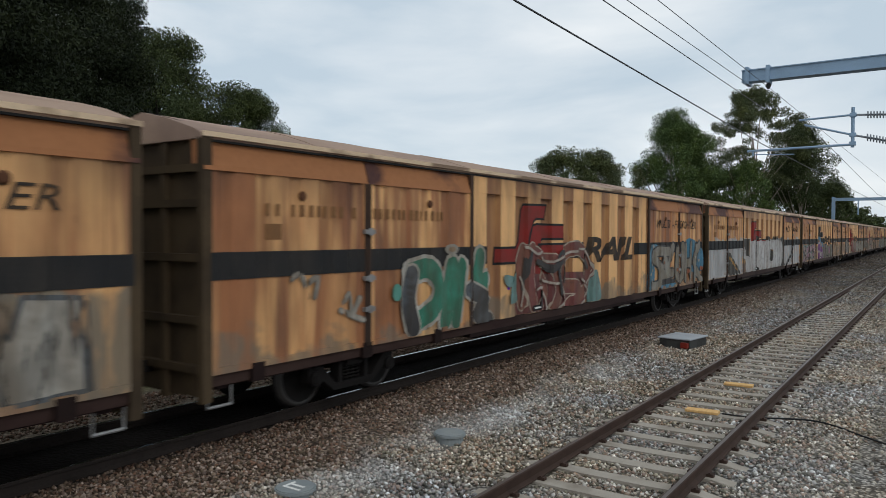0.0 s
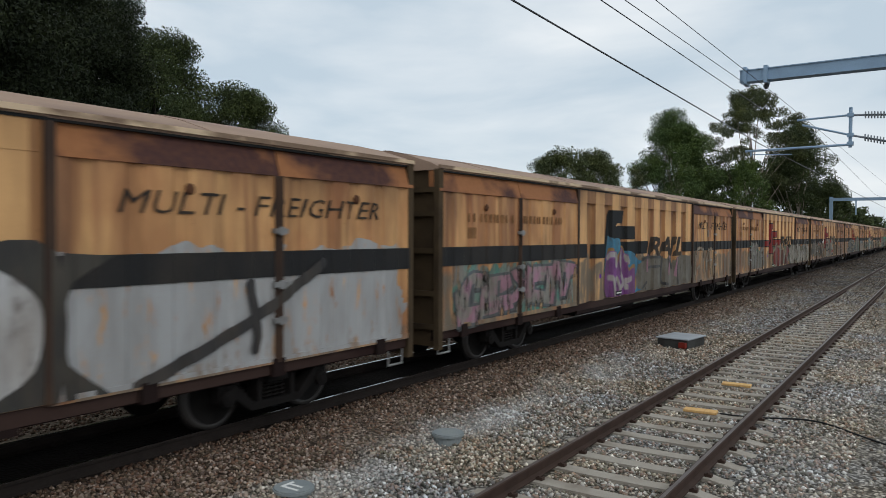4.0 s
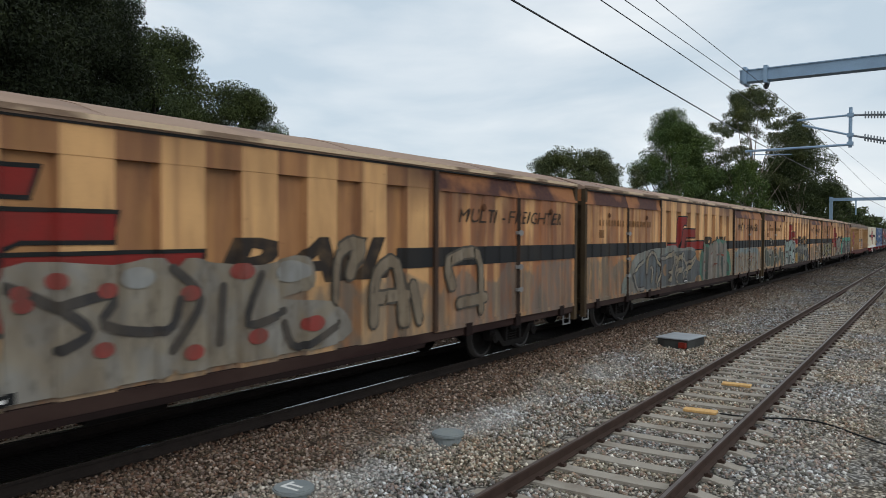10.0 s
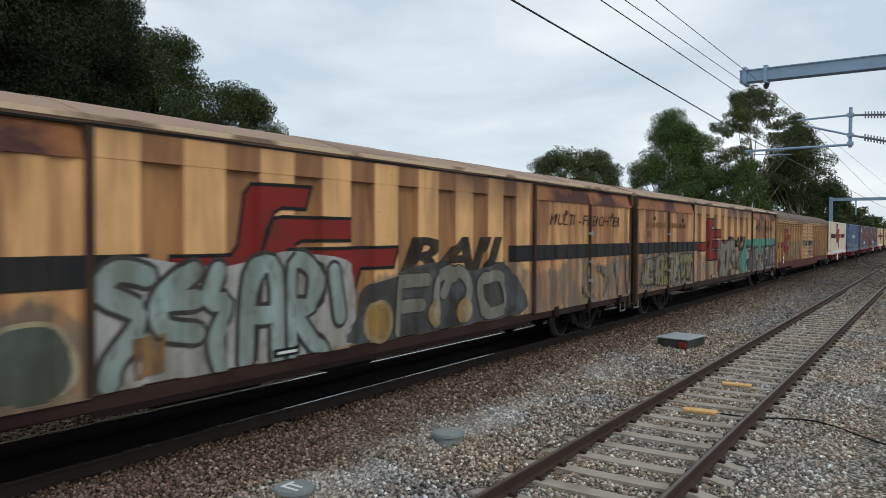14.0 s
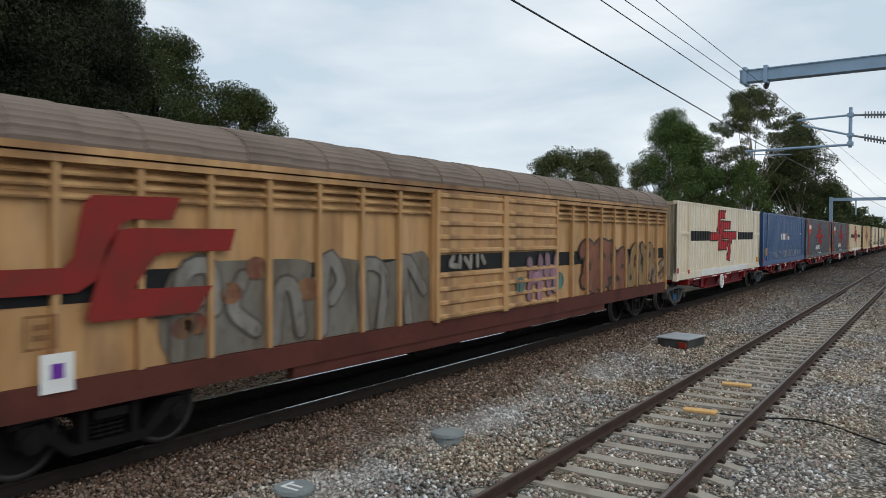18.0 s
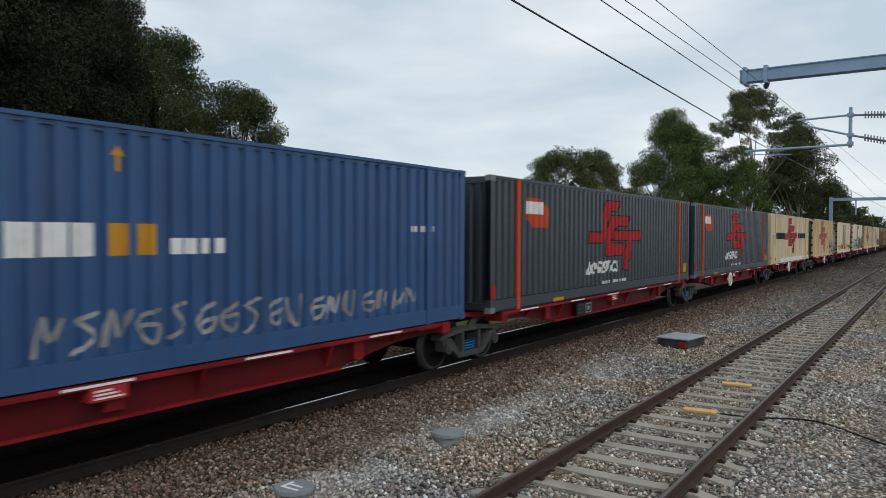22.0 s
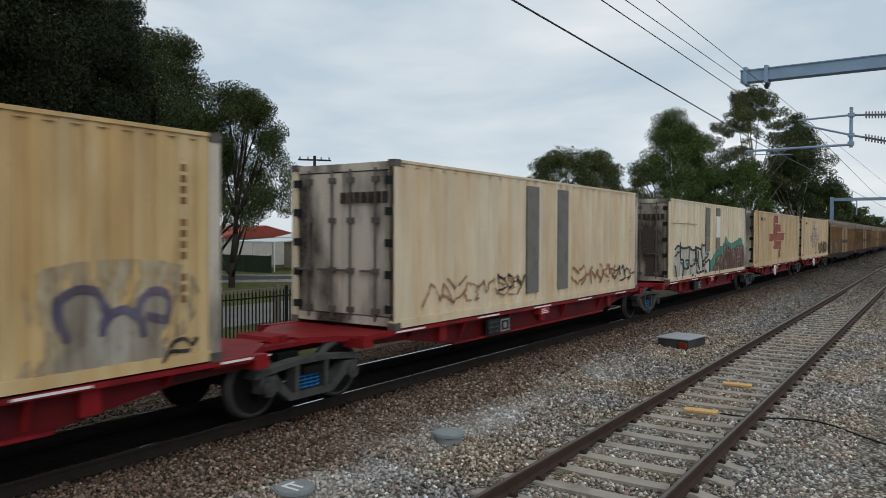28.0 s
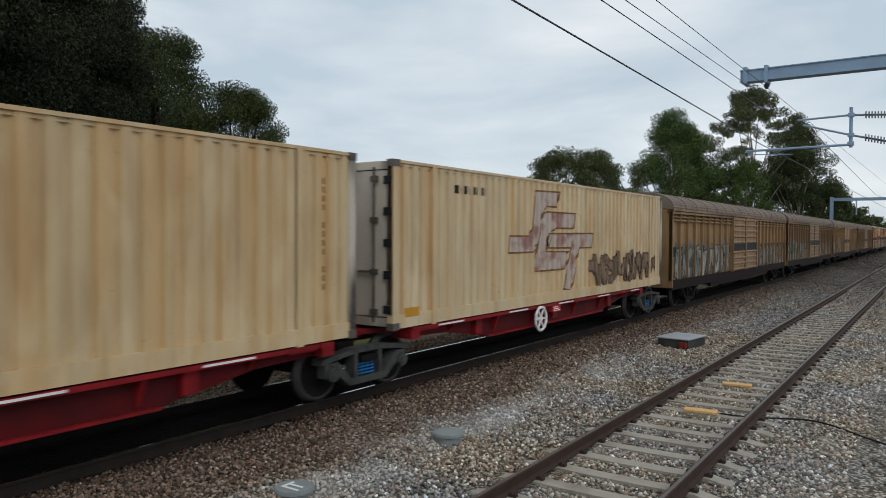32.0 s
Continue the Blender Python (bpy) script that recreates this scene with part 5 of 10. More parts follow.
def build_old_van(along, paint, label, louvre_rows=3, logo=False, sill=None):
    van = tagged(new("louvred_van"), label, "freight wagon", "louvred vans of the train")
    place(van, along)
    part("side_panel", OLD["panel"], paint, van)
    for base, bay in ((0.0, 0.995), (OLD_DOOR[1], 0.972)):
        for i in range(10):
            o = part("side_post", OLD["post"], paint, van)
            o.location.x = min(base + i * bay, OLD_L - 0.07)
            if i < 9:
                for k in range(louvre_rows):
                    q = part("louvre", OLD["louvre"], paint, van)
                    q.location, q.scale.x = (base + i * bay, 0, 3.34 - k * 0.13), bay / 0.972
    for k in range(2):
        w = (OLD_DOOR[1] - OLD_DOOR[0]) / 2
        o = part("door", OLD["door"], paint, van)
        o.location.x = OLD_DOOR[0] + k * w
        for x in (0.0, w - 0.10):
            part("stile", OLD["stile"], paint, o).location.x = x
        for z in (1.10, 1.36, 1.62, 1.88, 2.34, 2.60, 2.86, 3.12, 3.38):
            part("slat", OLD["slat"], paint, o).location.z = z
    part("cant_rail", OLD["rail"], paint, van)
    for k in range(30):
        part("roof_sheet", OLD["roof"][k % 2], M["old_roof"], van).location.x = OLD_L * k / 30
    for me in OLD["sill"]:
        part("sill", me, sill, van)
    part("centre_sill", OLD["centre"], None, van)
    for me in OLD["gear"]:
        part("brake_gear", me, None, van)
    for me in OLD["stripe"]:
        o = part("stripe", me, None, van)
        o.location.y = SIDE_Y + 0.094
    o = part("stripe", OLD["dstripe"], None, van)
    o.location.y = SIDE_Y - 0.026
    if logo:
        part("logo", wrap(logo_bm(1.15, 1.26, 4.35, 1.84, (0, 1)), Fold([(0, SIDE_Y - 0.006), (9, SIDE_Y - 0.006)]), 0.004), M["dirtyred"], van, "dark red painted logo shape")
        flat = Fold([(0, SIDE_Y - 0.006), (9, SIDE_Y - 0.006)])
        sign = patch(van, flat, [(1.84, 0.97), (2.20, 0.97), (2.20, 1.39), (1.84, 1.39)], M["white"], 0.005, "notice_plate")
        patch(sign, flat, [(1.95, 1.12), (2.09, 1.12), (2.09, 1.28), (1.95, 1.28)], M["purple"], 0.009, "marker")
        for x0, x1, z0, z1 in ((1.67, 2.02, 1.78, 1.81), (1.67, 2.02, 1.44, 1.47), (1.67, 1.70, 1.47, 1.78), (1.99, 2.02, 1.47, 1.78), (1.76, 1.93, 1.54, 1.60), (1.76, 1.93, 1.65, 1.71)):
            patch(van, flat, [(x0, z0), (x1, z0), (x1, z1), (x0, z1)], M["webtext"], 0.005, "data_panel")
    for x in (2.7, OLD_L - 2.7):
        add_bogie(van, x, M["under"], M["under"], along)
    part("coupler", coupler_bm(0.1, -1), M["under"], van)
    part("coupler", coupler_bm(OLD_L - 0.1, 1), M["under"], van)
    return van


OLD_PAINT = van_paint("louvred_van_paint", (0.52, 0.315, 0.14), (0.24, 0.10, 0.05), [], 40, 0.7, streaky=0.5)
old = build_old_van(197.85, OLD_PAINT, "tan louvred van with red and grey graffiti", 3, True)
OLD_FACE = Fold([(0, SIDE_Y + 0.085), (OLD_DOOR[0], SIDE_Y + 0.085), (OLD_DOOR[0] + 0.01, SIDE_Y - 0.03), (OLD_DOOR[1] - 0.01, SIDE_Y - 0.03), (OLD_DOOR[1], SIDE_Y + 0.085), (OLD_L, SIDE_Y + 0.085)])



OLD_DARK = van_paint("grimy_louvred_van_paint", (0.30, 0.18, 0.075), (0.12, 0.05, 0.025), [], 41, 0.7)
OLD_DARK2 = van_paint("sooty_louvred_van_paint", (0.24, 0.14, 0.06), (0.09, 0.04, 0.02), [], 42, 0.7)
for k in range(4):
    worn = build_old_van(377.9 + 23.8 * k, OLD_DARK if k % 2 == 0 else OLD_DARK2, "grimy brown louvred van with worn graffiti", 2, False, M["sill"])
    sprayed(worn, OLD_FACE, 0.7, 8.5, 0.98, 2.25, 6, 0.4, (BLUE_G, WHITE) if k % 2 == 0 else (TEAL, STONE), INK, 70 + k, (GREY, BLUE_G), WHITE)
    sprayed(worn, OLD_FACE, 14.5, 22.3, 0.98, 2.0, 6, 0.4, (STONE, BLUE_G), SLATE, 80 + k, (SAND, GREY))
for k in range(2):
    build_van(377.9 + 23.8 * 4 + 24.0 * k, bpy.data.materials["van_paint"], VANS[0][0], VANS[0][2])


# ---- articulated container wagons ----
def mesh_web(pts, y):
    bm = bmesh.new()
    extrude_poly(bm, pts, "y", y - 0.025, y + 0.025)
    return bm


def build_platform(along, length, first, last, handbrake, label):
    w = tagged(new("container_wagon"), label, "freight wagon", "container wagons of the train")
    place(w, along)
    L = length
    for s in (-1, 1):
        bm = bmesh.new()
        pts = [(1.15, 0.80), (1.15, 0.985), (L - 1.15, 0.985), (L - 1.15, 0.80), (L - 2.4, 0.76), (L - 3.9, 0.52), (3.9, 0.52), (2.4, 0.76)]
        y = s * 1.16
        web = s * 1.02
        part("sill_web", mesh_web(pts, web), M["red_grimy_shaded"], w, "grimy dark red sill web with its shade painted in")
        box(bm, 1.1, L - 1.1, y - 0.075, y + 0.075, 0.935, 1.0)
        box(bm, 3.9, L - 3.9, web - 0.10, web + 0.10, 0.50, 0.54)
        for x in (2.5, 4.2, 6.0, L / 2 + 1.2, L - 4.2, L - 2.5):
            extrude_poly(bm, [(s * 1.0, 0.58 if 3.9 < x < L - 3.9 else 0.78), (s * 1.06, 0.58 if 3.9 < x < L - 3.9 else 0.78), (s * 1.21, 0.94), (s * 1.0, 0.94)], "x", x - 0.03, x + 0.03)
        part("side_sill", bm, M["red"], w)
    bm = boxes((-0.55, L + 0.55, -0.28, 0.28, 0.74, 0.985))
    for x0, d in ((0.0, 1), (L, -1)):
        ends = [(x0 + d * 0.35, -0.45), (x0 + d * 1.3, -1.2), (x0 + d * 1.9, -1.2), (x0 + d * 1.9, 1.2), (x0 + d * 1.3, 1.2), (x0 + d * 0.35, 0.45)]
        extrude_poly(bm, ends, "z", 0.90, 0.99)
        box(bm, min(x0 + d * 1.0, x0 + d * 1.25), max(x0 + d * 1.0, x0 + d * 1.25), -1.26, 1.26, 0.80, 0.96)
        box(bm, min(x0 - d * 0.5, x0 + d * 0.9), max(x0 - d * 0.5, x0 + d * 0.9), -0.55, 0.55, 0.88, 0.95)
        rod(bm, (x0 + d * 0.1, -0.4, 0.98), (x0 + d * 0.1, 0.4, 0.98), 0.09, 8)
    for x in (3.5, L / 2, L - 3.5):
        box(bm, x - 0.12, x + 0.12, -1.13, 1.13, 0.62, 0.92)
    part("centre_frame", bm, M["red"], w)
    bm = bmesh.new()
    for s in (-1, 1):
        for x in (1.15, L - 1.15):
            box(bm, x - 0.13, x + 0.13, s * 1.20 - 0.07, s * 1.20 + 0.07, 0.93, 1.003)
    part("corner_seats", bm, M["red"], w)
    for x in (1.9, 4.6, 7.1, 9.6, 12.2):
        part("reflector_strip", boxes((x, x + 0.85, -1.245, -1.237, 0.955, 0.985)), M["reflect"], w)
    x = 6.75 if handbrake else 7.42
    plate = part("label_plate", boxes((x, x + 0.45, -1.238, -1.0, 0.78, 0.94)), M["redplate"], w, "small bright red plate with white writing")
    for k in range(3):
        part("unreadable_lettering", boxes((x + 0.05, x + 0.40 - 0.07 * k, -1.244, -1.239, 0.805 + 0.042 * k, 0.826 + 0.042 * k)), M["white"], plate)
    part("brake_tank", boxes((5.2, 6.6, -0.75, -0.35, 0.45, 0.72), (9.0, 9.5, -0.9, -0.2, 0.5, 0.7)), M["under"], w)
    if handbrake:
        bm = bmesh.new()
        x, z = 6.0, 0.70
        r, seg = 0.27, 22
        for i in range(seg):
            a, b = 2 * math.pi * i / seg, 2 * math.pi * (i + 1) / seg
            rod(bm, (x + r * math.cos(a), -1.30, z + r * math.sin(a)), (x + r * math.cos(b), -1.30, z + r * math.sin(b)), 0.032, 6)
        for i in range(6):
            a = 2 * math.pi * i / 6
            rod(bm, (x, -1.28, z), (x + r * math.cos(a), -1.30, z + r * math.sin(a)), 0.022, 5)
        rod(bm, (x, -1.32, z), (x, -1.18, z), 0.06, 10)
        part("handbrake_wheel", bm, M["white"], w, "white spoked handbrake wheel")
    else:
        eq = part("equipment_box", boxes((5.0, 5.95, -1.24, -1.185, 0.56, 0.88)), M["black"], w)
        for x in (5.06, 5.28):
            for z in (0.60, 0.70, 0.80):
                part("slot", boxes((x, x + 0.16, -1.246, -1.239, z, z + 0.04)), M["bogie"], eq)
        for q in ((5.52, 5.90, 0.59, 0.62), (5.52, 5.90, 0.82, 0.85), (5.52, 5.55, 0.62, 0.82), (5.87, 5.90, 0.62, 0.82)):
            part("label_border", boxes((q[0], q[1], -1.246, -1.239, q[2], q[3])), M["door_gear_pale"], eq)
        bm = bmesh.new()
        rod(bm, (5.71, -1.239, 0.72), (5.71, -1.248, 0.72), 0.07, 14)
        part("gauge", bm, M["door_gear_pale"], eq)
    if first:
        add_bogie(w, 0.0, M["bogie"], M["spring"], along)
        part("coupler", coupler_bm(-0.5, -1), M["under"], w)
    add_bogie(w, L, M["bogie"], M["spring"], along)
    if last:
        part("coupler", coupler_bm(L + 0.5, 1), M["under"], w)
    return w


PACKS = ((222.4, 237.15, 252.7, 268.3, 283.85, 297.6), (301.2, 315.2, 330.7, 346.0, 361.6, 375.8))
HAND = ((1, 0, 0, 1, 1), (1, 0, 0, 1, 1))
for stations, hand in zip(PACKS, HAND):
    for k in range(5):
        build_platform(stations[k], stations[k + 1] - stations[k], k == 0, k == 4, hand[k], "red articulated container wagon platform with grey bogies")

# ---- containers ----
DECK = 1.005


def box_fold(L, pitch, depth, margin, flat=0.42):
    pts = [(0.0, -1.237), (margin, -1.237)]
    n = int((L - 2 * margin) / pitch)
    p = (L - 2 * margin) / n
    for k in range(n):
        a = margin + k * p
        pts += [(a + p * 0.10, -1.237 + depth), (a + p * flat, -1.237 + depth), (a + p * (flat + 0.10), -1.237), (a + p * 0.99, -1.237)]
    return Fold(pts + [(L, -1.237)])


def build_container(along, L, H, paint, fold, label, end="plain", posts=0.0, rail_mat=None, end_mat=None, cast_mat=None, rail_h=0.16):
    c = tagged(new("shipping_container"), label, "shipping container", "containers on the train")
    place(c, along, RAIL_Z + DECK)
    side = [(x, y + 0.02) for x, y in fold.pts]
    part("side_wall", sheet(side, rail_h, H - 0.05, 0.06), paint, c)
    back = part("side_wall", sheet(side, rail_h, H - 0.05, 0.06), paint, c)
    back.location.x, back.rotation_euler.z = L, math.pi
    part("roof", boxes((0.05, L - 0.05, -1.2, 1.2, H - 0.10, H - 0.02)), paint, c)
    part("floor", boxes((0.05, L - 0.05, -1.15, 1.15, 0.05, 0.17)), M["under"], c)
    rm = rail_mat or paint
    for s in (-1, 1):
        part("bottom_rail", boxes((0.15, L - 0.15, s * 1.2 - 0.037, s * 1.2 + 0.037, 0.02, rail_h)), rm, c)
        part("top_rail", boxes((0.15, L - 0.15, s * 1.2 - 0.037, s * 1.2 + 0.037, H - 0.05, H)), paint, c)
    em = end_mat or paint
    for s in (-1, 1):
        part("corner_post", boxes((0.0, 0.17, s * 1.17 - 0.068, s * 1.17 + 0.068, 0.0, H)), paint, c)
    part("end_sill", boxes((0.03, 0.17, -1.16, 1.16, 0.05, 0.2)), em, c)
    part("end_header", boxes((0.03, 0.17, -1.16, 1.16, H - 0.16, H - 0.02)), em, c)
    bm = bmesh.new()
    box(bm, L - 0.17, L, -1.235, 1.235, 0.0, H - 0.002)
    part("rear_end", bm, em, c)
    cm = cast_mat or paint
    for x in (0.0, L):
        for s in (-1, 1):
            for z in (0.0, H - 0.115):
                q = boxes((x - 0.012 if x == 0 else L - 0.17, x + 0.178 if x == 0 else L + 0.012, s * 1.17 - 0.075, s * 1.17 + 0.075, z - 0.004, z + 0.12))
                part("corner_casting", q, cm, c)
    if posts:
        for x in (posts, L - posts):
            part("side_post", boxes((x - 0.06, x + 0.06, -1.25, -1.20, 0.0, H - 0.004)), rm, c)
    if end == "plain":
        n, pf = 9, [(-1.1, 0.04)]
        for k in range(n):
            a = -1.1 + 2.2 * k / n
            d = 2.2 / n
            pf += [(a + d * 0.15, 0.09), (a + d * 0.5, 0.09), (a + d * 0.65, 0.04), (a + d, 0.04)]
        bm = bmesh.new()
        extrude_poly(bm, [(y, x) for y, x in pf] + [(1.1, 0.16), (-1.1, 0.16)], "z", 0.2, H - 0.16)
        for v in bm.verts:
            v.co = (v.co.y, v.co.x, v.co.z)
        part("end_wall", bm, em, c)
    else:
        for s in (-1, 1):
            d = part("door", boxes((0.045, 0.11, min(0.01 * s, 1.10 * s), max(0.01 * s, 1.10 * s), 0.22, H - 0.18)), em, c)
            for yy in (0.22, 0.80):
                bm = bmesh.new()
                rod(bm, (0.0, s * yy, 0.12), (0.0, s * yy, H - 0.12), 0.022, 8)
                for z in (0.3, 1.0, 1.9, H - 0.32):
                    box(bm, -0.02, 0.05, s * yy - 0.07, s * yy + 0.07, z - 0.05, z + 0.05)
                box(bm, -0.03, 0.02, s * yy - 0.02, s * yy + 0.34, 0.98, 1.02)
                part("locking_bar", bm, M["door_gear"], d)
            for z in (0.35, 0.95, 1.5, 2.05, H - 0.35):
                part("hinge", boxes((-0.01, 0.06, min(s * 1.02, s * 1.19), max(s * 1.02, s * 1.19), z - 0.07, z + 0.07)), M["black"], d)
    return c


M["dull_grey"] = weathered("dull_grey_paint", (0.20, 0.205, 0.21), (0.08, 0.08, 0.08), 0.6, 0.6)
M["door_gear"] = weathered("grimy_locking_bars", (0.13, 0.115, 0.10), (0.03, 0.025, 0.022), 0.8, 0.6, 0.3)
M["reefer_end"] = weathered("grimy_container_doors", (0.56, 0.50, 0.42), (0.035, 0.028, 0.025), 1.0, 0.7, 0, 1.1, 0.1, (1, 1, 0.35), (0.43, 0.62))
M["cream_end"] = weathered("grimy_cream_end", (0.40, 0.34, 0.24), (0.10, 0.08, 0.06), 0.8, 0.7, 0, 1.0, 0.1, (1, 1, 0.4))
CREAM = van_paint("cream_container_paint", (0.62, 0.52, 0.35), (0.42, 0.28, 0.14), [], 51, 0.30, (0.6, 0.55, 0.45), 0.5, streaky=0.85)
CREAM2 = van_paint("yellowed_cream_paint", (0.57, 0.44, 0.26), (0.36, 0.21, 0.10), [], 52, 0.42, (0.6, 0.5, 0.4), 0.5, streaky=0.85)
CREAM3 = van_paint("graffitied_cream_paint", (0.58, 0.44, 0.23), (0.36, 0.21, 0.10), [], 53, 0.42, (0.6, 0.5, 0.4), 0.5, streaky=0.85)
REEF1 = van_paint("reefer_paint", (0.68, 0.58, 0.42), (0.40, 0.20, 0.11), [], 54, 0.30, (0.75, 0.7, 0.6), 0.5, streaky=0.55)
REEF2 = van_paint("graffitied_reefer_paint", (0.68, 0.60, 0.45), (0.40, 0.22, 0.12), [], 55, 0.22, (0.75, 0.7, 0.6), 0.5, streaky=0.55)
CREAM4 = van_paint("dusty_cream_paint", (0.62, 0.50, 0.32), (0.38, 0.22, 0.11), [], 61, 0.38, (0.65, 0.55, 0.45), 0.5, streaky=0.85)
BLUEP = van_paint("blue_container_paint", (0.024, 0.078, 0.20), (0.05, 0.05, 0.06), [], 62, 0.2, (0.6, 0.6, 0.6), 0.42)
CHAR = van_paint("charcoal_container_paint", (0.036, 0.045, 0.055), (0.06, 0.045, 0.04), [], 63, 0.10, (0.7, 0.7, 0.7), 0.42)

F48 = box_fold(14.63, 0.285, 0.055, 0.17)
F48W = box_fold(14.63, 0.36, 0.060, 0.17, 0.34)
F40 = box_fold(12.19, 0.415, 0.045, 0.2, 0.30)


def face(fold):
    return Fold([(x, y + 0.02) for x, y in fold.pts])


def decal(name, bm, fold, material, parent, lift=0.006, label=""):
    return part(name, wrap(bm, Fold([(x, y + 0.02) for x, y in fold.pts]), lift), material, parent, label)


def parity_marks(c, fold, x, z, h, n, material):
    for q in unread(x, z, h, n, 0.35, 0.6, n):
        decal("unreadable_lettering", bars_bm([q]), fold, material, c)


# white container with a black band and red logo
def banded(along, paint, label, end_mat):
    c = build_container(along, 14.63, 2.9, paint, F48W, label, "plain", 1.5, None, end_mat, None, 0.28)
    decal("band", bars_bm([(1.8, 4.72, 1.44, 1.82)]), F48W, M["black"], c)
    decal("band", bars_bm([(9.75, 13.0, 1.46, 1.81)]), F48W, M["black"], c)
    decal("logo", logo_bm(4.7, 0.53, 4.69, 2.2), F48W, M["redlogo"], c, 0.008, "red logo shape")
    decal("logo_edge", outline_bm(4.7, 0.53, 4.69, 2.2, 0.05), F48W, M["lettering"], c, 0.011)
    for x in (0.1, 13.2):
        part("belt_rail", boxes((x, x + 1.33, -1.246, -1.20, 1.68, 1.78)), paint, c)
    for z0, z1 in ((0.04, 0.115), (0.125, 0.20), (0.21, 0.285)):
        part("side_board", boxes((3.3, 11.6, -1.246, -1.215, z0, z1)), M["white"], c, "white board along the bottom rail")
    part("side_board", boxes((11.62, 12.6, -1.244, -1.215, 0.12, 0.285)), paint, c)
    part("marker", boxes((0.05, 0.22, -1.25, -1.236, 0.28, 0.46)), M["redlogo"], c)
    part("marker", boxes((1.42, 1.58, -1.262, -1.25, 0.22, 0.36)), M["redlogo"], c)
    part("label_plate", boxes((13.9, 14.3, -1.243, -1.21, 0.3, 0.55)), M["amber"], c)
    return c


WHITE_C = van_paint("offwhite_container_paint", (0.70, 0.64, 0.52), (0.45, 0.36, 0.24), [], 64, 0.22, (0.75, 0.7, 0.6), 0.5, streaky=0.4)
banded(222.05, WHITE_C, "off-white corrugated container with black band and red logo", M["cream_end"])

blue = build_container(237.6, 14.63, 2.9, BLUEP, F48, "dark blue corrugated container with white sprayed writing", "plain", 1.22, None, BLUEP, None, 0.28)
for x, h, n, w, seed, m in ((5.73, 0.37, 4, 0.85, 5, "white"), (7.2, 0.37, 2, 0.85, 8, "amber"), (8.02, 0.20, 4, 0.95, 9, "white")):
    for q in unread(x, 1.40, h, n, 0.12, w, seed):
        decal("unreadable_lettering", bars_bm([q]), F48, M[m], blue)
part("label_plate", boxes((0.75, 1.05, -1.245, -1.21, 0.55, 0.95)), M["amber"], blue)
part("marker", boxes((0.02, 0.20, -1.25, -1.236, 0.2, 0.42)), M["redlogo"], blue)
decal("arrow_mark", bars_bm([(1.18, 1.27, 2.15, 2.45)]), Fold([(0, -1.272), (14, -1.272)]), M["amber"], blue)
decal("lettering", text_bm("REST IN PEACE", 0.58, 1.7, 0.34, 0.12, 1.02, -0.012), F48, spray((0.56, 0.58, 0.60), (0.44, 0.46, 0.48), 0.34), blue, 0.007, "white sprayed handwriting")
chalk = random.Random(77)
for k in range(17):
    x, h = 6.35 + 0.40 * k, 0.52 - 0.008 * k
    loop = [(x + 0.34 * u + chalk.uniform(-0.04, 0.04), 0.34 + h * w + chalk.uniform(-0.04, 0.04)) for u, w in chalk.choice((((0.9, 0.9), (0.2, 0.75), (0.8, 0.35), (0.1, 0.05)), ((0.1, 0.9), (0.15, 0.2), (0.7, 0.1), (0.8, 0.9)), ((0.1, 0.1), (0.3, 0.9), (0.6, 0.3), (0.9, 0.8)), ((0.8, 0.8), (0.1, 0.5), (0.6, 0.05), (0.9, 0.5), (0.2, 0.4))))]
    part("unreadable_lettering", wrap(stroke_of(loop, 0.055, 0.2), face(F48), 0.007), spray((0.56, 0.58, 0.60), (0.44, 0.46, 0.48), 0.34), blue, "white sprayed scribble")
patch(blue, face(F48), [(7.29, 2.36), (7.38, 2.36), (7.38, 2.54), (7.44, 2.54), (7.335, 2.68), (7.23, 2.54), (7.29, 2.54)], M["amber"], 0.006, "arrow_mark")
parity_marks(blue, F48, 12.9, 1.7, 0.10, 8, M["white"])


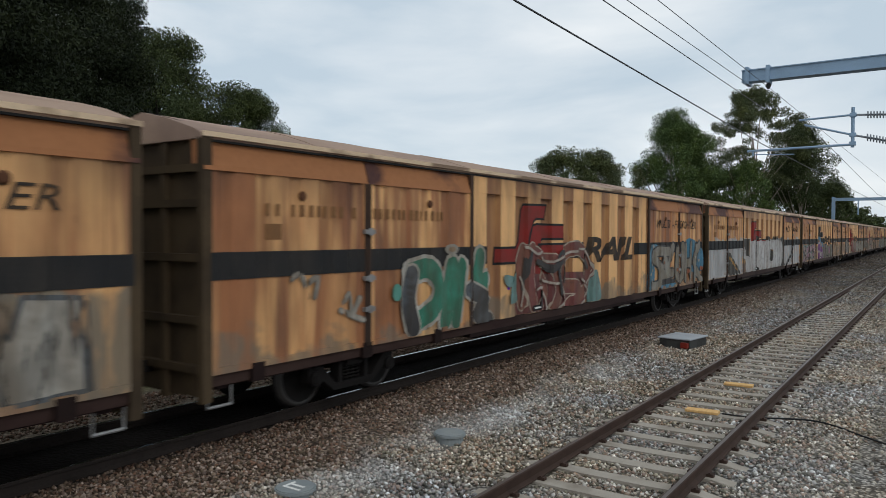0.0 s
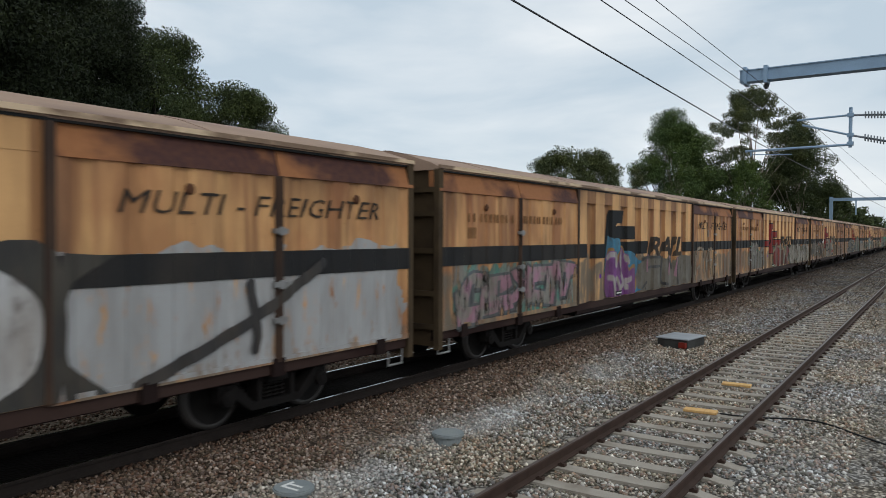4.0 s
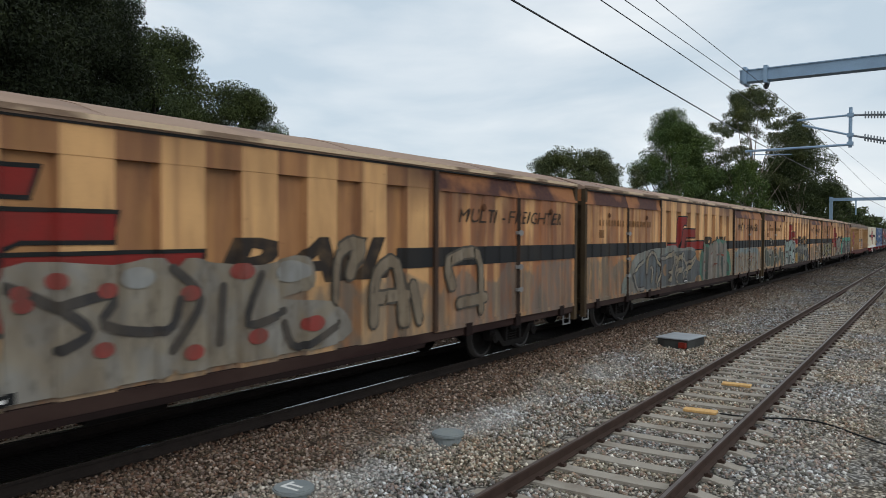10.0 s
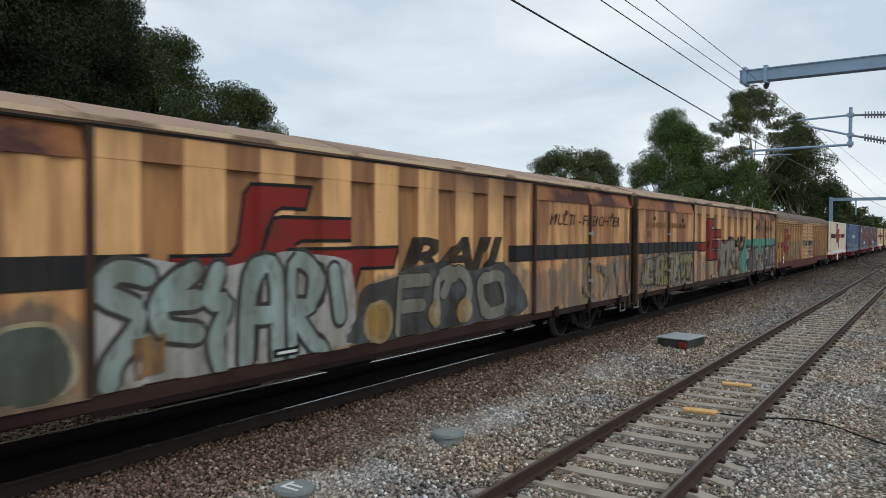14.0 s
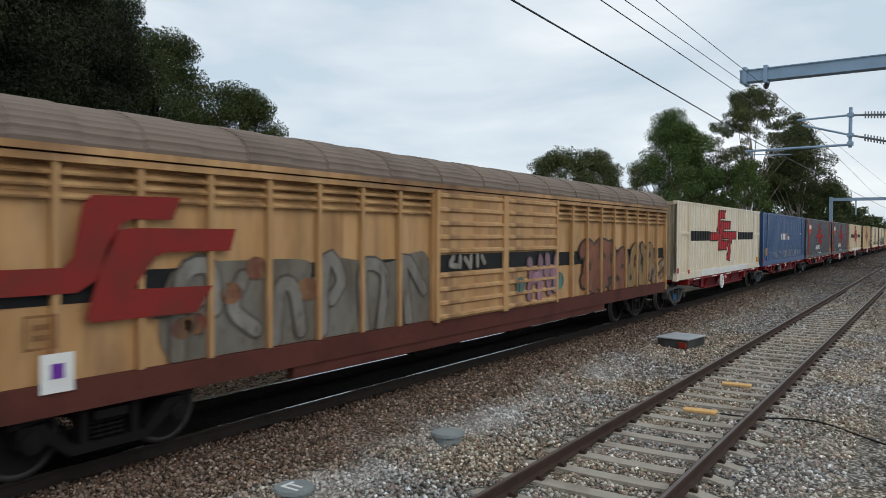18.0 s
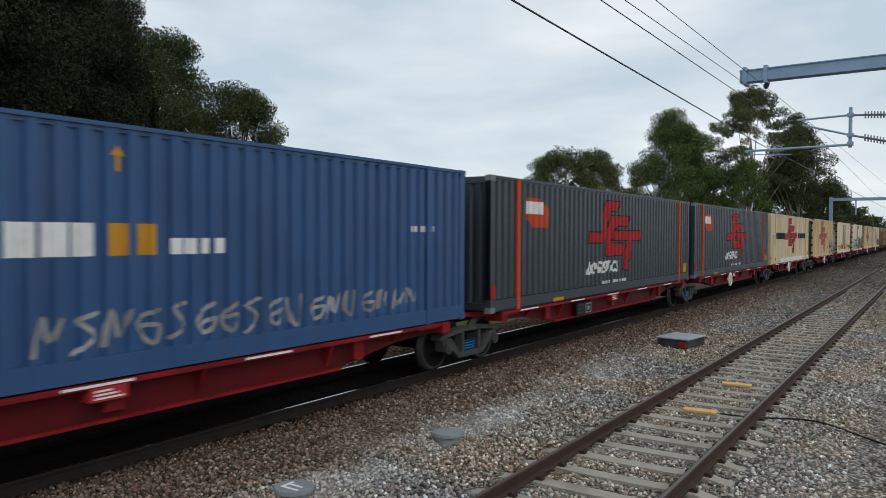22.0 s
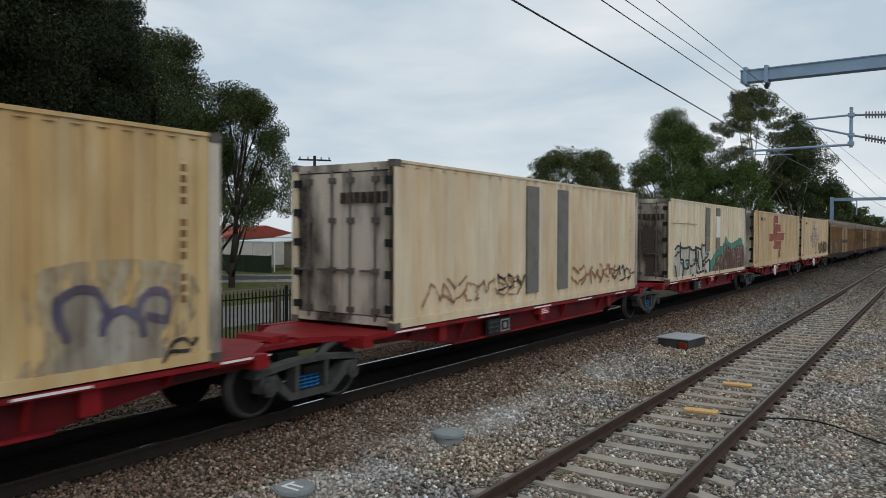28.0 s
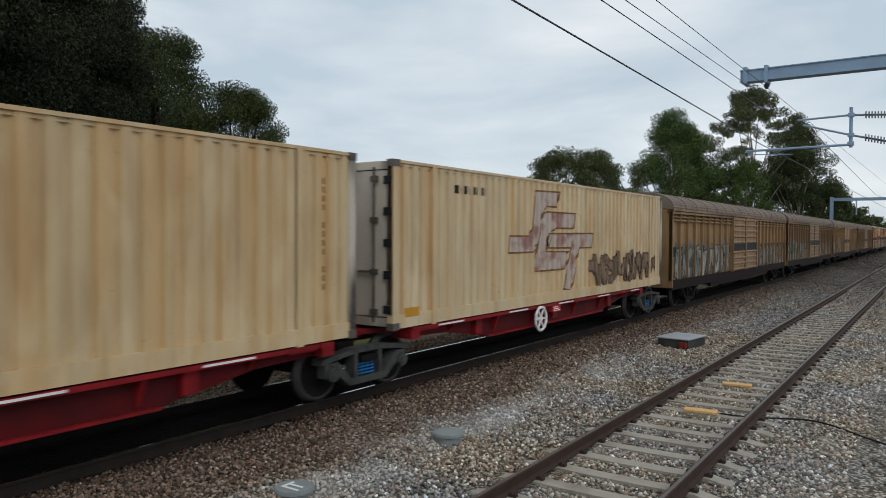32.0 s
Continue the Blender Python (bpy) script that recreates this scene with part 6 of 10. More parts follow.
def charcoal(along):
    c = build_container(along, 14.63, 2.9, CHAR, F48, "charcoal corrugated container with red logo and orange posts", "plain", 0.0, None, CHAR, M["dull_grey"], 0.28)
    for x in (1.22, 13.41):
        part("side_post", boxes((x - 0.075, x + 0.075, -1.25, -1.20, 0.0, 2.896)), M["orange"], c, "orange painted post")
    bm = bmesh.new()
    flat_poly(bm, [(1.62, 2.5), (2.3, 2.5), (2.76, 2.28), (2.76, 1.82), (1.92, 1.82), (1.62, 2.08)])
    decal("badge", bm, F48, M["orange"], c, 0.006, "orange badge")
    for q in unread(1.66, 2.13, 0.29, 3, 0.08, 0.92, 2):
        decal("unreadable_lettering", bars_bm([q]), F48, M["white"], c, 0.009)
    decal("logo", logo_bm(5.19, 0.59, 4.22, 2.05), F48, M["redlogo"], c, 0.006, "red logo shape")
    decal("logo_edge", outline_bm(5.19, 0.59, 4.22, 2.05, 0.035), F48, M["lettering"], c, 0.009)
    for me in letter_meshes(text_bm("LOGISTICS", 0.46, 5.10, 0.60, 0.3, 1.02, 0.014), face(F48), 0.010, M["white"]):
        part("letter", me, None, c)
    parity_marks(c, F48, 6.2, 0.28, 0.09, 22, M["white"])
    for x in (13.8, 14.12):
        for k in range(9):
            decal("unreadable_lettering", bars_bm([(x, x + 0.09, 2.3 - k * 0.13, 2.38 - k * 0.13)]), F48, M["dull_grey"], c)
    part("label_plate", boxes((13.95, 14.3, -1.243, -1.21, 0.30, 0.62)), M["amber"], c)
    part("label_plate", boxes((3.0, 3.6, -1.243, -1.23, 0.03, 0.12)), M["amber"], c)
    part("bottom_groove", boxes((0.2, 14.43, -1.243, -1.236, 0.268, 0.286)), M["black"], c)
    part("bottom_groove", boxes((0.2, 14.43, -1.243, -1.236, 0.03, 0.045)), M["black"], c)
    part("marker", boxes((0.02, 0.18, -1.25, -1.236, 0.3, 0.6)), M["redlogo"], c)
    return c


charcoal(253.25)
charcoal(268.65)
banded(284.1, CREAM, "cream corrugated container with black band and red logo", M["cream_end"])


def plain_cream(along, L, fold, paint, label, logo, end="doors"):
    c = build_container(along, L, 2.94, paint, fold, label, end, 1.22 if L > 13 else 0, None, M["reefer_end"], M["door_gear"], 0.26 if L > 13 else 0.16)
    if logo:
        x, z, w, h, m = logo
        decal("logo", logo_bm(x, z, w, h), fold, m, c, 0.006, "faded red logo shape")
        decal("logo_edge", outline_bm(x, z, w, h, 0.04), fold, M["webtext"], c, 0.009)
    return c


M["palelogo"] = weathered("worn_pale_logo_paint", (0.52, 0.44, 0.38), (0.30, 0.12, 0.10), 0.8, 0.6, 0, 1.6, 0.05, (1, 1, 1), (0.5, 0.6))
F40C = box_fold(12.19, 0.29, 0.05, 0.17)
c = plain_cream(301.2, 12.19, F40C, CREAM3, "yellowed cream container with faded red logo and grey graffiti", (3.35, 0.38, 4.5, 2.45, M["fadedlogo"]))
grey_lobes = c
part("marker", boxes((8.5, 8.62, -1.245, -1.21, 0.62, 0.74)), M["redlogo"], c)
r1 = plain_cream(317.05, 12.19, F40, REEF1, "cream refrigerated container with scribbled graffiti and grey patches", None)
for x in (4.86, 6.48):
    part("patch_panel", boxes((x, x + 0.58, -1.247, -1.21, 0.32, 2.76)), M["grey_strip"], r1, "bare grey repair strip")
r2 = plain_cream(332.4, 12.19, F40, REEF2, "cream refrigerated container with white and green graffiti", None)
for x0, x1, z0, z1, m in ((4.89, 5.50, 1.58, 2.77, "grey_strip"), (4.89, 5.50, 1.0, 1.57, "brown_strip"), (6.53, 7.15, 2.46, 2.80, "grey_strip"),
                          (6.53, 7.15, 1.57, 2.45, "white"), (6.53, 7.15, 1.04, 1.56, "brown_strip")):
    part("patch_panel", boxes((x0, x1, -1.247, -1.21, z0, z1)), M[m], r2, "white repair panel" if m == "white" else "bare grey repair strip")
part("seam", boxes((0.3, 3.62, -1.240, -1.21, 2.075, 2.085)), M["webtext"], r2)
c = plain_cream(346.5, 14.63, F48, CREAM2, "yellowed cream container with faded red logo", (4.19, 0.37, 4.7, 2.4, M["fadedlogo"]))
c2 = plain_cream(362.1, 14.63, F48, CREAM4, "yellowed cream container with pale logo and brown graffiti", (4.06, 0.25, 4.7, 2.45, M["palelogo"]))
for q, seed in ((c, 1), (c2, 2)):
    parity_marks(q, F48, 2.0, 2.45, 0.16, 8, M["lettering"])
    part("label_plate", boxes((0.35, 0.75, -1.245, -1.21, 0.2, 0.36)), M["amber"], q)
for q in (r1, r2):
    for k in range(7):
        part("unreadable_lettering", boxes((-0.004, 0.044, -1.05 + k * 0.16, -0.95 + k * 0.16, 2.20, 2.40)), M["lettering"], q)



sprayed(r1, face(F40), 0.9, 4.6, 0.28, 0.8, 6, 0.02, ((0.66, 0.36, 0.22), (0.70, 0.44, 0.28)), (0.66, 0.38, 0.23), 57, rim=0.012)
sprayed(r1, face(F40), 3.6, 4.8, 0.4, 0.8, 3, 0.02, (INK, INK), INK, 61, rim=0.014)
sprayed(r1, face(F40), 7.3, 10.2, 0.3, 0.9, 5, 0.03, ((0.66, 0.34, 0.18), (0.70, 0.40, 0.22)), (0.66, 0.36, 0.19), 62, rim=0.014)
sprayed(r1, face(F40), 10.0, 11.8, 0.3, 0.75, 4, 0.02, (INK, INK), INK, 63, rim=0.014)





sprayed(c2, face(F48), 8.6, 13.8, 0.3, 1.05, 6, 0.2, ((0.36, 0.24, 0.16), (0.3, 0.2, 0.13)), (0.13, 0.07, 0.05), 60, rim=0.05)


for q, fold, x in ((r1, F40, 11.55), (r2, F40, 11.55), (c, F48, 13.9), (c2, F48, 13.9), (grey_lobes, F40C, 11.6)):
    for k in range(13):
        if k not in (4, 9):
            decal("unreadable_lettering", bars_bm([(x, x + 0.085, 2.42 - k * 0.135, 2.51 - k * 0.135)]), fold, M["webtext"], q)


# ---- sprayed lettering on the train ----
def traced(parent, fold, lines, width, fill, line, rim, lift, keep, label=""):
    """Sprayed lettering, stroke by stroke: an outline and a fill over it."""
    low = {"louvred_van": 1.07, "box_van": 0.87}.get(parent.name.split(".")[0], 0.03)
    for k, pts in enumerate(lines):
        g = parent
        if rim:
            g = part("graffiti", wrap(stroke_of(pts, width + 2 * rim, low), fold, lift + k * 0.0004), spray(line, tuple(q * 1.25 for q in line), keep), parent, label)
        part("graffiti_fill" if rim else "graffiti", wrap(stroke_of(pts, width, low), fold, lift + 0.009 + k * 0.0004), spray(*fill, keep), g)


# green and maroon van
traced(VAN_OBS[1], VAN_FOLD, ([(4.35, 1.99), (4.92, 2.04), (5.23, 1.69), (5.03, 1.29), (4.43, 1.1)],
        [(5.66, 2.07), (5.41, 1.02)],
        [(5.99, 2.04), (5.79, 1.03)],
        [(6.69, 2.22), (6.61, 1.73), (6.99, 1.73)],),
       0.36, (GREEN, (0.03, 0.30, 0.2)), WHITE, 0.07, 0.03, 0.25, "green lettering with a white outline")
traced(VAN_OBS[1], VAN_FOLD, ([(4.35, 1.95), (4.25, 1.52), (4.4, 1.02)],
        [(6.29, 1.57), (7.03, 1.27), (6.51, 1.09), (7.18, 0.875)],),
       0.34, (SLATE, INK), WHITE, 0.05, 0.05, 0.25)
patch(VAN_OBS[1], VAN_FOLD, oval(5.63, 2.38, 0.21, 0.10), spray(WHITE, STONE, 0.2), 0.045)
patch(VAN_OBS[1], VAN_FOLD, oval(5.63, 2.38, 0.10, 0.05), spray((0.5, 0.28, 0.12), SAND, 0.2), 0.05)
patch(VAN_OBS[1], VAN_FOLD, oval(3.93, 1.67, 0.13, 0.15), spray(TEAL, GREEN, 0.2), 0.045)
traced(VAN_OBS[1], VAN_FOLD, ([(1.51, 2.01), (1.7, 2.06), (1.83, 1.74)],
        [(1.8, 1.93), (2.03, 2.01), (1.96, 1.73)],
        [(2.6, 1.61), (2.75, 1.73), (2.83, 1.38), (2.99, 1.64)],
        [(2.52, 1.48), (3.08, 1.28)],),
       0.06, (WHITE, STONE), STONE, 0.02, 0.03, 0.46)
patch(VAN_OBS[1], VAN_FOLD, rounded([(8.49, 1.72), (9.19, 1.76), (10.22, 1.72), (12.19, 1.65), (12.32, 1.02), (11.7, 0.875), (9.85, 0.875), (8.45, 0.875)]), spray(MAROON, (0.14, 0.03, 0.035), 0.25), 0.022, "graffiti")
traced(VAN_OBS[1], VAN_FOLD, ([(8.68, 2.29), (8.49, 1.85), (8.63, 1.13)],
        [(9, 2.31), (8.9, 1.69), (9.07, 1.06)],
        [(9.19, 2.21), (9.59, 2.05), (10.22, 2.02)],
        [(9.55, 1.63), (9.76, 1.32), (9.47, 0.93)],
        [(10.17, 1.87), (10.41, 1.32), (10.17, 0.9)],
        [(10.81, 2.18), (11.52, 2.32), (12.26, 1.91), (12.19, 1.39)],
        [(10.79, 2.14), (10.7, 1.44), (11.52, 1.32), (11.46, 0.95)],
        [(12.19, 1.39), (11.7, 1.09), (11.07, 0.875)],),
       0.34, ((0.26, 0.085, 0.05), MAROON), (0.50, 0.44, 0.36), 0.035, 0.03, 0.25, "maroon rounded lettering with pale outline")
traced(VAN_OBS[1], VAN_FOLD, ([(8.74, 2.09), (8.63, 1.45)],
        [(10.22, 1.94), (10.5, 2.23), (10.81, 2.14)],
        [(9.59, 1.94), (10.03, 1.8), (10.55, 2)],),
       0.12, (INK, INK), INK, 0, 0.052, 0.25)
traced(VAN_OBS[1], VAN_FOLD, ([(8.74, 2.39), (9.19, 2.22), (9.43, 2.27)],
        [(9.43, 2.13), (10.03, 2.01), (11.02, 2.21), (11.46, 2.24)],
        [(11.52, 2.3), (12.13, 2.22), (12.52, 1.72), (12.19, 1.39)],
        [(9.19, 1.39), (9.43, 1.43), (9.76, 1.17), (9.85, 0.875)],
        [(10.41, 1.55), (10.7, 1.05), (10.31, 0.88)],
        [(9.43, 1.62), (10.21, 1.48), (10.5, 1.54)],
        [(11.7, 1.52), (12.26, 1.2), (11.7, 0.875)],
        [(8.49, 1.72), (8.67, 1.45), (8.56, 1.07)],),
       0.06, ((0.60, 0.55, 0.48), WHITE), (0.2, 0.05, 0.05), 0.02, 0.056, 0.2)
traced(VAN_OBS[1], VAN_FOLD, ([(8.9, 2.22), (8.72, 1.7)],
        [(10.31, 1.9), (10.52, 1.23)],
        [(9.19, 2.04), (10.03, 1.88), (10.31, 1.97)],
        [(11.94, 2.11), (12.22, 1.81)],
        [(10.81, 2.06), (10.65, 1.53)],
        [(9.51, 1.35), (9.42, 1.01)],),
       0.13, (INK, INK), INK, 0, 0.06, 0.2)
patch(VAN_OBS[1], VAN_FOLD, rounded([(8.13, 1.76), (8.46, 1.85), (8.46, 1.22), (8, 1.16)]), spray((0.16, 0.36, 0.36), (0.22, 0.42, 0.42), 0.25), 0.034, "graffiti")
patch(VAN_OBS[1], VAN_FOLD, rounded([(7.71, 1.79), (8.13, 1.73), (8, 1.52), (7.74, 1.61)]), spray((0.16, 0.36, 0.36), (0.22, 0.42, 0.42), 0.25), 0.034, "graffiti")
patch(VAN_OBS[1], VAN_FOLD, rounded([(12.46, 1.54), (12.8, 1.7), (13.09, 0.93), (12.33, 0.875)]), spray((0.16, 0.36, 0.36), (0.22, 0.42, 0.42), 0.25), 0.034, "graffiti")
patch(VAN_OBS[1], VAN_FOLD, rounded([(10.31, 1.67), (10.6, 1.65), (10.5, 1.39)]), spray((0.16, 0.36, 0.36), (0.22, 0.42, 0.42), 0.25), 0.034, "graffiti")
patch(VAN_OBS[1], VAN_FOLD, rounded([(17.01, 1.92), (17.22, 2.29), (17.59, 2.36), (18.02, 2.27), (17.62, 2.08), (17.49, 1.82), (17.58, 1.41), (17.39, 0.875), (16.91, 0.875)]), spray(CYAN, (0.08, 0.30, 0.48), 0.25), 0.02, "graffiti")
patch(VAN_OBS[1], VAN_FOLD, rounded([(18.09, 0.98), (19.77, 1.01), (19.77, 0.875), (18.09, 0.875)]), spray(CYAN, (0.08, 0.30, 0.48), 0.25), 0.02, "graffiti")
patch(VAN_OBS[1], VAN_FOLD, rounded([(21.11, 2.43), (21.89, 2.52), (23.29, 2.09), (23.29, 1.31), (22.05, 1.27), (21.04, 1.72)]), spray(CYAN, (0.08, 0.30, 0.48), 0.25), 0.02, "graffiti")
patch(VAN_OBS[1], VAN_FOLD, [(18.09, 1.14), (19.82, 1.16), (19.82, 1), (18.09, 0.98)], spray(INK, INK, 0.25), 0.022, "graffiti")
traced(VAN_OBS[1], VAN_FOLD, ([(19.09, 2.1), (17.78, 2.12), (17.46, 1.89), (18.1, 1.63), (18.08, 1.07), (17.39, 0.98)],
        [(18.26, 1.4), (18.64, 1.88), (18.85, 1.49), (19.47, 2.26)],
        [(18.26, 1.33), (19.45, 1.36)],
        [(20.05, 2.12), (19.97, 1.25), (20.65, 1.22), (20.68, 2.27)],
        [(21.07, 2.25), (21.02, 1.1)],
        [(21.71, 2.33), (21.66, 1.21)],
        [(21.07, 1.63), (21.71, 1.66)],
        [(22.39, 2.2), (22.23, 1.01)],
        [(22.76, 2.31), (22.07, 1.65), (23.12, 0.92)],),
       0.3, ((0.29, 0.265, 0.21), STONE), INK, 0.05, 0.03, 0.22, "grey lettering outlined in black on a blue ground")
patch(VAN_OBS[1], VAN_FOLD, oval(17.22, 1.71, 0.06, 0.06), spray(WHITE, WHITE, 0.2), 0.06)
patch(VAN_OBS[1], VAN_FOLD, oval(17.31, 1.51, 0.06, 0.05), spray(WHITE, WHITE, 0.2), 0.06)
patch(VAN_OBS[1], VAN_FOLD, oval(17.11, 1.40, 0.07, 0.06), spray(WHITE, WHITE, 0.2), 0.06)
patch(VAN_OBS[1], VAN_FOLD, oval(17.40, 2.29, 0.07, 0.06), spray(WHITE, WHITE, 0.2), 0.06)
patch(VAN_OBS[1], VAN_FOLD, oval(17.29, 1.18, 0.06, 0.06), spray(WHITE, WHITE, 0.2), 0.06)
patch(VAN_OBS[1], VAN_FOLD, oval(22.20, 1.84, 0.09, 0.06), spray(WHITE, WHITE, 0.2), 0.06)
patch(VAN_OBS[1], VAN_FOLD, oval(22.65, 1.71, 0.10, 0.06), spray(WHITE, WHITE, 0.2), 0.06)
patch(VAN_OBS[1], VAN_FOLD, oval(19.09, 1.29, 0.06, 0.05), spray(WHITE, WHITE, 0.2), 0.06)
patch(VAN_OBS[1], VAN_FOLD, oval(18.48, 1.74, 0.13, 0.06), spray((0.42, 0.12, 0.05), (0.36, 0.14, 0.07), 0.2), 0.06)
patch(VAN_OBS[1], VAN_FOLD, oval(20.05, 1.45, 0.16, 0.07), spray((0.42, 0.12, 0.05), (0.36, 0.14, 0.07), 0.2), 0.06)
patch(VAN_OBS[1], VAN_FOLD, oval(21.32, 1.34, 0.19, 0.07), spray((0.42, 0.12, 0.05), (0.36, 0.14, 0.07), 0.2), 0.06)
patch(VAN_OBS[1], VAN_FOLD, oval(23.03, 1.39, 0.24, 0.08), spray((0.42, 0.12, 0.05), (0.36, 0.14, 0.07), 0.2), 0.06)

# silver van
patch(VAN_OBS[2], VAN_FOLD, rounded([(3.56, 1.87), (4.11, 1.68), (4.75, 1.42), (5.63, 1.01), (5.47, 0.875), (3.55, 0.875)]), spray((0.03, 0.03, 0.03), (0.045, 0.045, 0.04), 0.15), 0.036, "graffiti")
patch(VAN_OBS[2], VAN_FOLD, rounded([(3.61, 1.73), (4.17, 1.55), (5.19, 1.05), (5.02, 1.06), (4.11, 1.43), (3.62, 1.6)]), spray((0.45, 0.24, 0.03), (0.4, 0.2, 0.03), 0.15), 0.042, "graffiti")
patch(VAN_OBS[2], VAN_FOLD, [(6.32, 2.5), (7.87, 2.48), (7.85, 1.59), (7.36, 1.71), (6.99, 1.9), (6.7, 2.1), (6.32, 2.2)], spray((0.03, 0.03, 0.03), (0.045, 0.045, 0.04), 0.15), 0.036, "graffiti")
patch(VAN_OBS[2], VAN_FOLD, [(7.67, 2.35), (7.86, 2.48), (7.81, 1.71), (7.71, 1.69)], spray((0.45, 0.24, 0.03), (0.4, 0.2, 0.03), 0.15), 0.042, "graffiti")
patch(VAN_OBS[2], VAN_FOLD, rounded([(6.39, 1.53), (6.91, 1.5), (6.97, 1.12), (7.14, 0.95), (6.32, 0.875), (6.3, 1.25)]), spray((0.20, 0.10, 0.045), (0.12, 0.06, 0.03), 0.15), 0.036, "graffiti")
patch(VAN_OBS[2], VAN_FOLD, [(6.43, 1.51), (6.89, 1.48), (6.89, 1.33), (6.43, 1.33)], spray((0.45, 0.24, 0.03), (0.4, 0.2, 0.03), 0.3), 0.042, "graffiti")
patch(VAN_OBS[2], VAN_FOLD, rounded([(9.36, 2.57), (10.11, 2.57), (9.72, 2.25), (9.55, 1.78), (9.67, 1.34), (10.14, 0.875), (9.35, 0.94)]), spray((0.03, 0.03, 0.03), (0.045, 0.045, 0.04), 0.15), 0.036, "graffiti")
patch(VAN_OBS[2], VAN_FOLD, rounded([(16.16, 2.48), (17.04, 2.47), (17.06, 0.875), (16.28, 0.875), (16.82, 1.22), (16.91, 1.86), (16.63, 2.21)]), spray((0.03, 0.03, 0.03), (0.045, 0.045, 0.04), 0.15), 0.036, "graffiti")
patch(VAN_OBS[2], VAN_FOLD, [(17.1, 2.45), (17.69, 2.41), (17.21, 2.12), (17.07, 1.74), (17.17, 1.25), (17.63, 0.875), (17.12, 0.875)], spray((0.03, 0.03, 0.03), (0.045, 0.045, 0.04), 0.15), 0.036, "graffiti")
patch(VAN_OBS[2], VAN_FOLD, oval(13.53, 1.57, 0.49, 0.34), spray((0.03, 0.03, 0.03), (0.045, 0.045, 0.04), 0.2), 0.036)
patch(VAN_OBS[2], VAN_FOLD, oval(13.73, 1.66, 0.25, 0.22), spray((0.45, 0.24, 0.03), (0.4, 0.2, 0.03), 0.2), 0.04)
patch(VAN_OBS[2], VAN_FOLD, oval(13.65, 1.62, 0.26, 0.23), spray((0.03, 0.03, 0.03), (0.045, 0.045, 0.04), 0.2), 0.044)
traced(VAN_OBS[2], VAN_FOLD, ([(17.99, 0.875), (19.65, 1.48), (21.06, 2.23)],
        [(19.64, 1.98), (19.78, 1.35), (19.73, 1.1)],),
       0.16, (INK, INK), INK, 0, 0.036, 0.15)

# purple van
patch(VAN_OBS[3], VAN_FOLD, rounded([(8.58, 2.51), (8.9, 2.55), (9.38, 2.54), (9.5, 2.18), (10.12, 2.19), (10.74, 2.07), (11.34, 1.82), (11.58, 1.56), (11.34, 0.99), (10.74, 0.875), (8.56, 0.875)]), spray(CYAN, (0.04, 0.30, 0.50), 0.25), 0.02, "graffiti")
patch(VAN_OBS[3], VAN_FOLD, rounded([(8.57, 2.13), (8.9, 2.28), (9.1, 2.05), (9.38, 2.2), (9.72, 2.35), (9.99, 2.11), (10.13, 1.68), (10.58, 1.78), (10.92, 1.48), (10.86, 0.875), (8.56, 0.875)]), spray((0.42, 0.22, 0.06), (0.5, 0.28, 0.08), 0.25), 0.024, "graffiti")
patch(VAN_OBS[3], VAN_FOLD, rounded([(8.57, 2.05), (8.9, 2.16), (9.08, 2), (9.19, 1.85), (9.39, 2.1), (9.7, 2.28), (9.96, 2.02), (10.12, 1.59), (10.56, 1.67), (10.78, 1.38), (10.69, 0.88), (8.56, 0.88)]), spray(PURPLE, (0.28, 0.07, 0.34), 0.12), 0.03, "graffiti")
traced(VAN_OBS[3], VAN_FOLD, ([(9.54, 2.24), (9.38, 1.88), (9.7, 1.45), (10.01, 1.1)],
        [(8.57, 2.01), (8.79, 2.1), (9.02, 2.08)],
        [(9.1, 1.4), (9.31, 1.22), (9.43, 0.95)],
        [(9.66, 1.1), (9.97, 1.28), (10.3, 1.34)],
        [(9.94, 2.02), (10.12, 1.86)],
        [(8.65, 1.44), (8.9, 1.38), (9, 0.97)],
        [(9.04, 2.03), (9.06, 1.79)],),
       0.15, ((0.55, 0.5, 0.55), WHITE), (0.34, 0.16, 0.38), 0.03, 0.036, 0.15, "purple rounded lettering with white highlights")
patch(VAN_OBS[3], VAN_FOLD, rounded([(11.34, 1.91), (11.72, 1.97), (13.02, 1.94), (13.24, 2.06), (13.78, 1.85), (14.22, 1.97), (14.67, 1.66), (15.3, 1.92), (16.55, 1.9), (16.74, 1.83), (16.56, 0.875), (11.34, 0.91)]), spray((0.18, 0.165, 0.13), (0.23, 0.22, 0.19), 0.28), 0.022, "graffiti")
traced(VAN_OBS[3], VAN_FOLD, ([(11.36, 1.88), (11.72, 1.95), (13.08, 1.93)],
        [(12.12, 1.62), (13.02, 1.63)],
        [(13.58, 1.91), (13.42, 1.13), (14.06, 0.97)],
        [(14.05, 1.84), (14.41, 1.49)],
        [(15.14, 1.73), (15.04, 1.34), (15.2, 0.93)],
        [(11.72, 1.16), (11.34, 0.99)],),
       0.09, (INK, SLATE), INK, 0, 0.034, 0.25)
traced(VAN_OBS[3], VAN_FOLD, ([(11.82, 2), (11.78, 1.54)],),
       0.14, (PINK, (0.40, 0.24, 0.26)), PINK, 0, 0.03, 0.38)
traced(VAN_OBS[3], VAN_FOLD, ([(14.12, 1.88), (14.07, 1.33)],),
       0.14, (PINK, (0.40, 0.24, 0.26)), PINK, 0, 0.03, 0.38)
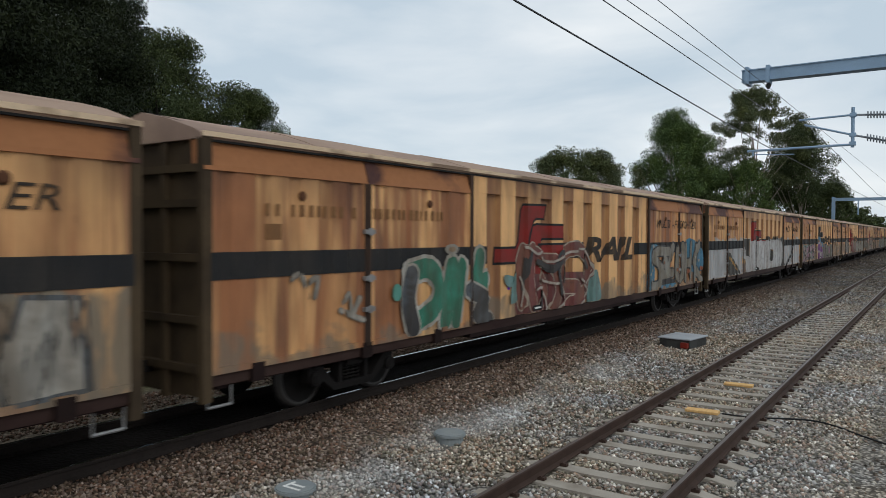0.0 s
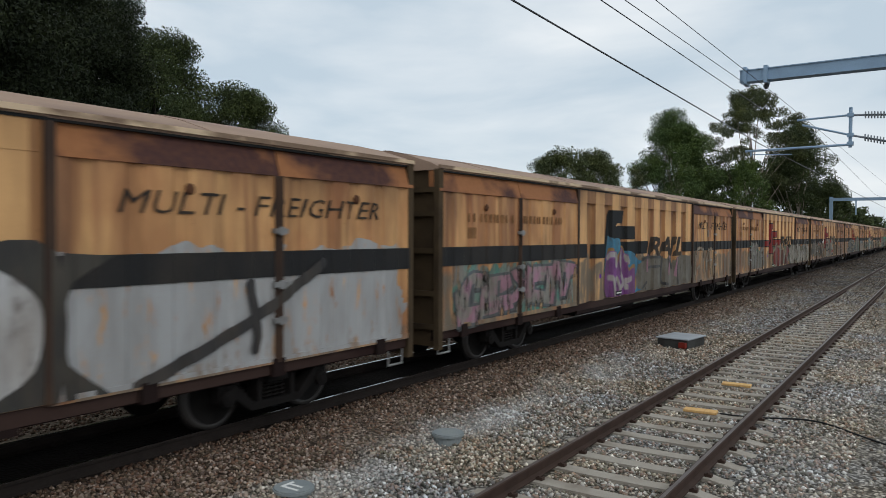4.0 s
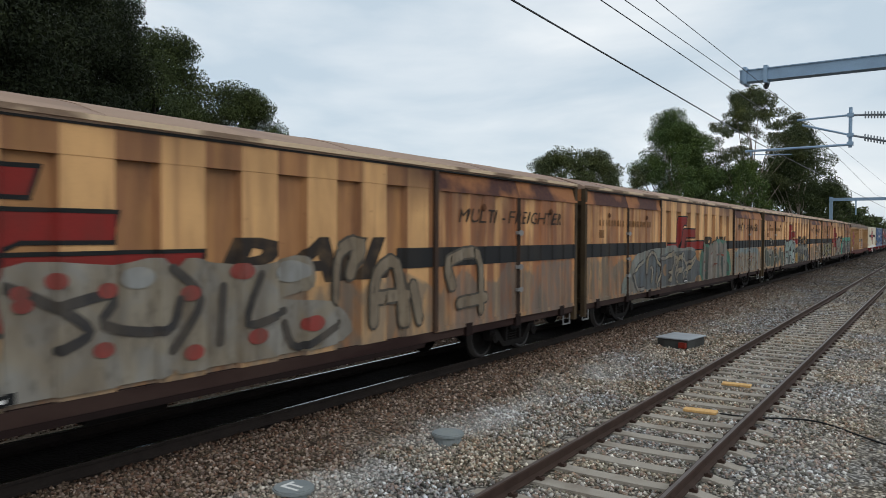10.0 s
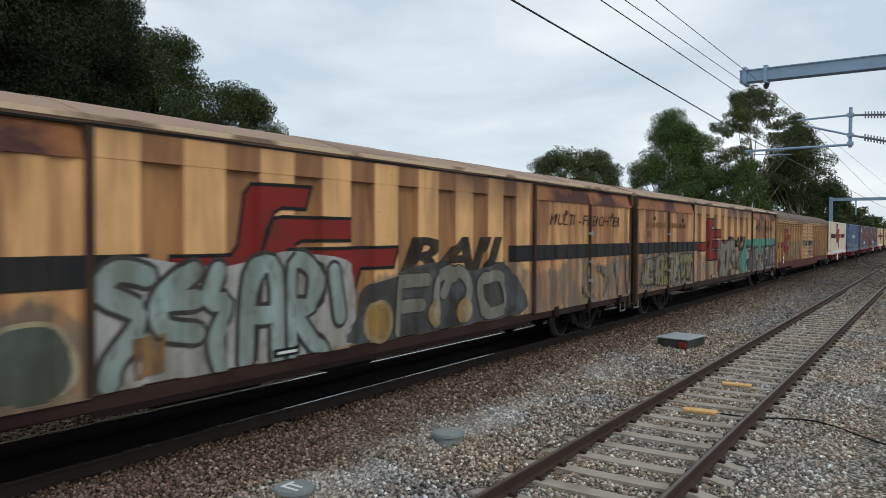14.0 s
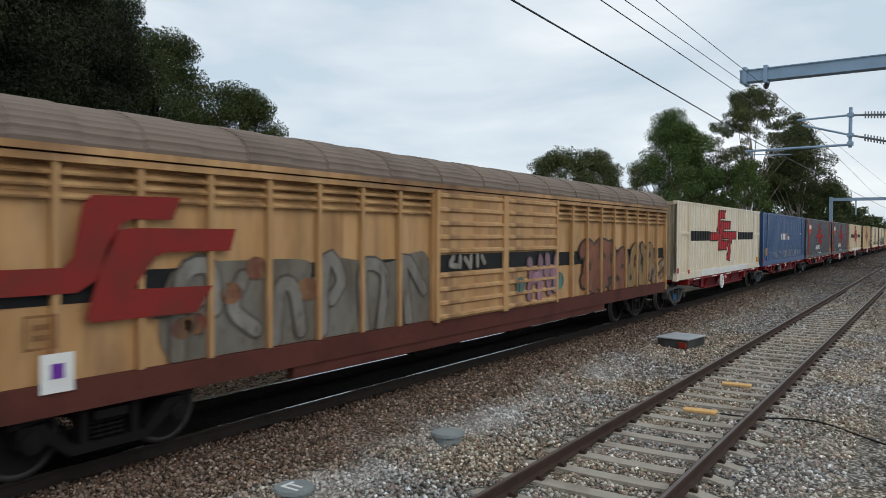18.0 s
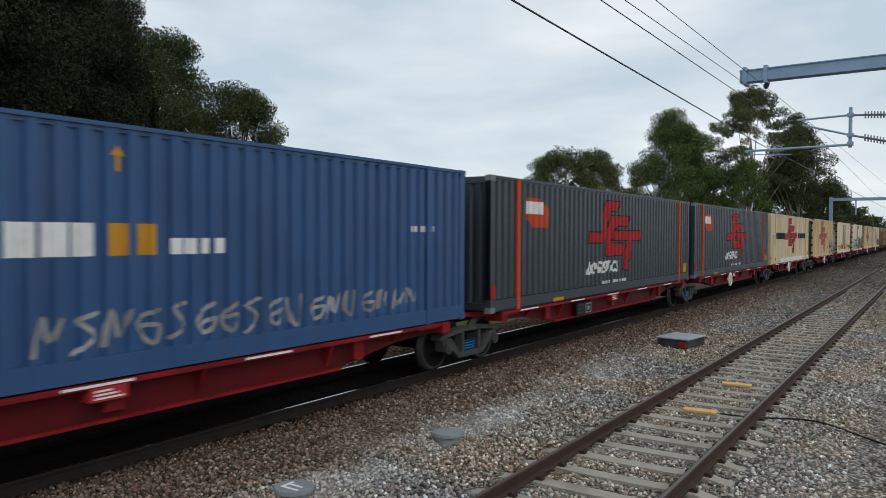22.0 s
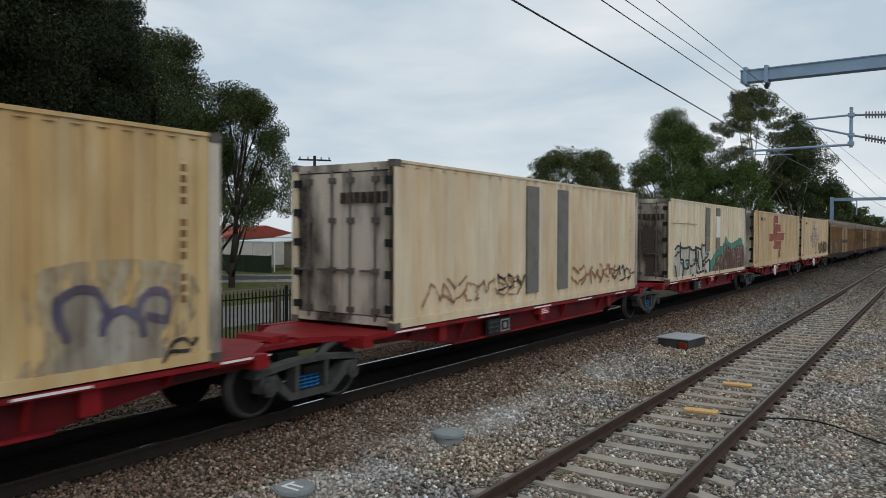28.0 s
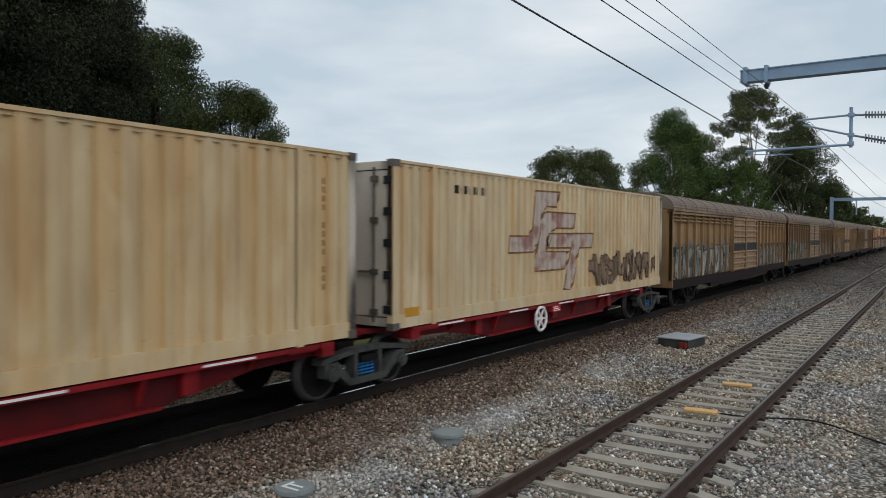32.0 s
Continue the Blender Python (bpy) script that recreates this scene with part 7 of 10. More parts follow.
traced(VAN_OBS[3], VAN_FOLD, ([(15.02, 1.83), (14.96, 1.25)],),
       0.14, (PINK, (0.40, 0.24, 0.26)), PINK, 0, 0.03, 0.38)
traced(VAN_OBS[3], VAN_FOLD, ([(17.41, 1.16), (17.48, 2.04), (18.07, 2.15), (18.51, 2.07)],
        [(17.58, 1.39), (17.95, 1.48), (17.94, 1.23)],
        [(18.51, 2.07), (18.59, 1.2)],
        [(18.83, 1.25), (18.94, 1.8), (19.33, 2.07), (19.88, 2.11)],
        [(20.07, 1.99), (20.04, 1.11)],
        [(19.05, 1.63), (19.82, 1.66)],
        [(19.33, 1.95), (19.51, 1.09)],),
       0.07, ((0.42, 0.36, 0.28), WHITE), (0.34, 0.25, 0.17), 0.03, 0.03, 0.4)
patch(VAN_OBS[3], VAN_FOLD, oval(19.22, 2.74, 0.21, 0.15), spray(STONE, SAND, 0.4), 0.03)

# maroon lettering van
patch(VAN_OBS[4], VAN_FOLD, rounded([(3.18, 2.22), (3.59, 2.32), (3.96, 2.23), (4.2, 2.14), (4.52, 2.3), (4.97, 2.2), (5.17, 1.84), (5.6, 1.85), (5.92, 1.98), (6.62, 1.98), (6.68, 0.97), (3.12, 1.02)]), spray((0.25, 0.235, 0.20), (0.20, 0.20, 0.18), 0.34), 0.022, "graffiti")
traced(VAN_OBS[4], VAN_FOLD, ([(4.26, 1.72), (4.34, 2.1), (4.63, 2.22), (4.97, 2.06), (5.05, 1.64), (4.81, 1.39)],
        [(3.29, 1.8), (3.47, 2.08), (3.71, 2.01), (3.64, 1.53)],
        [(3.77, 2.13), (4.1, 2.17), (4.09, 1.48)],
        [(5.74, 1.28), (5.83, 1.87), (6.42, 1.87), (6.47, 1.2)],
        [(5.83, 1.57), (6.42, 1.6)],
        [(4.51, 1.82), (4.81, 1.8)],
        [(3.83, 1.75), (4.03, 1.74)],),
       0.16, ((0.33, 0.32, 0.29), STONE), (0.10, 0.10, 0.095), 0.03, 0.03, 0.3, "worn grey rounded lettering")
traced(VAN_OBS[4], VAN_FOLD, ([(2.97, 2.11), (3.59, 2.15)],
        [(3.71, 2.5), (3.77, 2.56)],
        [(3.96, 2.37), (4.03, 2.49)],
        [(4.97, 2.48), (5.13, 2.2)],
        [(4.37, 1.93), (5.26, 1.84)],),
       0.04, (GREEN, TEAL), GREEN, 0, 0.05, 0.3)
patch(VAN_OBS[4], VAN_FOLD, rounded([(9.48, 1.92), (10.28, 2.01), (10.47, 1.87), (10.95, 2.03), (11.64, 1.92), (12.43, 1.79), (12.93, 1.69), (13.46, 1.96), (14.42, 2), (14.96, 1.79), (14.96, 1.2), (13.24, 0.99), (10.67, 0.875), (9.47, 0.93)]), spray((0.20, 0.30, 0.24), (0.27, 0.31, 0.22), 0.28), 0.022, "graffiti")
patch(VAN_OBS[4], VAN_FOLD, rounded([(11.64, 1.88), (12.34, 1.8), (12.48, 1.56), (12.25, 0.99), (11.48, 0.96)]), spray((0.30, 0.06, 0.045), (0.38, 0.20, 0.13), 0.22), 0.026, "graffiti")
traced(VAN_OBS[4], VAN_FOLD, ([(10.21, 1.19), (10.28, 1.73), (10.67, 1.95), (11.11, 1.72), (11.28, 1.3), (11.06, 0.99)],),
       0.52, ((0.30, 0.05, 0.04), MAROON), (0.46, 0.41, 0.28), 0.06, 0.03, 0.22, "maroon and cream rounded lettering")
patch(VAN_OBS[4], VAN_FOLD, oval(10.76, 1.38, 0.18, 0.27), spray((0.45, 0.42, 0.33), STONE, 0.2), 0.045)
patch(VAN_OBS[4], VAN_FOLD, oval(12.14, 1.08, 0.20, 0.33), spray((0.42, 0.38, 0.30), STONE, 0.2), 0.045)
patch(VAN_OBS[4], VAN_FOLD, oval(12.11, 1.12, 0.10, 0.11), spray(SLATE, SLATE, 0.2), 0.05)
traced(VAN_OBS[4], VAN_FOLD, ([(11.68, 1.91), (11.5, 1.37)],),
       0.5, ((0.42, 0.40, 0.34), STONE), (0.3, 0.3, 0.24), 0.03, 0.03, 0.25)
traced(VAN_OBS[4], VAN_FOLD, ([(12.58, 1.63), (12.48, 1.11)],
        [(13.46, 1.72), (13.52, 1.05)],),
       0.42, ((0.16, 0.05, 0.04), (0.25, 0.12, 0.08)), (0.40, 0.36, 0.25), 0.04, 0.03, 0.25)
traced(VAN_OBS[4], VAN_FOLD, ([(13.92, 1.85), (14.07, 0.94)],
        [(13.92, 1.81), (14.75, 1.71)],
        [(14.42, 1.73), (14.55, 1.1)],),
       0.4, ((0.26, 0.035, 0.035), MAROON), (0.40, 0.38, 0.24), 0.04, 0.03, 0.22)
patch(VAN_OBS[4], VAN_FOLD, oval(12.93, 1.44, 0.20, 0.19), spray((0.42, 0.39, 0.32), STONE, 0.2), 0.05)
patch(VAN_OBS[4], VAN_FOLD, oval(13.35, 1.24, 0.22, 0.19), spray((0.42, 0.39, 0.32), STONE, 0.2), 0.05)
patch(VAN_OBS[4], VAN_FOLD, oval(14.32, 1.26, 0.26, 0.21), spray((0.42, 0.39, 0.32), STONE, 0.2), 0.05)
patch(VAN_OBS[4], VAN_FOLD, rounded([(9.47, 1.72), (9.8, 1.63), (9.69, 1.35), (9.47, 1.27)]), spray((0.26, 0.035, 0.03), MAROON, 0.25), 0.03, "graffiti")
patch(VAN_OBS[4], VAN_FOLD, rounded([(14.96, 1.79), (15.69, 1.94), (17.04, 1.98), (17.04, 0.88), (15.1, 0.875)]), spray((0.22, 0.20, 0.12), SAND, 0.34), 0.022, "graffiti")
traced(VAN_OBS[4], VAN_FOLD, ([(15.07, 1.86), (15.13, 1.27), (15.54, 1.09), (15.85, 1.83)],
        [(16.2, 1.82), (16.11, 1.01)],
        [(16.24, 1.76), (16.6, 1.18), (16.95, 1.88)],),
       0.3, (WHITE, (0.42, 0.40, 0.35)), (0.07, 0.08, 0.06), 0.045, 0.032, 0.25)
patch(VAN_OBS[4], VAN_FOLD, rounded([(17.19, 1.72), (17.54, 2.02), (18, 2.09), (18.59, 1.89), (19.55, 1.94), (20.44, 1.98), (21.47, 1.97), (22.85, 2.01), (23.2, 1.18), (22.37, 0.96), (18.76, 0.875), (17.12, 0.875)]), spray((0.20, 0.18, 0.13), (0.24, 0.21, 0.10), 0.36), 0.022, "graffiti")
traced(VAN_OBS[4], VAN_FOLD, ([(17.6, 1.49), (17.67, 1.85), (17.96, 2.01), (18.26, 1.8), (18.38, 1.36), (18.24, 0.99), (17.93, 0.93), (17.67, 1.14), (17.6, 1.49)],
        [(18.72, 1.84), (18.84, 0.94), (19.32, 1.53), (19.67, 1), (20.26, 1.88)],
        [(20.66, 1.92), (20.59, 1.05)],
        [(21.09, 1.96), (20.99, 1.09)],
        [(20.64, 1.5), (21.02, 1.52)],
        [(21.5, 1.51), (21.76, 1.9), (22.24, 1.79), (22.4, 1.3), (22, 1), (21.56, 1.19), (21.5, 1.51)],
        [(22.62, 1.82), (22.56, 1.14)],
        [(16.1, 1.94), (16.15, 1.25)],
        [(16.38, 1.92), (16.43, 1.32)],
        [(16.86, 1.88), (16.99, 1.24)],),
       0.3, (WHITE, (0.36, 0.345, 0.30)), (0.05, 0.06, 0.035), 0.05, 0.032, 0.25, "pale block letters with a dark green outline")
traced(VAN_OBS[4], VAN_FOLD, ([(17.92, 2.27), (18.24, 2.33), (18, 2.06)],
        [(18.29, 2.33), (18.54, 2.36), (18.33, 2.23), (18.5, 2.11), (18.24, 2.05)],
        [(20.81, 2.31), (20.94, 2), (21.2, 2.25)],
        [(21.47, 2.34), (21.76, 2.05), (22.21, 2.37)],
        [(17.06, 2.3), (17.33, 2.16)],
        [(21.76, 2.29), (22.68, 2.31)],),
       0.04, (STONE, SAND), STONE, 0, 0.022, 0.46)

# van with a star
patch(VAN_OBS[5], VAN_FOLD, rounded([(0.73, 2.09), (1.41, 2.1), (2.2, 2.09), (2.58, 2.01), (2.65, 2.03), (3.69, 2.16), (4.28, 1.98), (4.33, 1.11), (0.72, 1.1)]), spray((0.21, 0.185, 0.14), (0.15, 0.13, 0.10), 0.36), 0.022, "graffiti")
traced(VAN_OBS[5], VAN_FOLD, ([(1.23, 2.14), (1.17, 1.56), (1.47, 1.77)],
        [(1.79, 1.71), (2.57, 1.67)],
        [(1.72, 1.99), (2.13, 2)],
        [(2.35, 2.22), (2.41, 1.81)],
        [(2.98, 1.49), (3.02, 1.91), (3.5, 1.95), (3.59, 1.42)],
        [(3.78, 2.09), (3.93, 1.85), (3.69, 1.71)],
        [(4.49, 1.17), (4.44, 1.66), (4.82, 1.83), (5.12, 1.43), (4.94, 1.12)],
        [(4.82, 2.12), (5.42, 2.01)],
        [(5.67, 1.12), (5.67, 1.73), (6.14, 1.89), (6.28, 1.23)],),
       0.14, ((0.30, 0.26, 0.205), (0.24, 0.21, 0.165)), (0.06, 0.055, 0.05), 0.045, 0.03, 0.36, "worn grey lettering outlined in black")
traced(VAN_OBS[5], VAN_FOLD, ([(1.53, 2.07), (1.56, 1.88)],
        [(3.78, 2.09), (3.88, 1.93)],
        [(5.54, 2), (5.67, 1.73)],),
       0.12, ((0.30, 0.05, 0.03), MAROON), MAROON, 0, 0.05, 0.3)
traced(VAN_OBS[5], VAN_FOLD, ([(6.71, 1.95), (6.81, 1.76), (6.69, 1.57), (6.81, 1.28), (6.72, 1.05)],),
       0.34, ((0.12, 0.10, 0.08), SAND), (0.2, 0.14, 0.08), 0.05, 0.03, 0.45)
traced(VAN_OBS[5], VAN_FOLD, ([(7.84, 1.9), (7.95, 1.69), (7.81, 1.49), (7.95, 1.17), (7.85, 0.93)],),
       0.34, ((0.12, 0.10, 0.08), SAND), (0.2, 0.14, 0.08), 0.05, 0.03, 0.45)
patch(VAN_OBS[5], VAN_FOLD, rounded([(9.48, 2.3), (10.68, 2.3), (11.4, 2.27), (11.4, 0.95), (10.51, 0.91), (9.47, 0.91), (9.28, 1.25), (9.48, 1.48)]), spray((0.36, 0.32, 0.25), STONE, 0.2), 0.024, "graffiti")
patch(VAN_OBS[5], VAN_FOLD, rounded([(11.5, 2.26), (12.11, 2.28), (12.8, 2.23), (13.69, 2.34), (13.83, 1.88), (13.29, 1.73), (14.41, 1.57), (14.57, 0.98), (11.5, 0.93)]), spray((0.34, 0.30, 0.23), STONE, 0.25), 0.024, "graffiti")
traced(VAN_OBS[5], VAN_FOLD, ([(9.51, 2.11), (9.97, 1.89), (10.35, 1.58), (10.04, 1.41)],
        [(10.05, 1.88), (10.68, 1.98), (10.52, 1.64), (11.31, 1.49), (11.5, 1.85)],
        [(11.4, 2.24), (11.8, 1.83), (11.4, 1.25)],
        [(12.22, 1.97), (12.17, 1.24)],
        [(12.8, 2.11), (12.56, 1.45), (13.29, 1.56)],
        [(8.85, 1.91), (8.97, 1.6), (9.28, 1.56)],
        [(13.3, 1.38), (13.56, 1), (14.41, 1.28)],),
       0.12, (INK, (0.08, 0.07, 0.06)), INK, 0, 0.034, 0.25, "black lines over cream and red lettering")
patch(VAN_OBS[5], VAN_FOLD, oval(9.65, 2.04, 0.10, 0.08), spray((0.40, 0.05, 0.04), (0.34, 0.06, 0.05), 0.2), 0.044)
patch(VAN_OBS[5], VAN_FOLD, oval(10.01, 2.15, 0.11, 0.09), spray((0.40, 0.05, 0.04), (0.34, 0.06, 0.05), 0.2), 0.044)
patch(VAN_OBS[5], VAN_FOLD, oval(10.56, 2.02, 0.12, 0.09), spray((0.40, 0.05, 0.04), (0.34, 0.06, 0.05), 0.2), 0.044)
patch(VAN_OBS[5], VAN_FOLD, oval(11.65, 1.92, 0.15, 0.10), spray((0.40, 0.05, 0.04), (0.34, 0.06, 0.05), 0.2), 0.044)
patch(VAN_OBS[5], VAN_FOLD, oval(11.70, 1.18, 0.15, 0.10), spray((0.40, 0.05, 0.04), (0.34, 0.06, 0.05), 0.2), 0.044)
patch(VAN_OBS[5], VAN_FOLD, oval(12.50, 2.16, 0.18, 0.11), spray((0.40, 0.05, 0.04), (0.34, 0.06, 0.05), 0.2), 0.044)
patch(VAN_OBS[5], VAN_FOLD, oval(12.74, 1.26, 0.18, 0.11), spray((0.40, 0.05, 0.04), (0.34, 0.06, 0.05), 0.2), 0.044)
patch(VAN_OBS[5], VAN_FOLD, oval(10.51, 1.36, 0.13, 0.09), spray((0.40, 0.05, 0.04), (0.34, 0.06, 0.05), 0.2), 0.044)
patch(VAN_OBS[5], VAN_FOLD, oval(13.83, 1.33, 0.22, 0.12), spray((0.40, 0.05, 0.04), (0.34, 0.06, 0.05), 0.2), 0.044)
patch(VAN_OBS[5], VAN_FOLD, oval(9.68, 1.91, 0.11, 0.08), spray((0.40, 0.05, 0.04), (0.34, 0.06, 0.05), 0.2), 0.044)
patch(VAN_OBS[5], VAN_FOLD, oval(9.09, 1.86, 0.14, 0.24), spray((0.42, 0.38, 0.32), STONE, 0.2), 0.036)
patch(VAN_OBS[5], VAN_FOLD, oval(10.99, 2.14, 0.23, 0.13), spray((0.38, 0.40, 0.40), WHITE, 0.2), 0.04)
patch(VAN_OBS[5], VAN_FOLD, oval(13.42, 2.12, 0.35, 0.16), spray((0.38, 0.40, 0.40), WHITE, 0.2), 0.04)
patch(VAN_OBS[5], VAN_FOLD, oval(9.21, 1.26, 0.17, 0.11), spray((0.38, 0.40, 0.40), WHITE, 0.2), 0.04)
traced(VAN_OBS[5], VAN_FOLD, ([(14.34, 1.67), (14.41, 2.33), (14.88, 2.51), (14.72, 2.03)],
        [(15.21, 1.21), (15.29, 2.01), (15.91, 2.14), (16.1, 1.13)],
        [(15.29, 1.6), (16.1, 1.6)],
        [(16.29, 1.75), (16.49, 1.14)],
        [(17.52, 1.69), (17.41, 2.15), (18.45, 2.24), (18.59, 1.14)],
        [(17.75, 1.33), (18.71, 1.38)],),
       0.2, ((0.30, 0.24, 0.17), SAND), (0.08, 0.07, 0.055), 0.04, 0.03, 0.33)
patch(VAN_OBS[5], VAN_FOLD, [(1.2, 1.81), (1.28, 1.58), (1.53, 1.55), (1.33, 1.42), (1.4, 1.19), (1.19, 1.35), (1, 1.25), (1.06, 1.46), (0.89, 1.62), (1.11, 1.6)], spray((0.05, 0.05, 0.055), SLATE, 0.25), 0.042, "graffiti")

# slate lettering van
patch(VAN_OBS[6], VAN_FOLD, rounded([(2.95, 1.37), (3.46, 1.6), (3.83, 2.01), (4.63, 2.13), (5.68, 2.22), (6.93, 2.23), (7.89, 2.31), (9, 2.18), (10.26, 2.2), (10.97, 1.88), (10.98, 0.91), (7.24, 0.875), (4.63, 0.875), (2.79, 0.875)]), spray((0.25, 0.29, 0.27), STONE, 0.26), 0.02, "graffiti")
patch(VAN_OBS[6], VAN_FOLD, rounded([(3.73, 1.5), (4.53, 1.74), (4.96, 1.87), (5.44, 2.02), (6.08, 1.9), (7.24, 2.03), (10.73, 2.01), (10.86, 0.92), (4.63, 0.93), (3.73, 1.2)]), spray((0.13, 0.155, 0.17), SLATE, 0.2), 0.024, "graffiti")
traced(VAN_OBS[6], VAN_FOLD, ([(3.83, 1.56), (4.53, 1.82)],
        [(3.73, 1.42), (4.02, 1.01), (4.63, 0.97)],
        [(4.91, 1.46), (5.02, 1.95), (5.56, 2.08), (5.94, 1.73), (5.81, 1.12)],
        [(5.26, 1.6), (5.5, 1.58), (5.44, 1.16)],
        [(5.81, 1.91), (6.35, 1.52), (5.95, 0.93)],
        [(6.35, 1.88), (7.24, 1.88), (7.9, 2)],
        [(8.07, 2), (8.16, 1.48), (8.8, 1.86), (9.01, 1.09)],
        [(8.8, 1.91), (9.61, 1.6), (10.73, 1.89)],
        [(9.4, 1.61), (9.62, 1.15), (10.27, 1.68)],),
       0.09, ((0.44, 0.38, 0.26), STONE), INK, 0.04, 0.03, 0.2, "slate lettering with cream lines")
traced(VAN_OBS[6], VAN_FOLD, ([(7.43, 1.92), (7.87, 2.06), (7.9, 1.67), (7.58, 1.36)],
        [(8.05, 1.9), (8.23, 1.85), (8.59, 1.82), (8.04, 1.3), (8.62, 0.96)],
        [(8.52, 1.48), (8.97, 2.02), (9.35, 1.59), (9.89, 1.32)],
        [(8.48, 1.36), (9.05, 1.49), (8.55, 1.22)],
        [(9.59, 1.39), (10.2, 1.54), (10.72, 1.84)],
        [(9.16, 1.14), (9.12, 1.34), (9.59, 1.39), (9.71, 1.2), (9.35, 1.11)],
        [(7.75, 1.57), (7.58, 1.08)],),
       0.09, ((0.44, 0.38, 0.26), STONE), INK, 0.035, 0.03, 0.2)
patch(VAN_OBS[6], VAN_FOLD, oval(6.93, 1.47, 0.28, 0.21), spray((0.40, 0.22, 0.08), (0.34, 0.2, 0.1), 0.35), 0.034)
patch(VAN_OBS[6], VAN_FOLD, rounded([(11.52, 2.08), (11.97, 1.93), (11.94, 2.37), (12.91, 2.23), (13.64, 2.34), (14.15, 2.51), (15.55, 2.39), (16.06, 2.05), (16.28, 0.875), (11.7, 0.875)]), spray((0.05, 0.22, 0.16), (0.08, 0.28, 0.21), 0.2), 0.026, "graffiti")
patch(VAN_OBS[6], VAN_FOLD, rounded([(12.05, 2.18), (12.91, 2.08), (13.64, 2.18), (14.2, 2.33), (15.45, 2.23), (15.79, 2.06), (15.93, 0.875), (11.87, 0.875)]), spray((0.06, 0.10, 0.10), DGREEN, 0.2), 0.03, "graffiti")
traced(VAN_OBS[6], VAN_FOLD, ([(12.14, 2.09), (12.06, 1.49), (12.06, 0.88)],),
       0.58, ((0.30, 0.275, 0.24), (0.34, 0.31, 0.28)), (0.20, 0.19, 0.17), 0.02, 0.034, 0.15)
traced(VAN_OBS[6], VAN_FOLD, ([(12.91, 2.02), (12.81, 1.45), (12.8, 0.875)],),
       0.58, ((0.30, 0.275, 0.24), (0.34, 0.31, 0.28)), (0.20, 0.19, 0.17), 0.02, 0.034, 0.15)
traced(VAN_OBS[6], VAN_FOLD, ([(13.8, 2.13), (13.69, 1.49), (13.68, 0.875)],),
       0.58, ((0.30, 0.275, 0.24), (0.34, 0.31, 0.28)), (0.20, 0.19, 0.17), 0.02, 0.034, 0.15)
traced(VAN_OBS[6], VAN_FOLD, ([(14.66, 2.18), (14.59, 1.53), (14.63, 0.875)],),
       0.58, ((0.30, 0.275, 0.24), (0.34, 0.31, 0.28)), (0.20, 0.19, 0.17), 0.02, 0.034, 0.15)
traced(VAN_OBS[6], VAN_FOLD, ([(15.36, 2.07), (15.29, 1.49), (15.33, 0.9)],),
       0.58, ((0.30, 0.275, 0.24), (0.34, 0.31, 0.28)), (0.20, 0.19, 0.17), 0.02, 0.034, 0.15)
traced(VAN_OBS[6], VAN_FOLD, ([(11.93, 1.59), (12.24, 1.61)],
        [(12.84, 1.89), (13.05, 1.97)],
        [(13.49, 1.38), (13.8, 1.49), (14.12, 1.37)],
        [(14.8, 1.89), (14.99, 1.77)],
        [(12.37, 1.25), (12.12, 1.23)],
        [(13.8, 1.83), (14.12, 1.87)],
        [(15.17, 1.55), (14.99, 1.41)],),
       0.06, (INK, (0.3, 0.08, 0.05)), INK, 0, 0.06, 0.1)

# dark green and pale blue van
patch(VAN_OBS[7], VAN_FOLD, rounded([(0.48, 2.02), (1.03, 1.91), (1.61, 1.61), (1.98, 1.23), (1.66, 0.93), (0.67, 0.96), (0.35, 1.42)]), spray(CREAMY, (0.44, 0.40, 0.30), 0.2), 0.022, "graffiti")
patch(VAN_OBS[7], VAN_FOLD, rounded([(0.55, 1.96), (1.03, 1.86), (1.55, 1.59), (1.87, 1.26), (1.59, 0.99), (0.71, 1.02), (0.43, 1.43)]), spray((0.07, 0.095, 0.075), DGREEN, 0.12), 0.028, "graffiti")
patch(VAN_OBS[7], VAN_FOLD, rounded([(1.87, 1.45), (2.3, 1.8), (2.84, 1.9), (3.06, 1.47), (2.93, 0.875), (1.96, 0.88)]), spray(CREAMY, (0.44, 0.40, 0.30), 0.2), 0.022, "graffiti")
patch(VAN_OBS[7], VAN_FOLD, rounded([(1.94, 1.44), (2.32, 1.75), (2.8, 1.84), (2.99, 1.46), (2.87, 0.93), (2.02, 0.93)]), spray((0.07, 0.095, 0.075), DGREEN, 0.12), 0.028, "graffiti")
patch(VAN_OBS[7], VAN_FOLD, rounded([(3.1, 1.45), (3.36, 1.81), (3.71, 1.69), (3.83, 1.29), (3.57, 0.92), (3.16, 1.07)]), spray(CREAMY, (0.44, 0.40, 0.30), 0.2), 0.022, "graffiti")
patch(VAN_OBS[7], VAN_FOLD, rounded([(3.14, 1.44), (3.37, 1.76), (3.68, 1.66), (3.79, 1.3), (3.56, 0.97), (3.2, 1.1)]), spray((0.07, 0.095, 0.075), DGREEN, 0.12), 0.028, "graffiti")
patch(VAN_OBS[7], VAN_FOLD, rounded([(3.84, 1.54), (4.15, 1.66), (4.39, 1.34), (4.23, 0.94), (3.87, 1.08)]), spray(CREAMY, (0.44, 0.40, 0.30), 0.2), 0.022, "graffiti")
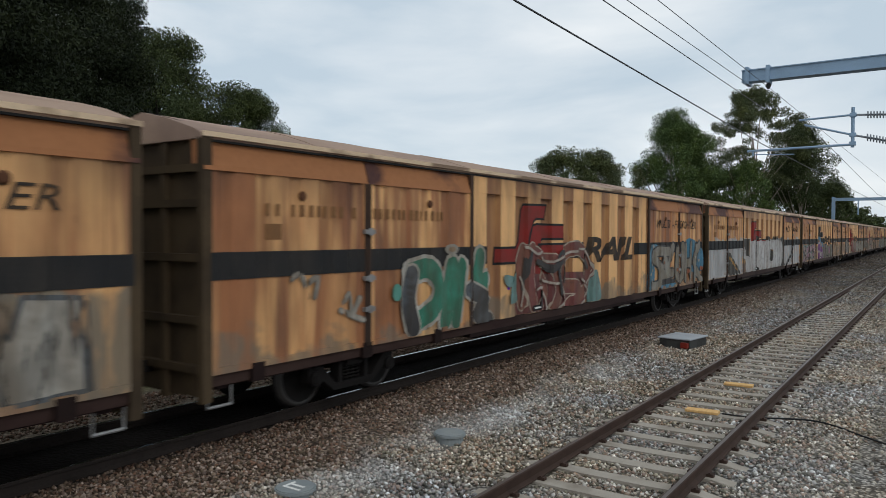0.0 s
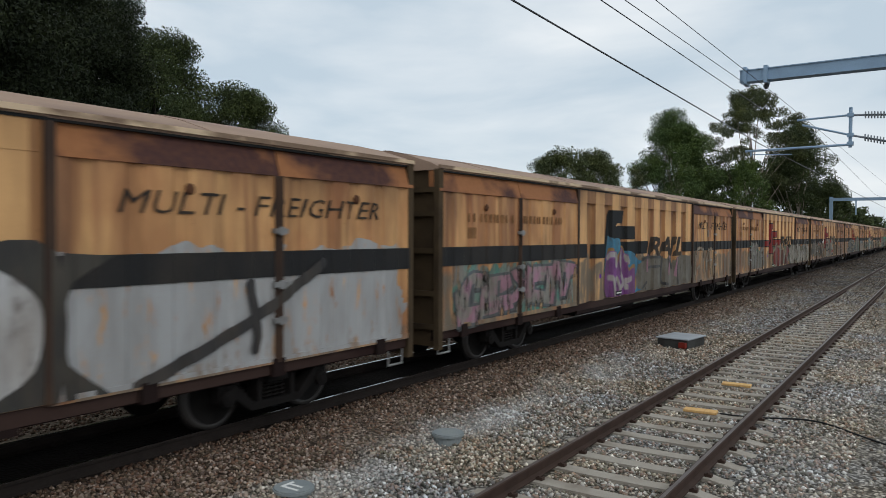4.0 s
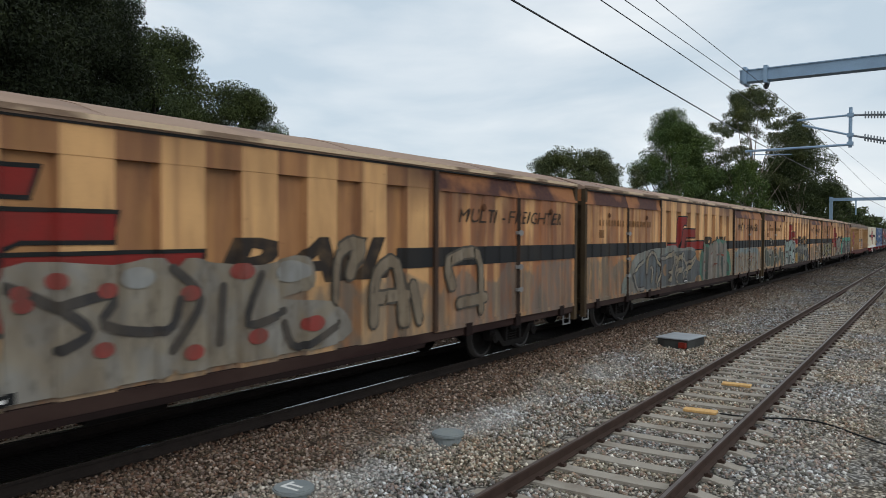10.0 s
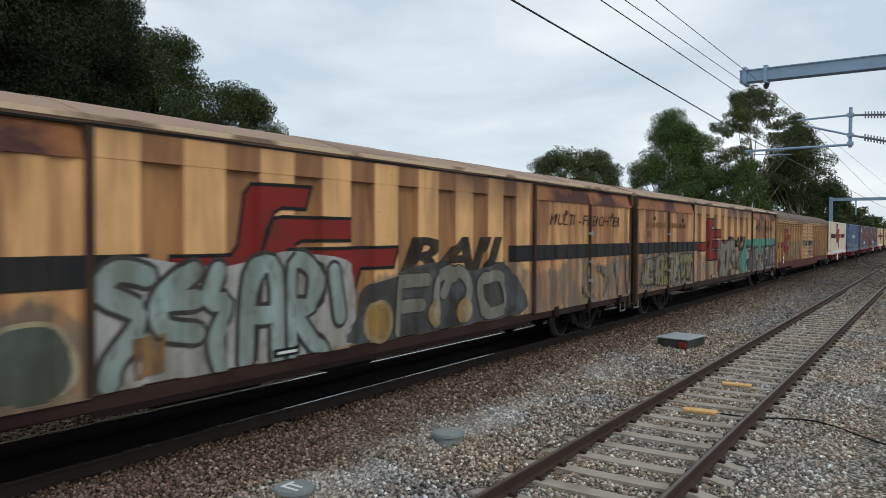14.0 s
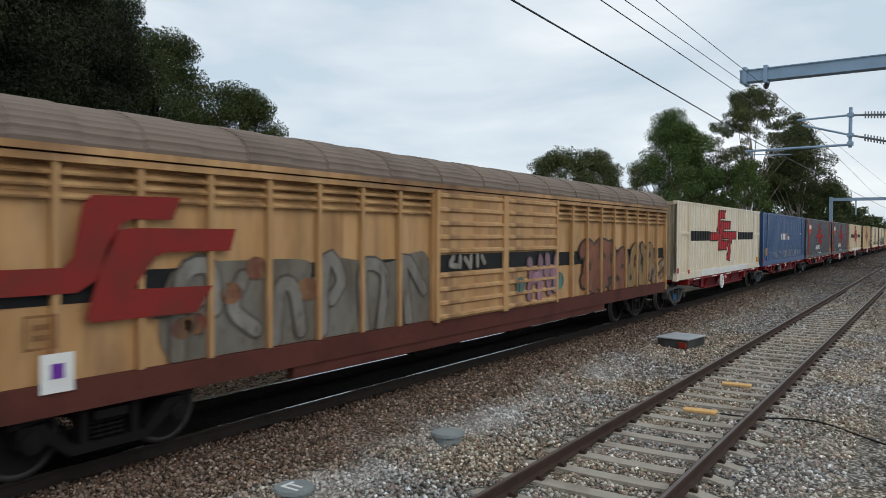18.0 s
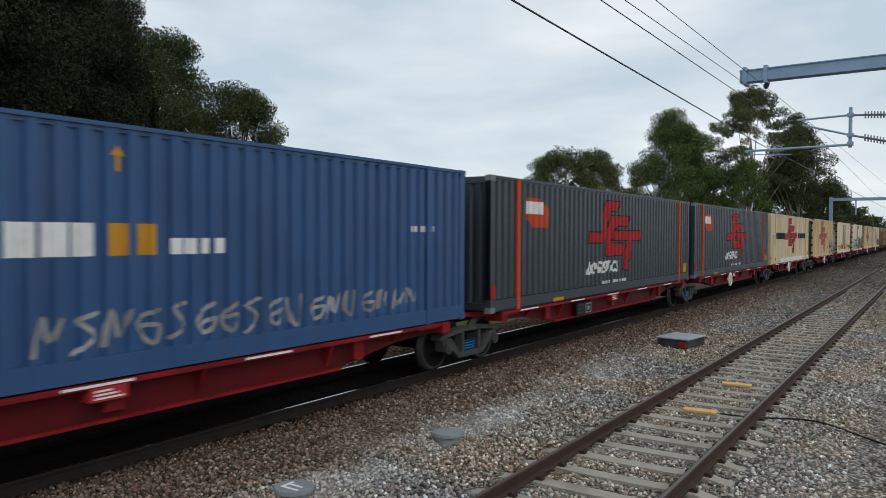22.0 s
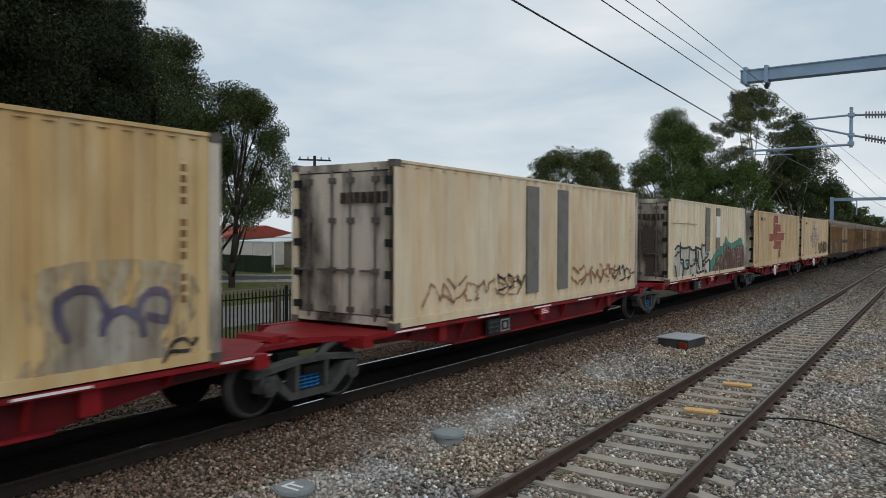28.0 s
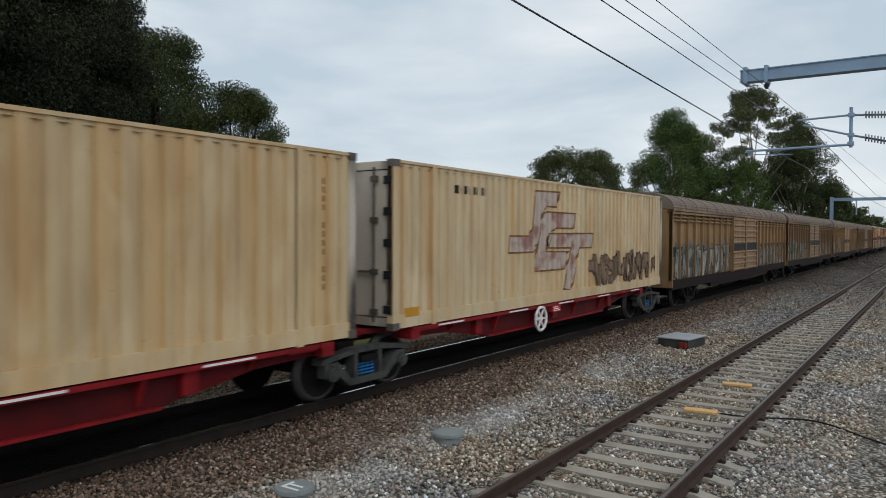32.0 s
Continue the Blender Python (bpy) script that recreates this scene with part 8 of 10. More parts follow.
patch(VAN_OBS[7], VAN_FOLD, rounded([(3.86, 1.51), (4.14, 1.62), (4.35, 1.33), (4.21, 0.98), (3.89, 1.11)]), spray((0.07, 0.095, 0.075), DGREEN, 0.12), 0.028, "graffiti")
patch(VAN_OBS[7], VAN_FOLD, rounded([(4.42, 1.6), (4.77, 1.95), (5.2, 1.87), (5.12, 1.39), (4.69, 1.16)]), spray(CREAMY, (0.44, 0.40, 0.30), 0.2), 0.022, "graffiti")
patch(VAN_OBS[7], VAN_FOLD, rounded([(4.46, 1.6), (4.78, 1.91), (5.16, 1.84), (5.08, 1.41), (4.71, 1.21)]), spray((0.07, 0.095, 0.075), DGREEN, 0.12), 0.028, "graffiti")
patch(VAN_OBS[7], VAN_FOLD, rounded([(5.19, 1.41), (5.45, 1.72), (6.02, 1.69), (6.23, 1.15), (5.93, 0.875), (5.28, 0.91)]), spray(CREAMY, (0.44, 0.40, 0.30), 0.2), 0.022, "graffiti")
patch(VAN_OBS[7], VAN_FOLD, rounded([(5.24, 1.4), (5.48, 1.67), (5.98, 1.64), (6.16, 1.17), (5.9, 0.89), (5.32, 0.95)]), spray((0.07, 0.095, 0.075), DGREEN, 0.12), 0.028, "graffiti")
patch(VAN_OBS[7], VAN_FOLD, rounded([(1.37, 1.71), (1.64, 1.91), (2.32, 1.83), (2.02, 1.51)]), spray((0.38, 0.38, 0.36), STONE, 0.25), 0.032, "graffiti")
patch(VAN_OBS[7], VAN_FOLD, oval(2.37, 1.67, 0.23, 0.06), spray(INK, INK, 0.2), 0.036)
patch(VAN_OBS[7], VAN_FOLD, oval(1.87, 1.57, 0.22, 0.06), spray(INK, INK, 0.2), 0.036)
patch(VAN_OBS[7], VAN_FOLD, rounded([(0.31, 1.9), (0.45, 2.02), (0.41, 1.16), (0.28, 1.12)]), spray((0.24, 0.30, 0.33), STONE, 0.3), 0.02, "graffiti")
traced(VAN_OBS[7], VAN_FOLD, ([(1.64, 2.39), (2.02, 2.46), (1.83, 2.24), (2.12, 2.19)],
        [(2.63, 2.37), (2.69, 2.17)],),
       0.1, (STONE, SAND), (0.1, 0.09, 0.08), 0.03, 0.03, 0.45)
patch(VAN_OBS[7], VAN_FOLD, rounded([(6.38, 2), (6.54, 2.3), (6.92, 2.39), (7.45, 2.31), (7.78, 2.26), (8.41, 2.24), (9.21, 2.41), (9.89, 2.36), (10.72, 2.16), (10.86, 1.34), (10.66, 0.91), (7.37, 0.875), (6.37, 0.94)]), spray((0.62, 0.64, 0.63), (0.52, 0.54, 0.53), 0.2), 0.02, "graffiti")
traced(VAN_OBS[7], VAN_FOLD, ([(7.11, 2.15), (6.68, 2.23), (6.51, 1.99), (6.99, 1.69), (6.64, 1.21), (6.57, 0.97)],
        [(7.7, 2.19), (7.29, 1.87), (7.33, 1.52), (7.74, 1.41)],
        [(7.31, 1.83), (7.74, 1.84)],
        [(8.08, 2.18), (7.95, 1.82), (8.26, 1.73), (8.04, 1.31), (8.13, 0.93)],
        [(8.6, 0.93), (8.69, 2.08), (9.05, 2.14), (9.1, 0.94)],
        [(8.69, 1.54), (9.05, 1.54)],
        [(9.43, 0.9), (9.43, 2.21), (9.89, 2.11), (9.83, 1.6), (9.49, 1.55), (10.02, 0.875)],
        [(10.26, 2.09), (10.39, 1.38)],),
       0.25, ((0.36, 0.49, 0.47), (0.42, 0.55, 0.53)), INK, 0.06, 0.03, 0.18, "pale blue-green lettering outlined in slate")
patch(VAN_OBS[7], VAN_FOLD, rounded([(10.93, 1.33), (11.07, 1.78), (11.82, 1.93), (12.47, 2.1), (13.38, 2.13), (14.4, 1.93), (15.55, 2.06), (16.19, 1.73), (16.33, 0.875), (10.93, 0.875)]), spray((0.04, 0.045, 0.045), SLATE, 0.2), 0.022, "graffiti")
traced(VAN_OBS[7], VAN_FOLD, ([(11.98, 1.83), (11.9, 1)],
        [(11.98, 1.83), (12.74, 1.84)],
        [(11.98, 1.38), (12.56, 1.39)],
        [(13.01, 1.04), (13.1, 1.77), (13.58, 1.96)],
        [(13.39, 1.54), (13.77, 1.95), (14.19, 1.6), (13.88, 1.06)],
        [(14.85, 1.09), (14.73, 1.68), (15.43, 1.76), (15.68, 1.14), (14.97, 1.02)],),
       0.24, ((0.26, 0.28, 0.24), STONE), INK, 0.03, 0.03, 0.2)
patch(VAN_OBS[7], VAN_FOLD, oval(11.39, 1.20, 0.34, 0.37), spray((0.48, 0.36, 0.16), CREAMY, 0.2), 0.036)
patch(VAN_OBS[7], VAN_FOLD, oval(11.39, 1.20, 0.24, 0.30), spray((0.42, 0.25, 0.05), (0.5, 0.3, 0.08), 0.2), 0.042)
patch(VAN_OBS[7], VAN_FOLD, oval(13.99, 1.17, 0.29, 0.24), spray((0.40, 0.26, 0.08), CREAMY, 0.2), 0.046)
patch(VAN_OBS[7], VAN_FOLD, oval(13.01, 1.20, 0.26, 0.23), spray((0.40, 0.26, 0.08), CREAMY, 0.2), 0.046)
patch(VAN_OBS[7], VAN_FOLD, [(6.85, 1.44), (7.37, 1.45), (7.33, 0.98), (6.88, 0.95)], spray((0.40, 0.22, 0.08), (0.3, 0.16, 0.06), 0.45), 0.046, "graffiti")
traced(VAN_OBS[7], VAN_FOLD, ([(20.11, 1.69), (20.34, 0.97)],
        [(20.8, 1.77), (21.55, 1.49), (21.3, 0.89)],
        [(22.07, 1.84), (22.36, 0.92)],
        [(22.93, 1.94), (23.09, 0.99)],
        [(19.68, 1.26), (20.57, 0.875)],),
       0.2, ((0.36, 0.33, 0.27), STONE), SAND, 0.03, 0.03, 0.48)

# mint and black van
patch(VAN_OBS[8], VAN_FOLD, rounded([(10.2, 2.28), (10.42, 2.5), (10.59, 2.33), (10.53, 1.8), (10.2, 1.61)]), spray((0.30, 0.29, 0.26), MAROON, 0.3), 0.022, "graffiti")
traced(VAN_OBS[8], VAN_FOLD, ([(10.61, 1.8), (10.76, 2.2), (11.07, 2.25), (11.21, 1.87), (11.07, 1.51), (10.76, 1.54), (10.61, 1.8)],
        [(10.88, 1.47), (10.52, 1.05)],
        [(11.07, 1.45), (11.32, 0.91)],
        [(11.4, 2.11), (11.75, 2.22), (11.75, 1.69), (11.57, 0.99)],
        [(11.57, 2.16), (12.05, 2.21)],
        [(12.13, 2.21), (12.45, 2.26), (13.07, 2.24), (13.25, 2.01)],
        [(12.37, 2.06), (12.29, 1.64), (12.05, 1.67), (11.93, 1.14)],
        [(12.79, 2.18), (12.71, 1.61), (13.16, 1.34), (12.97, 0.99), (12.62, 1)],
        [(12.88, 1.59), (13.25, 1.71), (13.35, 1.24)],),
       0.3, ((0.31, 0.30, 0.275), STONE), (0.10, 0.075, 0.05), 0.05, 0.03, 0.22, "grey rounded lettering with dark outlines")
patch(VAN_OBS[8], VAN_FOLD, oval(10.89, 1.86, 0.13, 0.20), spray(MAROON, (0.3, 0.15, 0.08), 0.2), 0.05)
patch(VAN_OBS[8], VAN_FOLD, oval(13.07, 1.42, 0.18, 0.08), spray((0.5, 0.3, 0.13), SAND, 0.2), 0.05)
traced(VAN_OBS[8], VAN_FOLD, ([(13.5, 1.69), (13.75, 1.43), (13.5, 1.22)],
        [(13.97, 1.49), (14.19, 1.72), (14.41, 1.45), (14.3, 1.13)],
        [(13.35, 1.39), (13.86, 1.1)],
        [(14.47, 2.36), (14.41, 1.78), (14.77, 2.1)],),
       0.1, ((0.12, 0.10, 0.085), STONE), (0.08, 0.06, 0.05), 0.03, 0.03, 0.36)
patch(VAN_OBS[8], VAN_FOLD, rounded([(14.19, 1.63), (14.65, 1.77), (14.83, 1.41), (14.65, 1), (14.19, 1.14)]), spray((0.36, 0.36, 0.34), STONE, 0.35), 0.028, "graffiti")
patch(VAN_OBS[8], VAN_FOLD, [(14.77, 0.875), (14.89, 1.58), (14.83, 1.84), (15.08, 2.09), (15.48, 2.48), (17.01, 2.45), (17.02, 0.96)], spray(MINT, (0.05, 0.36, 0.27), 0.15), 0.022, "graffiti")
patch(VAN_OBS[8], VAN_FOLD, [(16.82, 2.45), (17.15, 2.5), (18.3, 2.49), (19.97, 2.49), (23.03, 2.51), (23.04, 0.98), (16.81, 0.93)], spray(MINT, (0.05, 0.36, 0.27), 0.15), 0.022, "graffiti")
patch(VAN_OBS[8], VAN_FOLD, [(15.41, 1), (15.54, 1.89), (15.82, 2.15), (17.01, 2.23), (17.02, 0.91)], spray(INK, INK, 0.12), 0.028, "graffiti")
patch(VAN_OBS[8], VAN_FOLD, [(16.82, 2.11), (18.37, 2.14), (18.38, 1.69), (18.9, 1.66), (19.11, 2.12), (20.58, 2.13), (22.88, 2.18), (22.91, 0.99), (18.98, 1), (16.81, 0.96)], spray(INK, INK, 0.12), 0.028, "graffiti")
patch(VAN_OBS[8], VAN_FOLD, [(15.57, 1.71), (15.97, 2.01), (16.57, 2.05), (16.09, 1.44), (16.15, 0.91), (15.69, 0.875)], spray(WHITE, (0.44, 0.43, 0.41), 0.12), 0.034, "graffiti")
patch(VAN_OBS[8], VAN_FOLD, oval(15.80, 1.46, 0.14, 0.13), spray(INK, INK, 0.2), 0.04)
patch(VAN_OBS[8], VAN_FOLD, oval(16.29, 1.90, 0.16, 0.08), spray(INK, INK, 0.2), 0.04)
patch(VAN_OBS[8], VAN_FOLD, [(16.82, 1.95), (17.95, 1.98), (17.91, 1.48), (17.62, 1.48), (17.68, 0.95), (16.81, 0.93)], spray((0.15, 0.16, 0.19), SLATE, 0.12), 0.034, "graffiti")
patch(VAN_OBS[8], VAN_FOLD, [(17.93, 1.99), (18.26, 2), (18.23, 1.38), (18.04, 1.39), (18.03, 0.89), (17.94, 0.91)], spray((0.44, 0.29, 0.16), CREAMY, 0.12), 0.034, "graffiti")
patch(VAN_OBS[8], VAN_FOLD, [(18.33, 1.5), (19.07, 1.52), (19.06, 1.06), (18.08, 0.88), (18.04, 1.08), (18.33, 1.17)], spray((0.40, 0.27, 0.16), (0.15, 0.16, 0.18), 0.12), 0.034, "graffiti")
patch(VAN_OBS[8], VAN_FOLD, [(18.9, 1.71), (19.19, 1.97), (19.59, 2.02), (19.34, 1.6), (19.59, 0.91), (19.41, 0.875), (19.11, 1.34)], spray(WHITE, (0.44, 0.43, 0.41), 0.12), 0.034, "graffiti")
patch(VAN_OBS[8], VAN_FOLD, oval(19.19, 1.87, 0.09, 0.08), spray(INK, INK, 0.2), 0.04)
patch(VAN_OBS[8], VAN_FOLD, oval(19.32, 1.53, 0.09, 0.09), spray(INK, INK, 0.2), 0.04)
patch(VAN_OBS[8], VAN_FOLD, oval(19.28, 1.32, 0.08, 0.09), spray(INK, INK, 0.2), 0.04)
patch(VAN_OBS[8], VAN_FOLD, [(19.59, 0.99), (19.7, 2.03), (19.97, 2.05), (19.87, 1.01)], spray((0.18, 0.19, 0.21), SLATE, 0.12), 0.034, "graffiti")
patch(VAN_OBS[8], VAN_FOLD, [(20.11, 1.07), (20.24, 2.01), (20.53, 2.02), (20.42, 1.09)], spray((0.44, 0.28, 0.16), CREAMY, 0.12), 0.034, "graffiti")
patch(VAN_OBS[8], VAN_FOLD, [(20.91, 1.05), (21.05, 1.96), (21.38, 1.98), (21.27, 1.07)], spray((0.20, 0.21, 0.24), SLATE, 0.12), 0.034, "graffiti")
patch(VAN_OBS[8], VAN_FOLD, [(21.57, 1.05), (21.72, 1.93), (22.09, 1.95), (21.96, 1.08)], spray((0.45, 0.30, 0.18), CREAMY, 0.12), 0.034, "graffiti")
patch(VAN_OBS[8], VAN_FOLD, [(22.23, 1.07), (22.4, 1.89), (22.8, 1.91), (22.66, 1.09)], spray((0.24, 0.2, 0.3), SLATE, 0.12), 0.034, "graffiti")
traced(VAN_OBS[8], VAN_FOLD, ([(20.69, 1.97), (20.64, 1.4)],
        [(20.71, 1.97), (21.03, 1.99)],
        [(21.63, 2), (21.61, 1.22)],
        [(22.58, 2.05), (22.56, 1.17)],
        [(21.76, 1.56), (22.09, 1.58)],),
       0.1, (WHITE, WHITE), INK, 0.02, 0.042, 0.12)
patch(VAN_OBS[8], VAN_FOLD, oval(17.34, 1.52, 0.08, 0.06), spray(PINK, (0.5, 0.22, 0.42), 0.2), 0.046)
patch(VAN_OBS[8], VAN_FOLD, oval(17.43, 1.34, 0.08, 0.07), spray(PINK, (0.5, 0.22, 0.42), 0.2), 0.046)
patch(VAN_OBS[8], VAN_FOLD, oval(18.55, 1.34, 0.10, 0.07), spray(PINK, (0.5, 0.22, 0.42), 0.2), 0.046)
patch(VAN_OBS[8], VAN_FOLD, oval(18.33, 1.10, 0.09, 0.07), spray(PINK, (0.5, 0.22, 0.42), 0.2), 0.046)
patch(VAN_OBS[8], VAN_FOLD, oval(19.73, 1.57, 0.12, 0.08), spray(PINK, (0.5, 0.22, 0.42), 0.2), 0.046)
patch(VAN_OBS[8], VAN_FOLD, oval(21.09, 1.74, 0.15, 0.09), spray(PINK, (0.5, 0.22, 0.42), 0.2), 0.046)
patch(VAN_OBS[8], VAN_FOLD, oval(22.44, 1.46, 0.19, 0.10), spray(PINK, (0.5, 0.22, 0.42), 0.2), 0.046)
patch(VAN_OBS[8], VAN_FOLD, oval(21.83, 1.29, 0.17, 0.09), spray(PINK, (0.5, 0.22, 0.42), 0.2), 0.046)
patch(VAN_OBS[8], VAN_FOLD, oval(20.16, 1.22, 0.14, 0.08), spray(PINK, (0.5, 0.22, 0.42), 0.2), 0.046)

# louvred van
patch(old, OLD_FACE, rounded([(3.29, 1.51), (3.48, 2.18), (4.03, 2.29), (4.56, 2.3), (5.79, 2.27), (5.89, 1.99), (6.31, 2.29), (7.61, 2.17), (8.44, 2.33), (8.9, 2.22), (8.9, 1.07), (6.42, 1.07), (4.55, 1.07), (3.54, 1.07)]), spray((0.24, 0.225, 0.185), (0.20, 0.19, 0.165), 0.26), 0.012, "graffiti")
traced(old, OLD_FACE, ([(3.54, 1.11), (3.61, 2.11), (4.03, 2.22), (4.1, 1.69)],
        [(4.56, 2.06), (4.4, 1.66), (4.8, 1.34)],
        [(5.14, 1.15), (5.23, 1.88), (5.51, 1.86), (5.65, 1.24)],
        [(6.1, 1.19), (6.2, 2.29), (6.53, 1.96), (6.31, 1.65)],
        [(7.11, 1.07), (7.05, 2.1), (7.61, 1.99), (7.49, 1.11)],
        [(8.3, 1.12), (8.16, 2.24), (8.75, 1.65)],
        [(3.29, 1.76), (3.88, 1.84)],),
       0.2, ((0.27, 0.265, 0.24), STONE), (0.09, 0.08, 0.07), 0.04, 0.024, 0.26, "worn grey lettering with red patches")
patch(old, OLD_FACE, oval(4.36, 1.87, 0.19, 0.15), spray((0.22, 0.05, 0.03), (0.34, 0.20, 0.08), 0.4), 0.034)
patch(old, OLD_FACE, oval(3.81, 1.52, 0.17, 0.14), spray((0.22, 0.05, 0.03), (0.34, 0.20, 0.08), 0.4), 0.034)
patch(old, OLD_FACE, oval(4.80, 2.19, 0.20, 0.16), spray((0.22, 0.05, 0.03), (0.34, 0.20, 0.08), 0.4), 0.034)
patch(old, OLD_FACE, oval(5.79, 1.84, 0.25, 0.17), spray((0.22, 0.05, 0.03), (0.34, 0.20, 0.08), 0.4), 0.034)
patch(old, OLD_FACE, oval(3.61, 1.48, 0.16, 0.14), spray((0.22, 0.05, 0.03), (0.34, 0.20, 0.08), 0.4), 0.034)
traced(old, OLD_FACE, ([(9.57, 2.21), (9.46, 2.09), (9.69, 2.05)],
        [(9.81, 2.22), (9.8, 2.04)],
        [(9.99, 2.19), (10.12, 2.06)],
        [(10.21, 2.21), (10.18, 2.02)],
        [(10.45, 2.23), (10.45, 2.05)],
        [(10.62, 2.21), (10.73, 2.09)],),
       0.08, (WHITE, STONE), STONE, 0.02, 0.02, 0.3)
traced(old, OLD_FACE, ([(12.73, 2.02), (12.73, 1.27)],
        [(13.27, 2.08), (13.22, 1.25)],
        [(13.62, 2.1), (13.74, 1.33)],
        [(14.12, 2.08), (14.05, 1.38)],
        [(12.73, 1.66), (13.27, 1.7)],
        [(13.56, 1.77), (14.12, 1.77)],),
       0.24, ((0.34, 0.20, 0.26), PINK), (0.16, 0.10, 0.14), 0.03, 0.02, 0.36)
patch(old, OLD_FACE, oval(12.28, 1.54, 0.20, 0.19), spray(SLATE, TEAL, 0.35), 0.03)
patch(old, OLD_FACE, oval(14.51, 1.52, 0.28, 0.22), spray(SLATE, TEAL, 0.35), 0.03)
traced(old, OLD_FACE, ([(15.93, 2.22), (16.21, 2.35), (16.57, 2.25), (16.69, 1.81), (16.56, 1.51), (16.21, 1.62), (16.21, 1.85), (16.38, 1.96)],
        [(16.89, 2.24), (17.16, 2.36), (17.67, 2.31)],
        [(16.89, 2.11), (16.95, 1.47), (17.37, 1.22)],
        [(17.02, 1.72), (17.3, 1.89), (17.52, 1.61), (17.37, 1.35)],
        [(17.75, 1.79), (17.75, 2.2), (18.07, 2.3), (18.24, 2.04)],
        [(17.67, 1.39), (17.83, 1.64), (18.2, 1.61), (18.15, 1.19)],
        [(18.32, 1.6), (18.68, 2.02), (19.07, 2.07), (19.32, 1.75), (18.97, 1.39), (18.68, 1.57), (18.92, 1.77)],
        [(16.04, 1.46), (16.75, 1.24)],
        [(17.99, 1.07), (18.87, 1.17)],),
       0.36, ((0.25, 0.065, 0.03), (0.32, 0.11, 0.045)), (0.035, 0.025, 0.02), 0.06, 0.02, 0.16, "red and ochre bubble lettering with dark outlines")
traced(old, OLD_FACE, ([(19.69, 1.72), (19.8, 2.12), (20.14, 2.23), (20.38, 1.93)],
        [(19.47, 1.17), (19.37, 1.5), (19.69, 1.64), (19.86, 1.29), (19.63, 1.07)],
        [(20.14, 1.18), (20.03, 1.53), (20.38, 1.67), (20.5, 1.23)],
        [(20.76, 1.07), (20.88, 1.9), (20.63, 2.26)],
        [(21.02, 2.07), (21.43, 2.24), (21.64, 1.95), (21.29, 1.7)],
        [(20.89, 1.19), (21.15, 1.52)],),
       0.32, ((0.36, 0.21, 0.065), (0.40, 0.26, 0.10)), (0.035, 0.025, 0.02), 0.06, 0.024, 0.16)
traced(old, OLD_FACE, ([(21.43, 1.32), (21.5, 1.68), (21.87, 1.56), (21.79, 1.19)],
        [(22.33, 1.53), (23, 1.79)],
        [(22.18, 1.07), (23.09, 1.47)],),
       0.26, ((0.30, 0.12, 0.045), CREAMY), (0.035, 0.025, 0.02), 0.05, 0.024, 0.2)
patch(old, OLD_FACE, oval(16.44, 1.86, 0.06, 0.06), spray((0.03, 0.022, 0.02), INK, 0.2), 0.044)
patch(old, OLD_FACE, oval(17.26, 1.73, 0.07, 0.07), spray((0.03, 0.022, 0.02), INK, 0.2), 0.044)
patch(old, OLD_FACE, oval(17.99, 2.09, 0.08, 0.07), spray((0.03, 0.022, 0.02), INK, 0.2), 0.044)
patch(old, OLD_FACE, oval(18.87, 1.74, 0.10, 0.08), spray((0.03, 0.022, 0.02), INK, 0.2), 0.044)
patch(old, OLD_FACE, oval(20.03, 1.95, 0.11, 0.08), spray((0.03, 0.022, 0.02), INK, 0.2), 0.044)
patch(old, OLD_FACE, oval(19.58, 1.36, 0.11, 0.08), spray((0.03, 0.022, 0.02), INK, 0.2), 0.044)
patch(old, OLD_FACE, oval(20.20, 1.34, 0.12, 0.09), spray((0.03, 0.022, 0.02), INK, 0.2), 0.044)
patch(old, OLD_FACE, oval(21.32, 2.02, 0.14, 0.09), spray((0.03, 0.022, 0.02), INK, 0.2), 0.044)
patch(old, OLD_FACE, oval(21.65, 1.44, 0.14, 0.09), spray((0.03, 0.022, 0.02), INK, 0.2), 0.044)
patch(old, OLD_FACE, oval(17.79, 1.41, 0.07, 0.07), spray((0.03, 0.022, 0.02), INK, 0.2), 0.044)
patch(old, OLD_FACE, oval(18.28, 1.39, 0.09, 0.07), spray((0.03, 0.022, 0.02), INK, 0.2), 0.044)

# outlined lettering on the refrigerated container
patch(r2, face(F40), rounded([(0.81, 1.05), (1.14, 1.26), (1.43, 1.31), (2.01, 1.17), (2.66, 1.2), (3.32, 1.07), (3.45, 1.21), (4.26, 1.14), (4.91, 1.28), (5.44, 0.92), (5.63, 0.13), (5.26, 0.04), (2.73, 0.04), (0.8, 0.04)]), spray((0.85, 0.82, 0.74), (0.78, 0.75, 0.68), 0.18), 0.006, "graffiti")
patch(r2, face(F40), [(1.37, 1.31), (1.55, 1.25), (1.48, 0.77), (1.31, 0.9)], spray((0.10, 0.33, 0.35), (0.06, 0.24, 0.28), 0.15), 0.01, "graffiti")
patch(r2, face(F40), [(1.55, 0.7), (1.84, 0.67), (1.94, 0.34), (1.67, 0.5)], spray((0.10, 0.33, 0.35), (0.06, 0.24, 0.28), 0.15), 0.01, "graffiti")
patch(r2, face(F40), [(2.11, 0.61), (2.54, 0.64), (2.5, 0.4)], spray((0.10, 0.33, 0.35), (0.06, 0.24, 0.28), 0.15), 0.01, "graffiti")
patch(r2, face(F40), [(1.7, 0.25), (1.94, 0.47), (1.97, 0.04), (1.55, 0.04)], spray((0.10, 0.33, 0.35), (0.06, 0.24, 0.28), 0.15), 0.01, "graffiti")
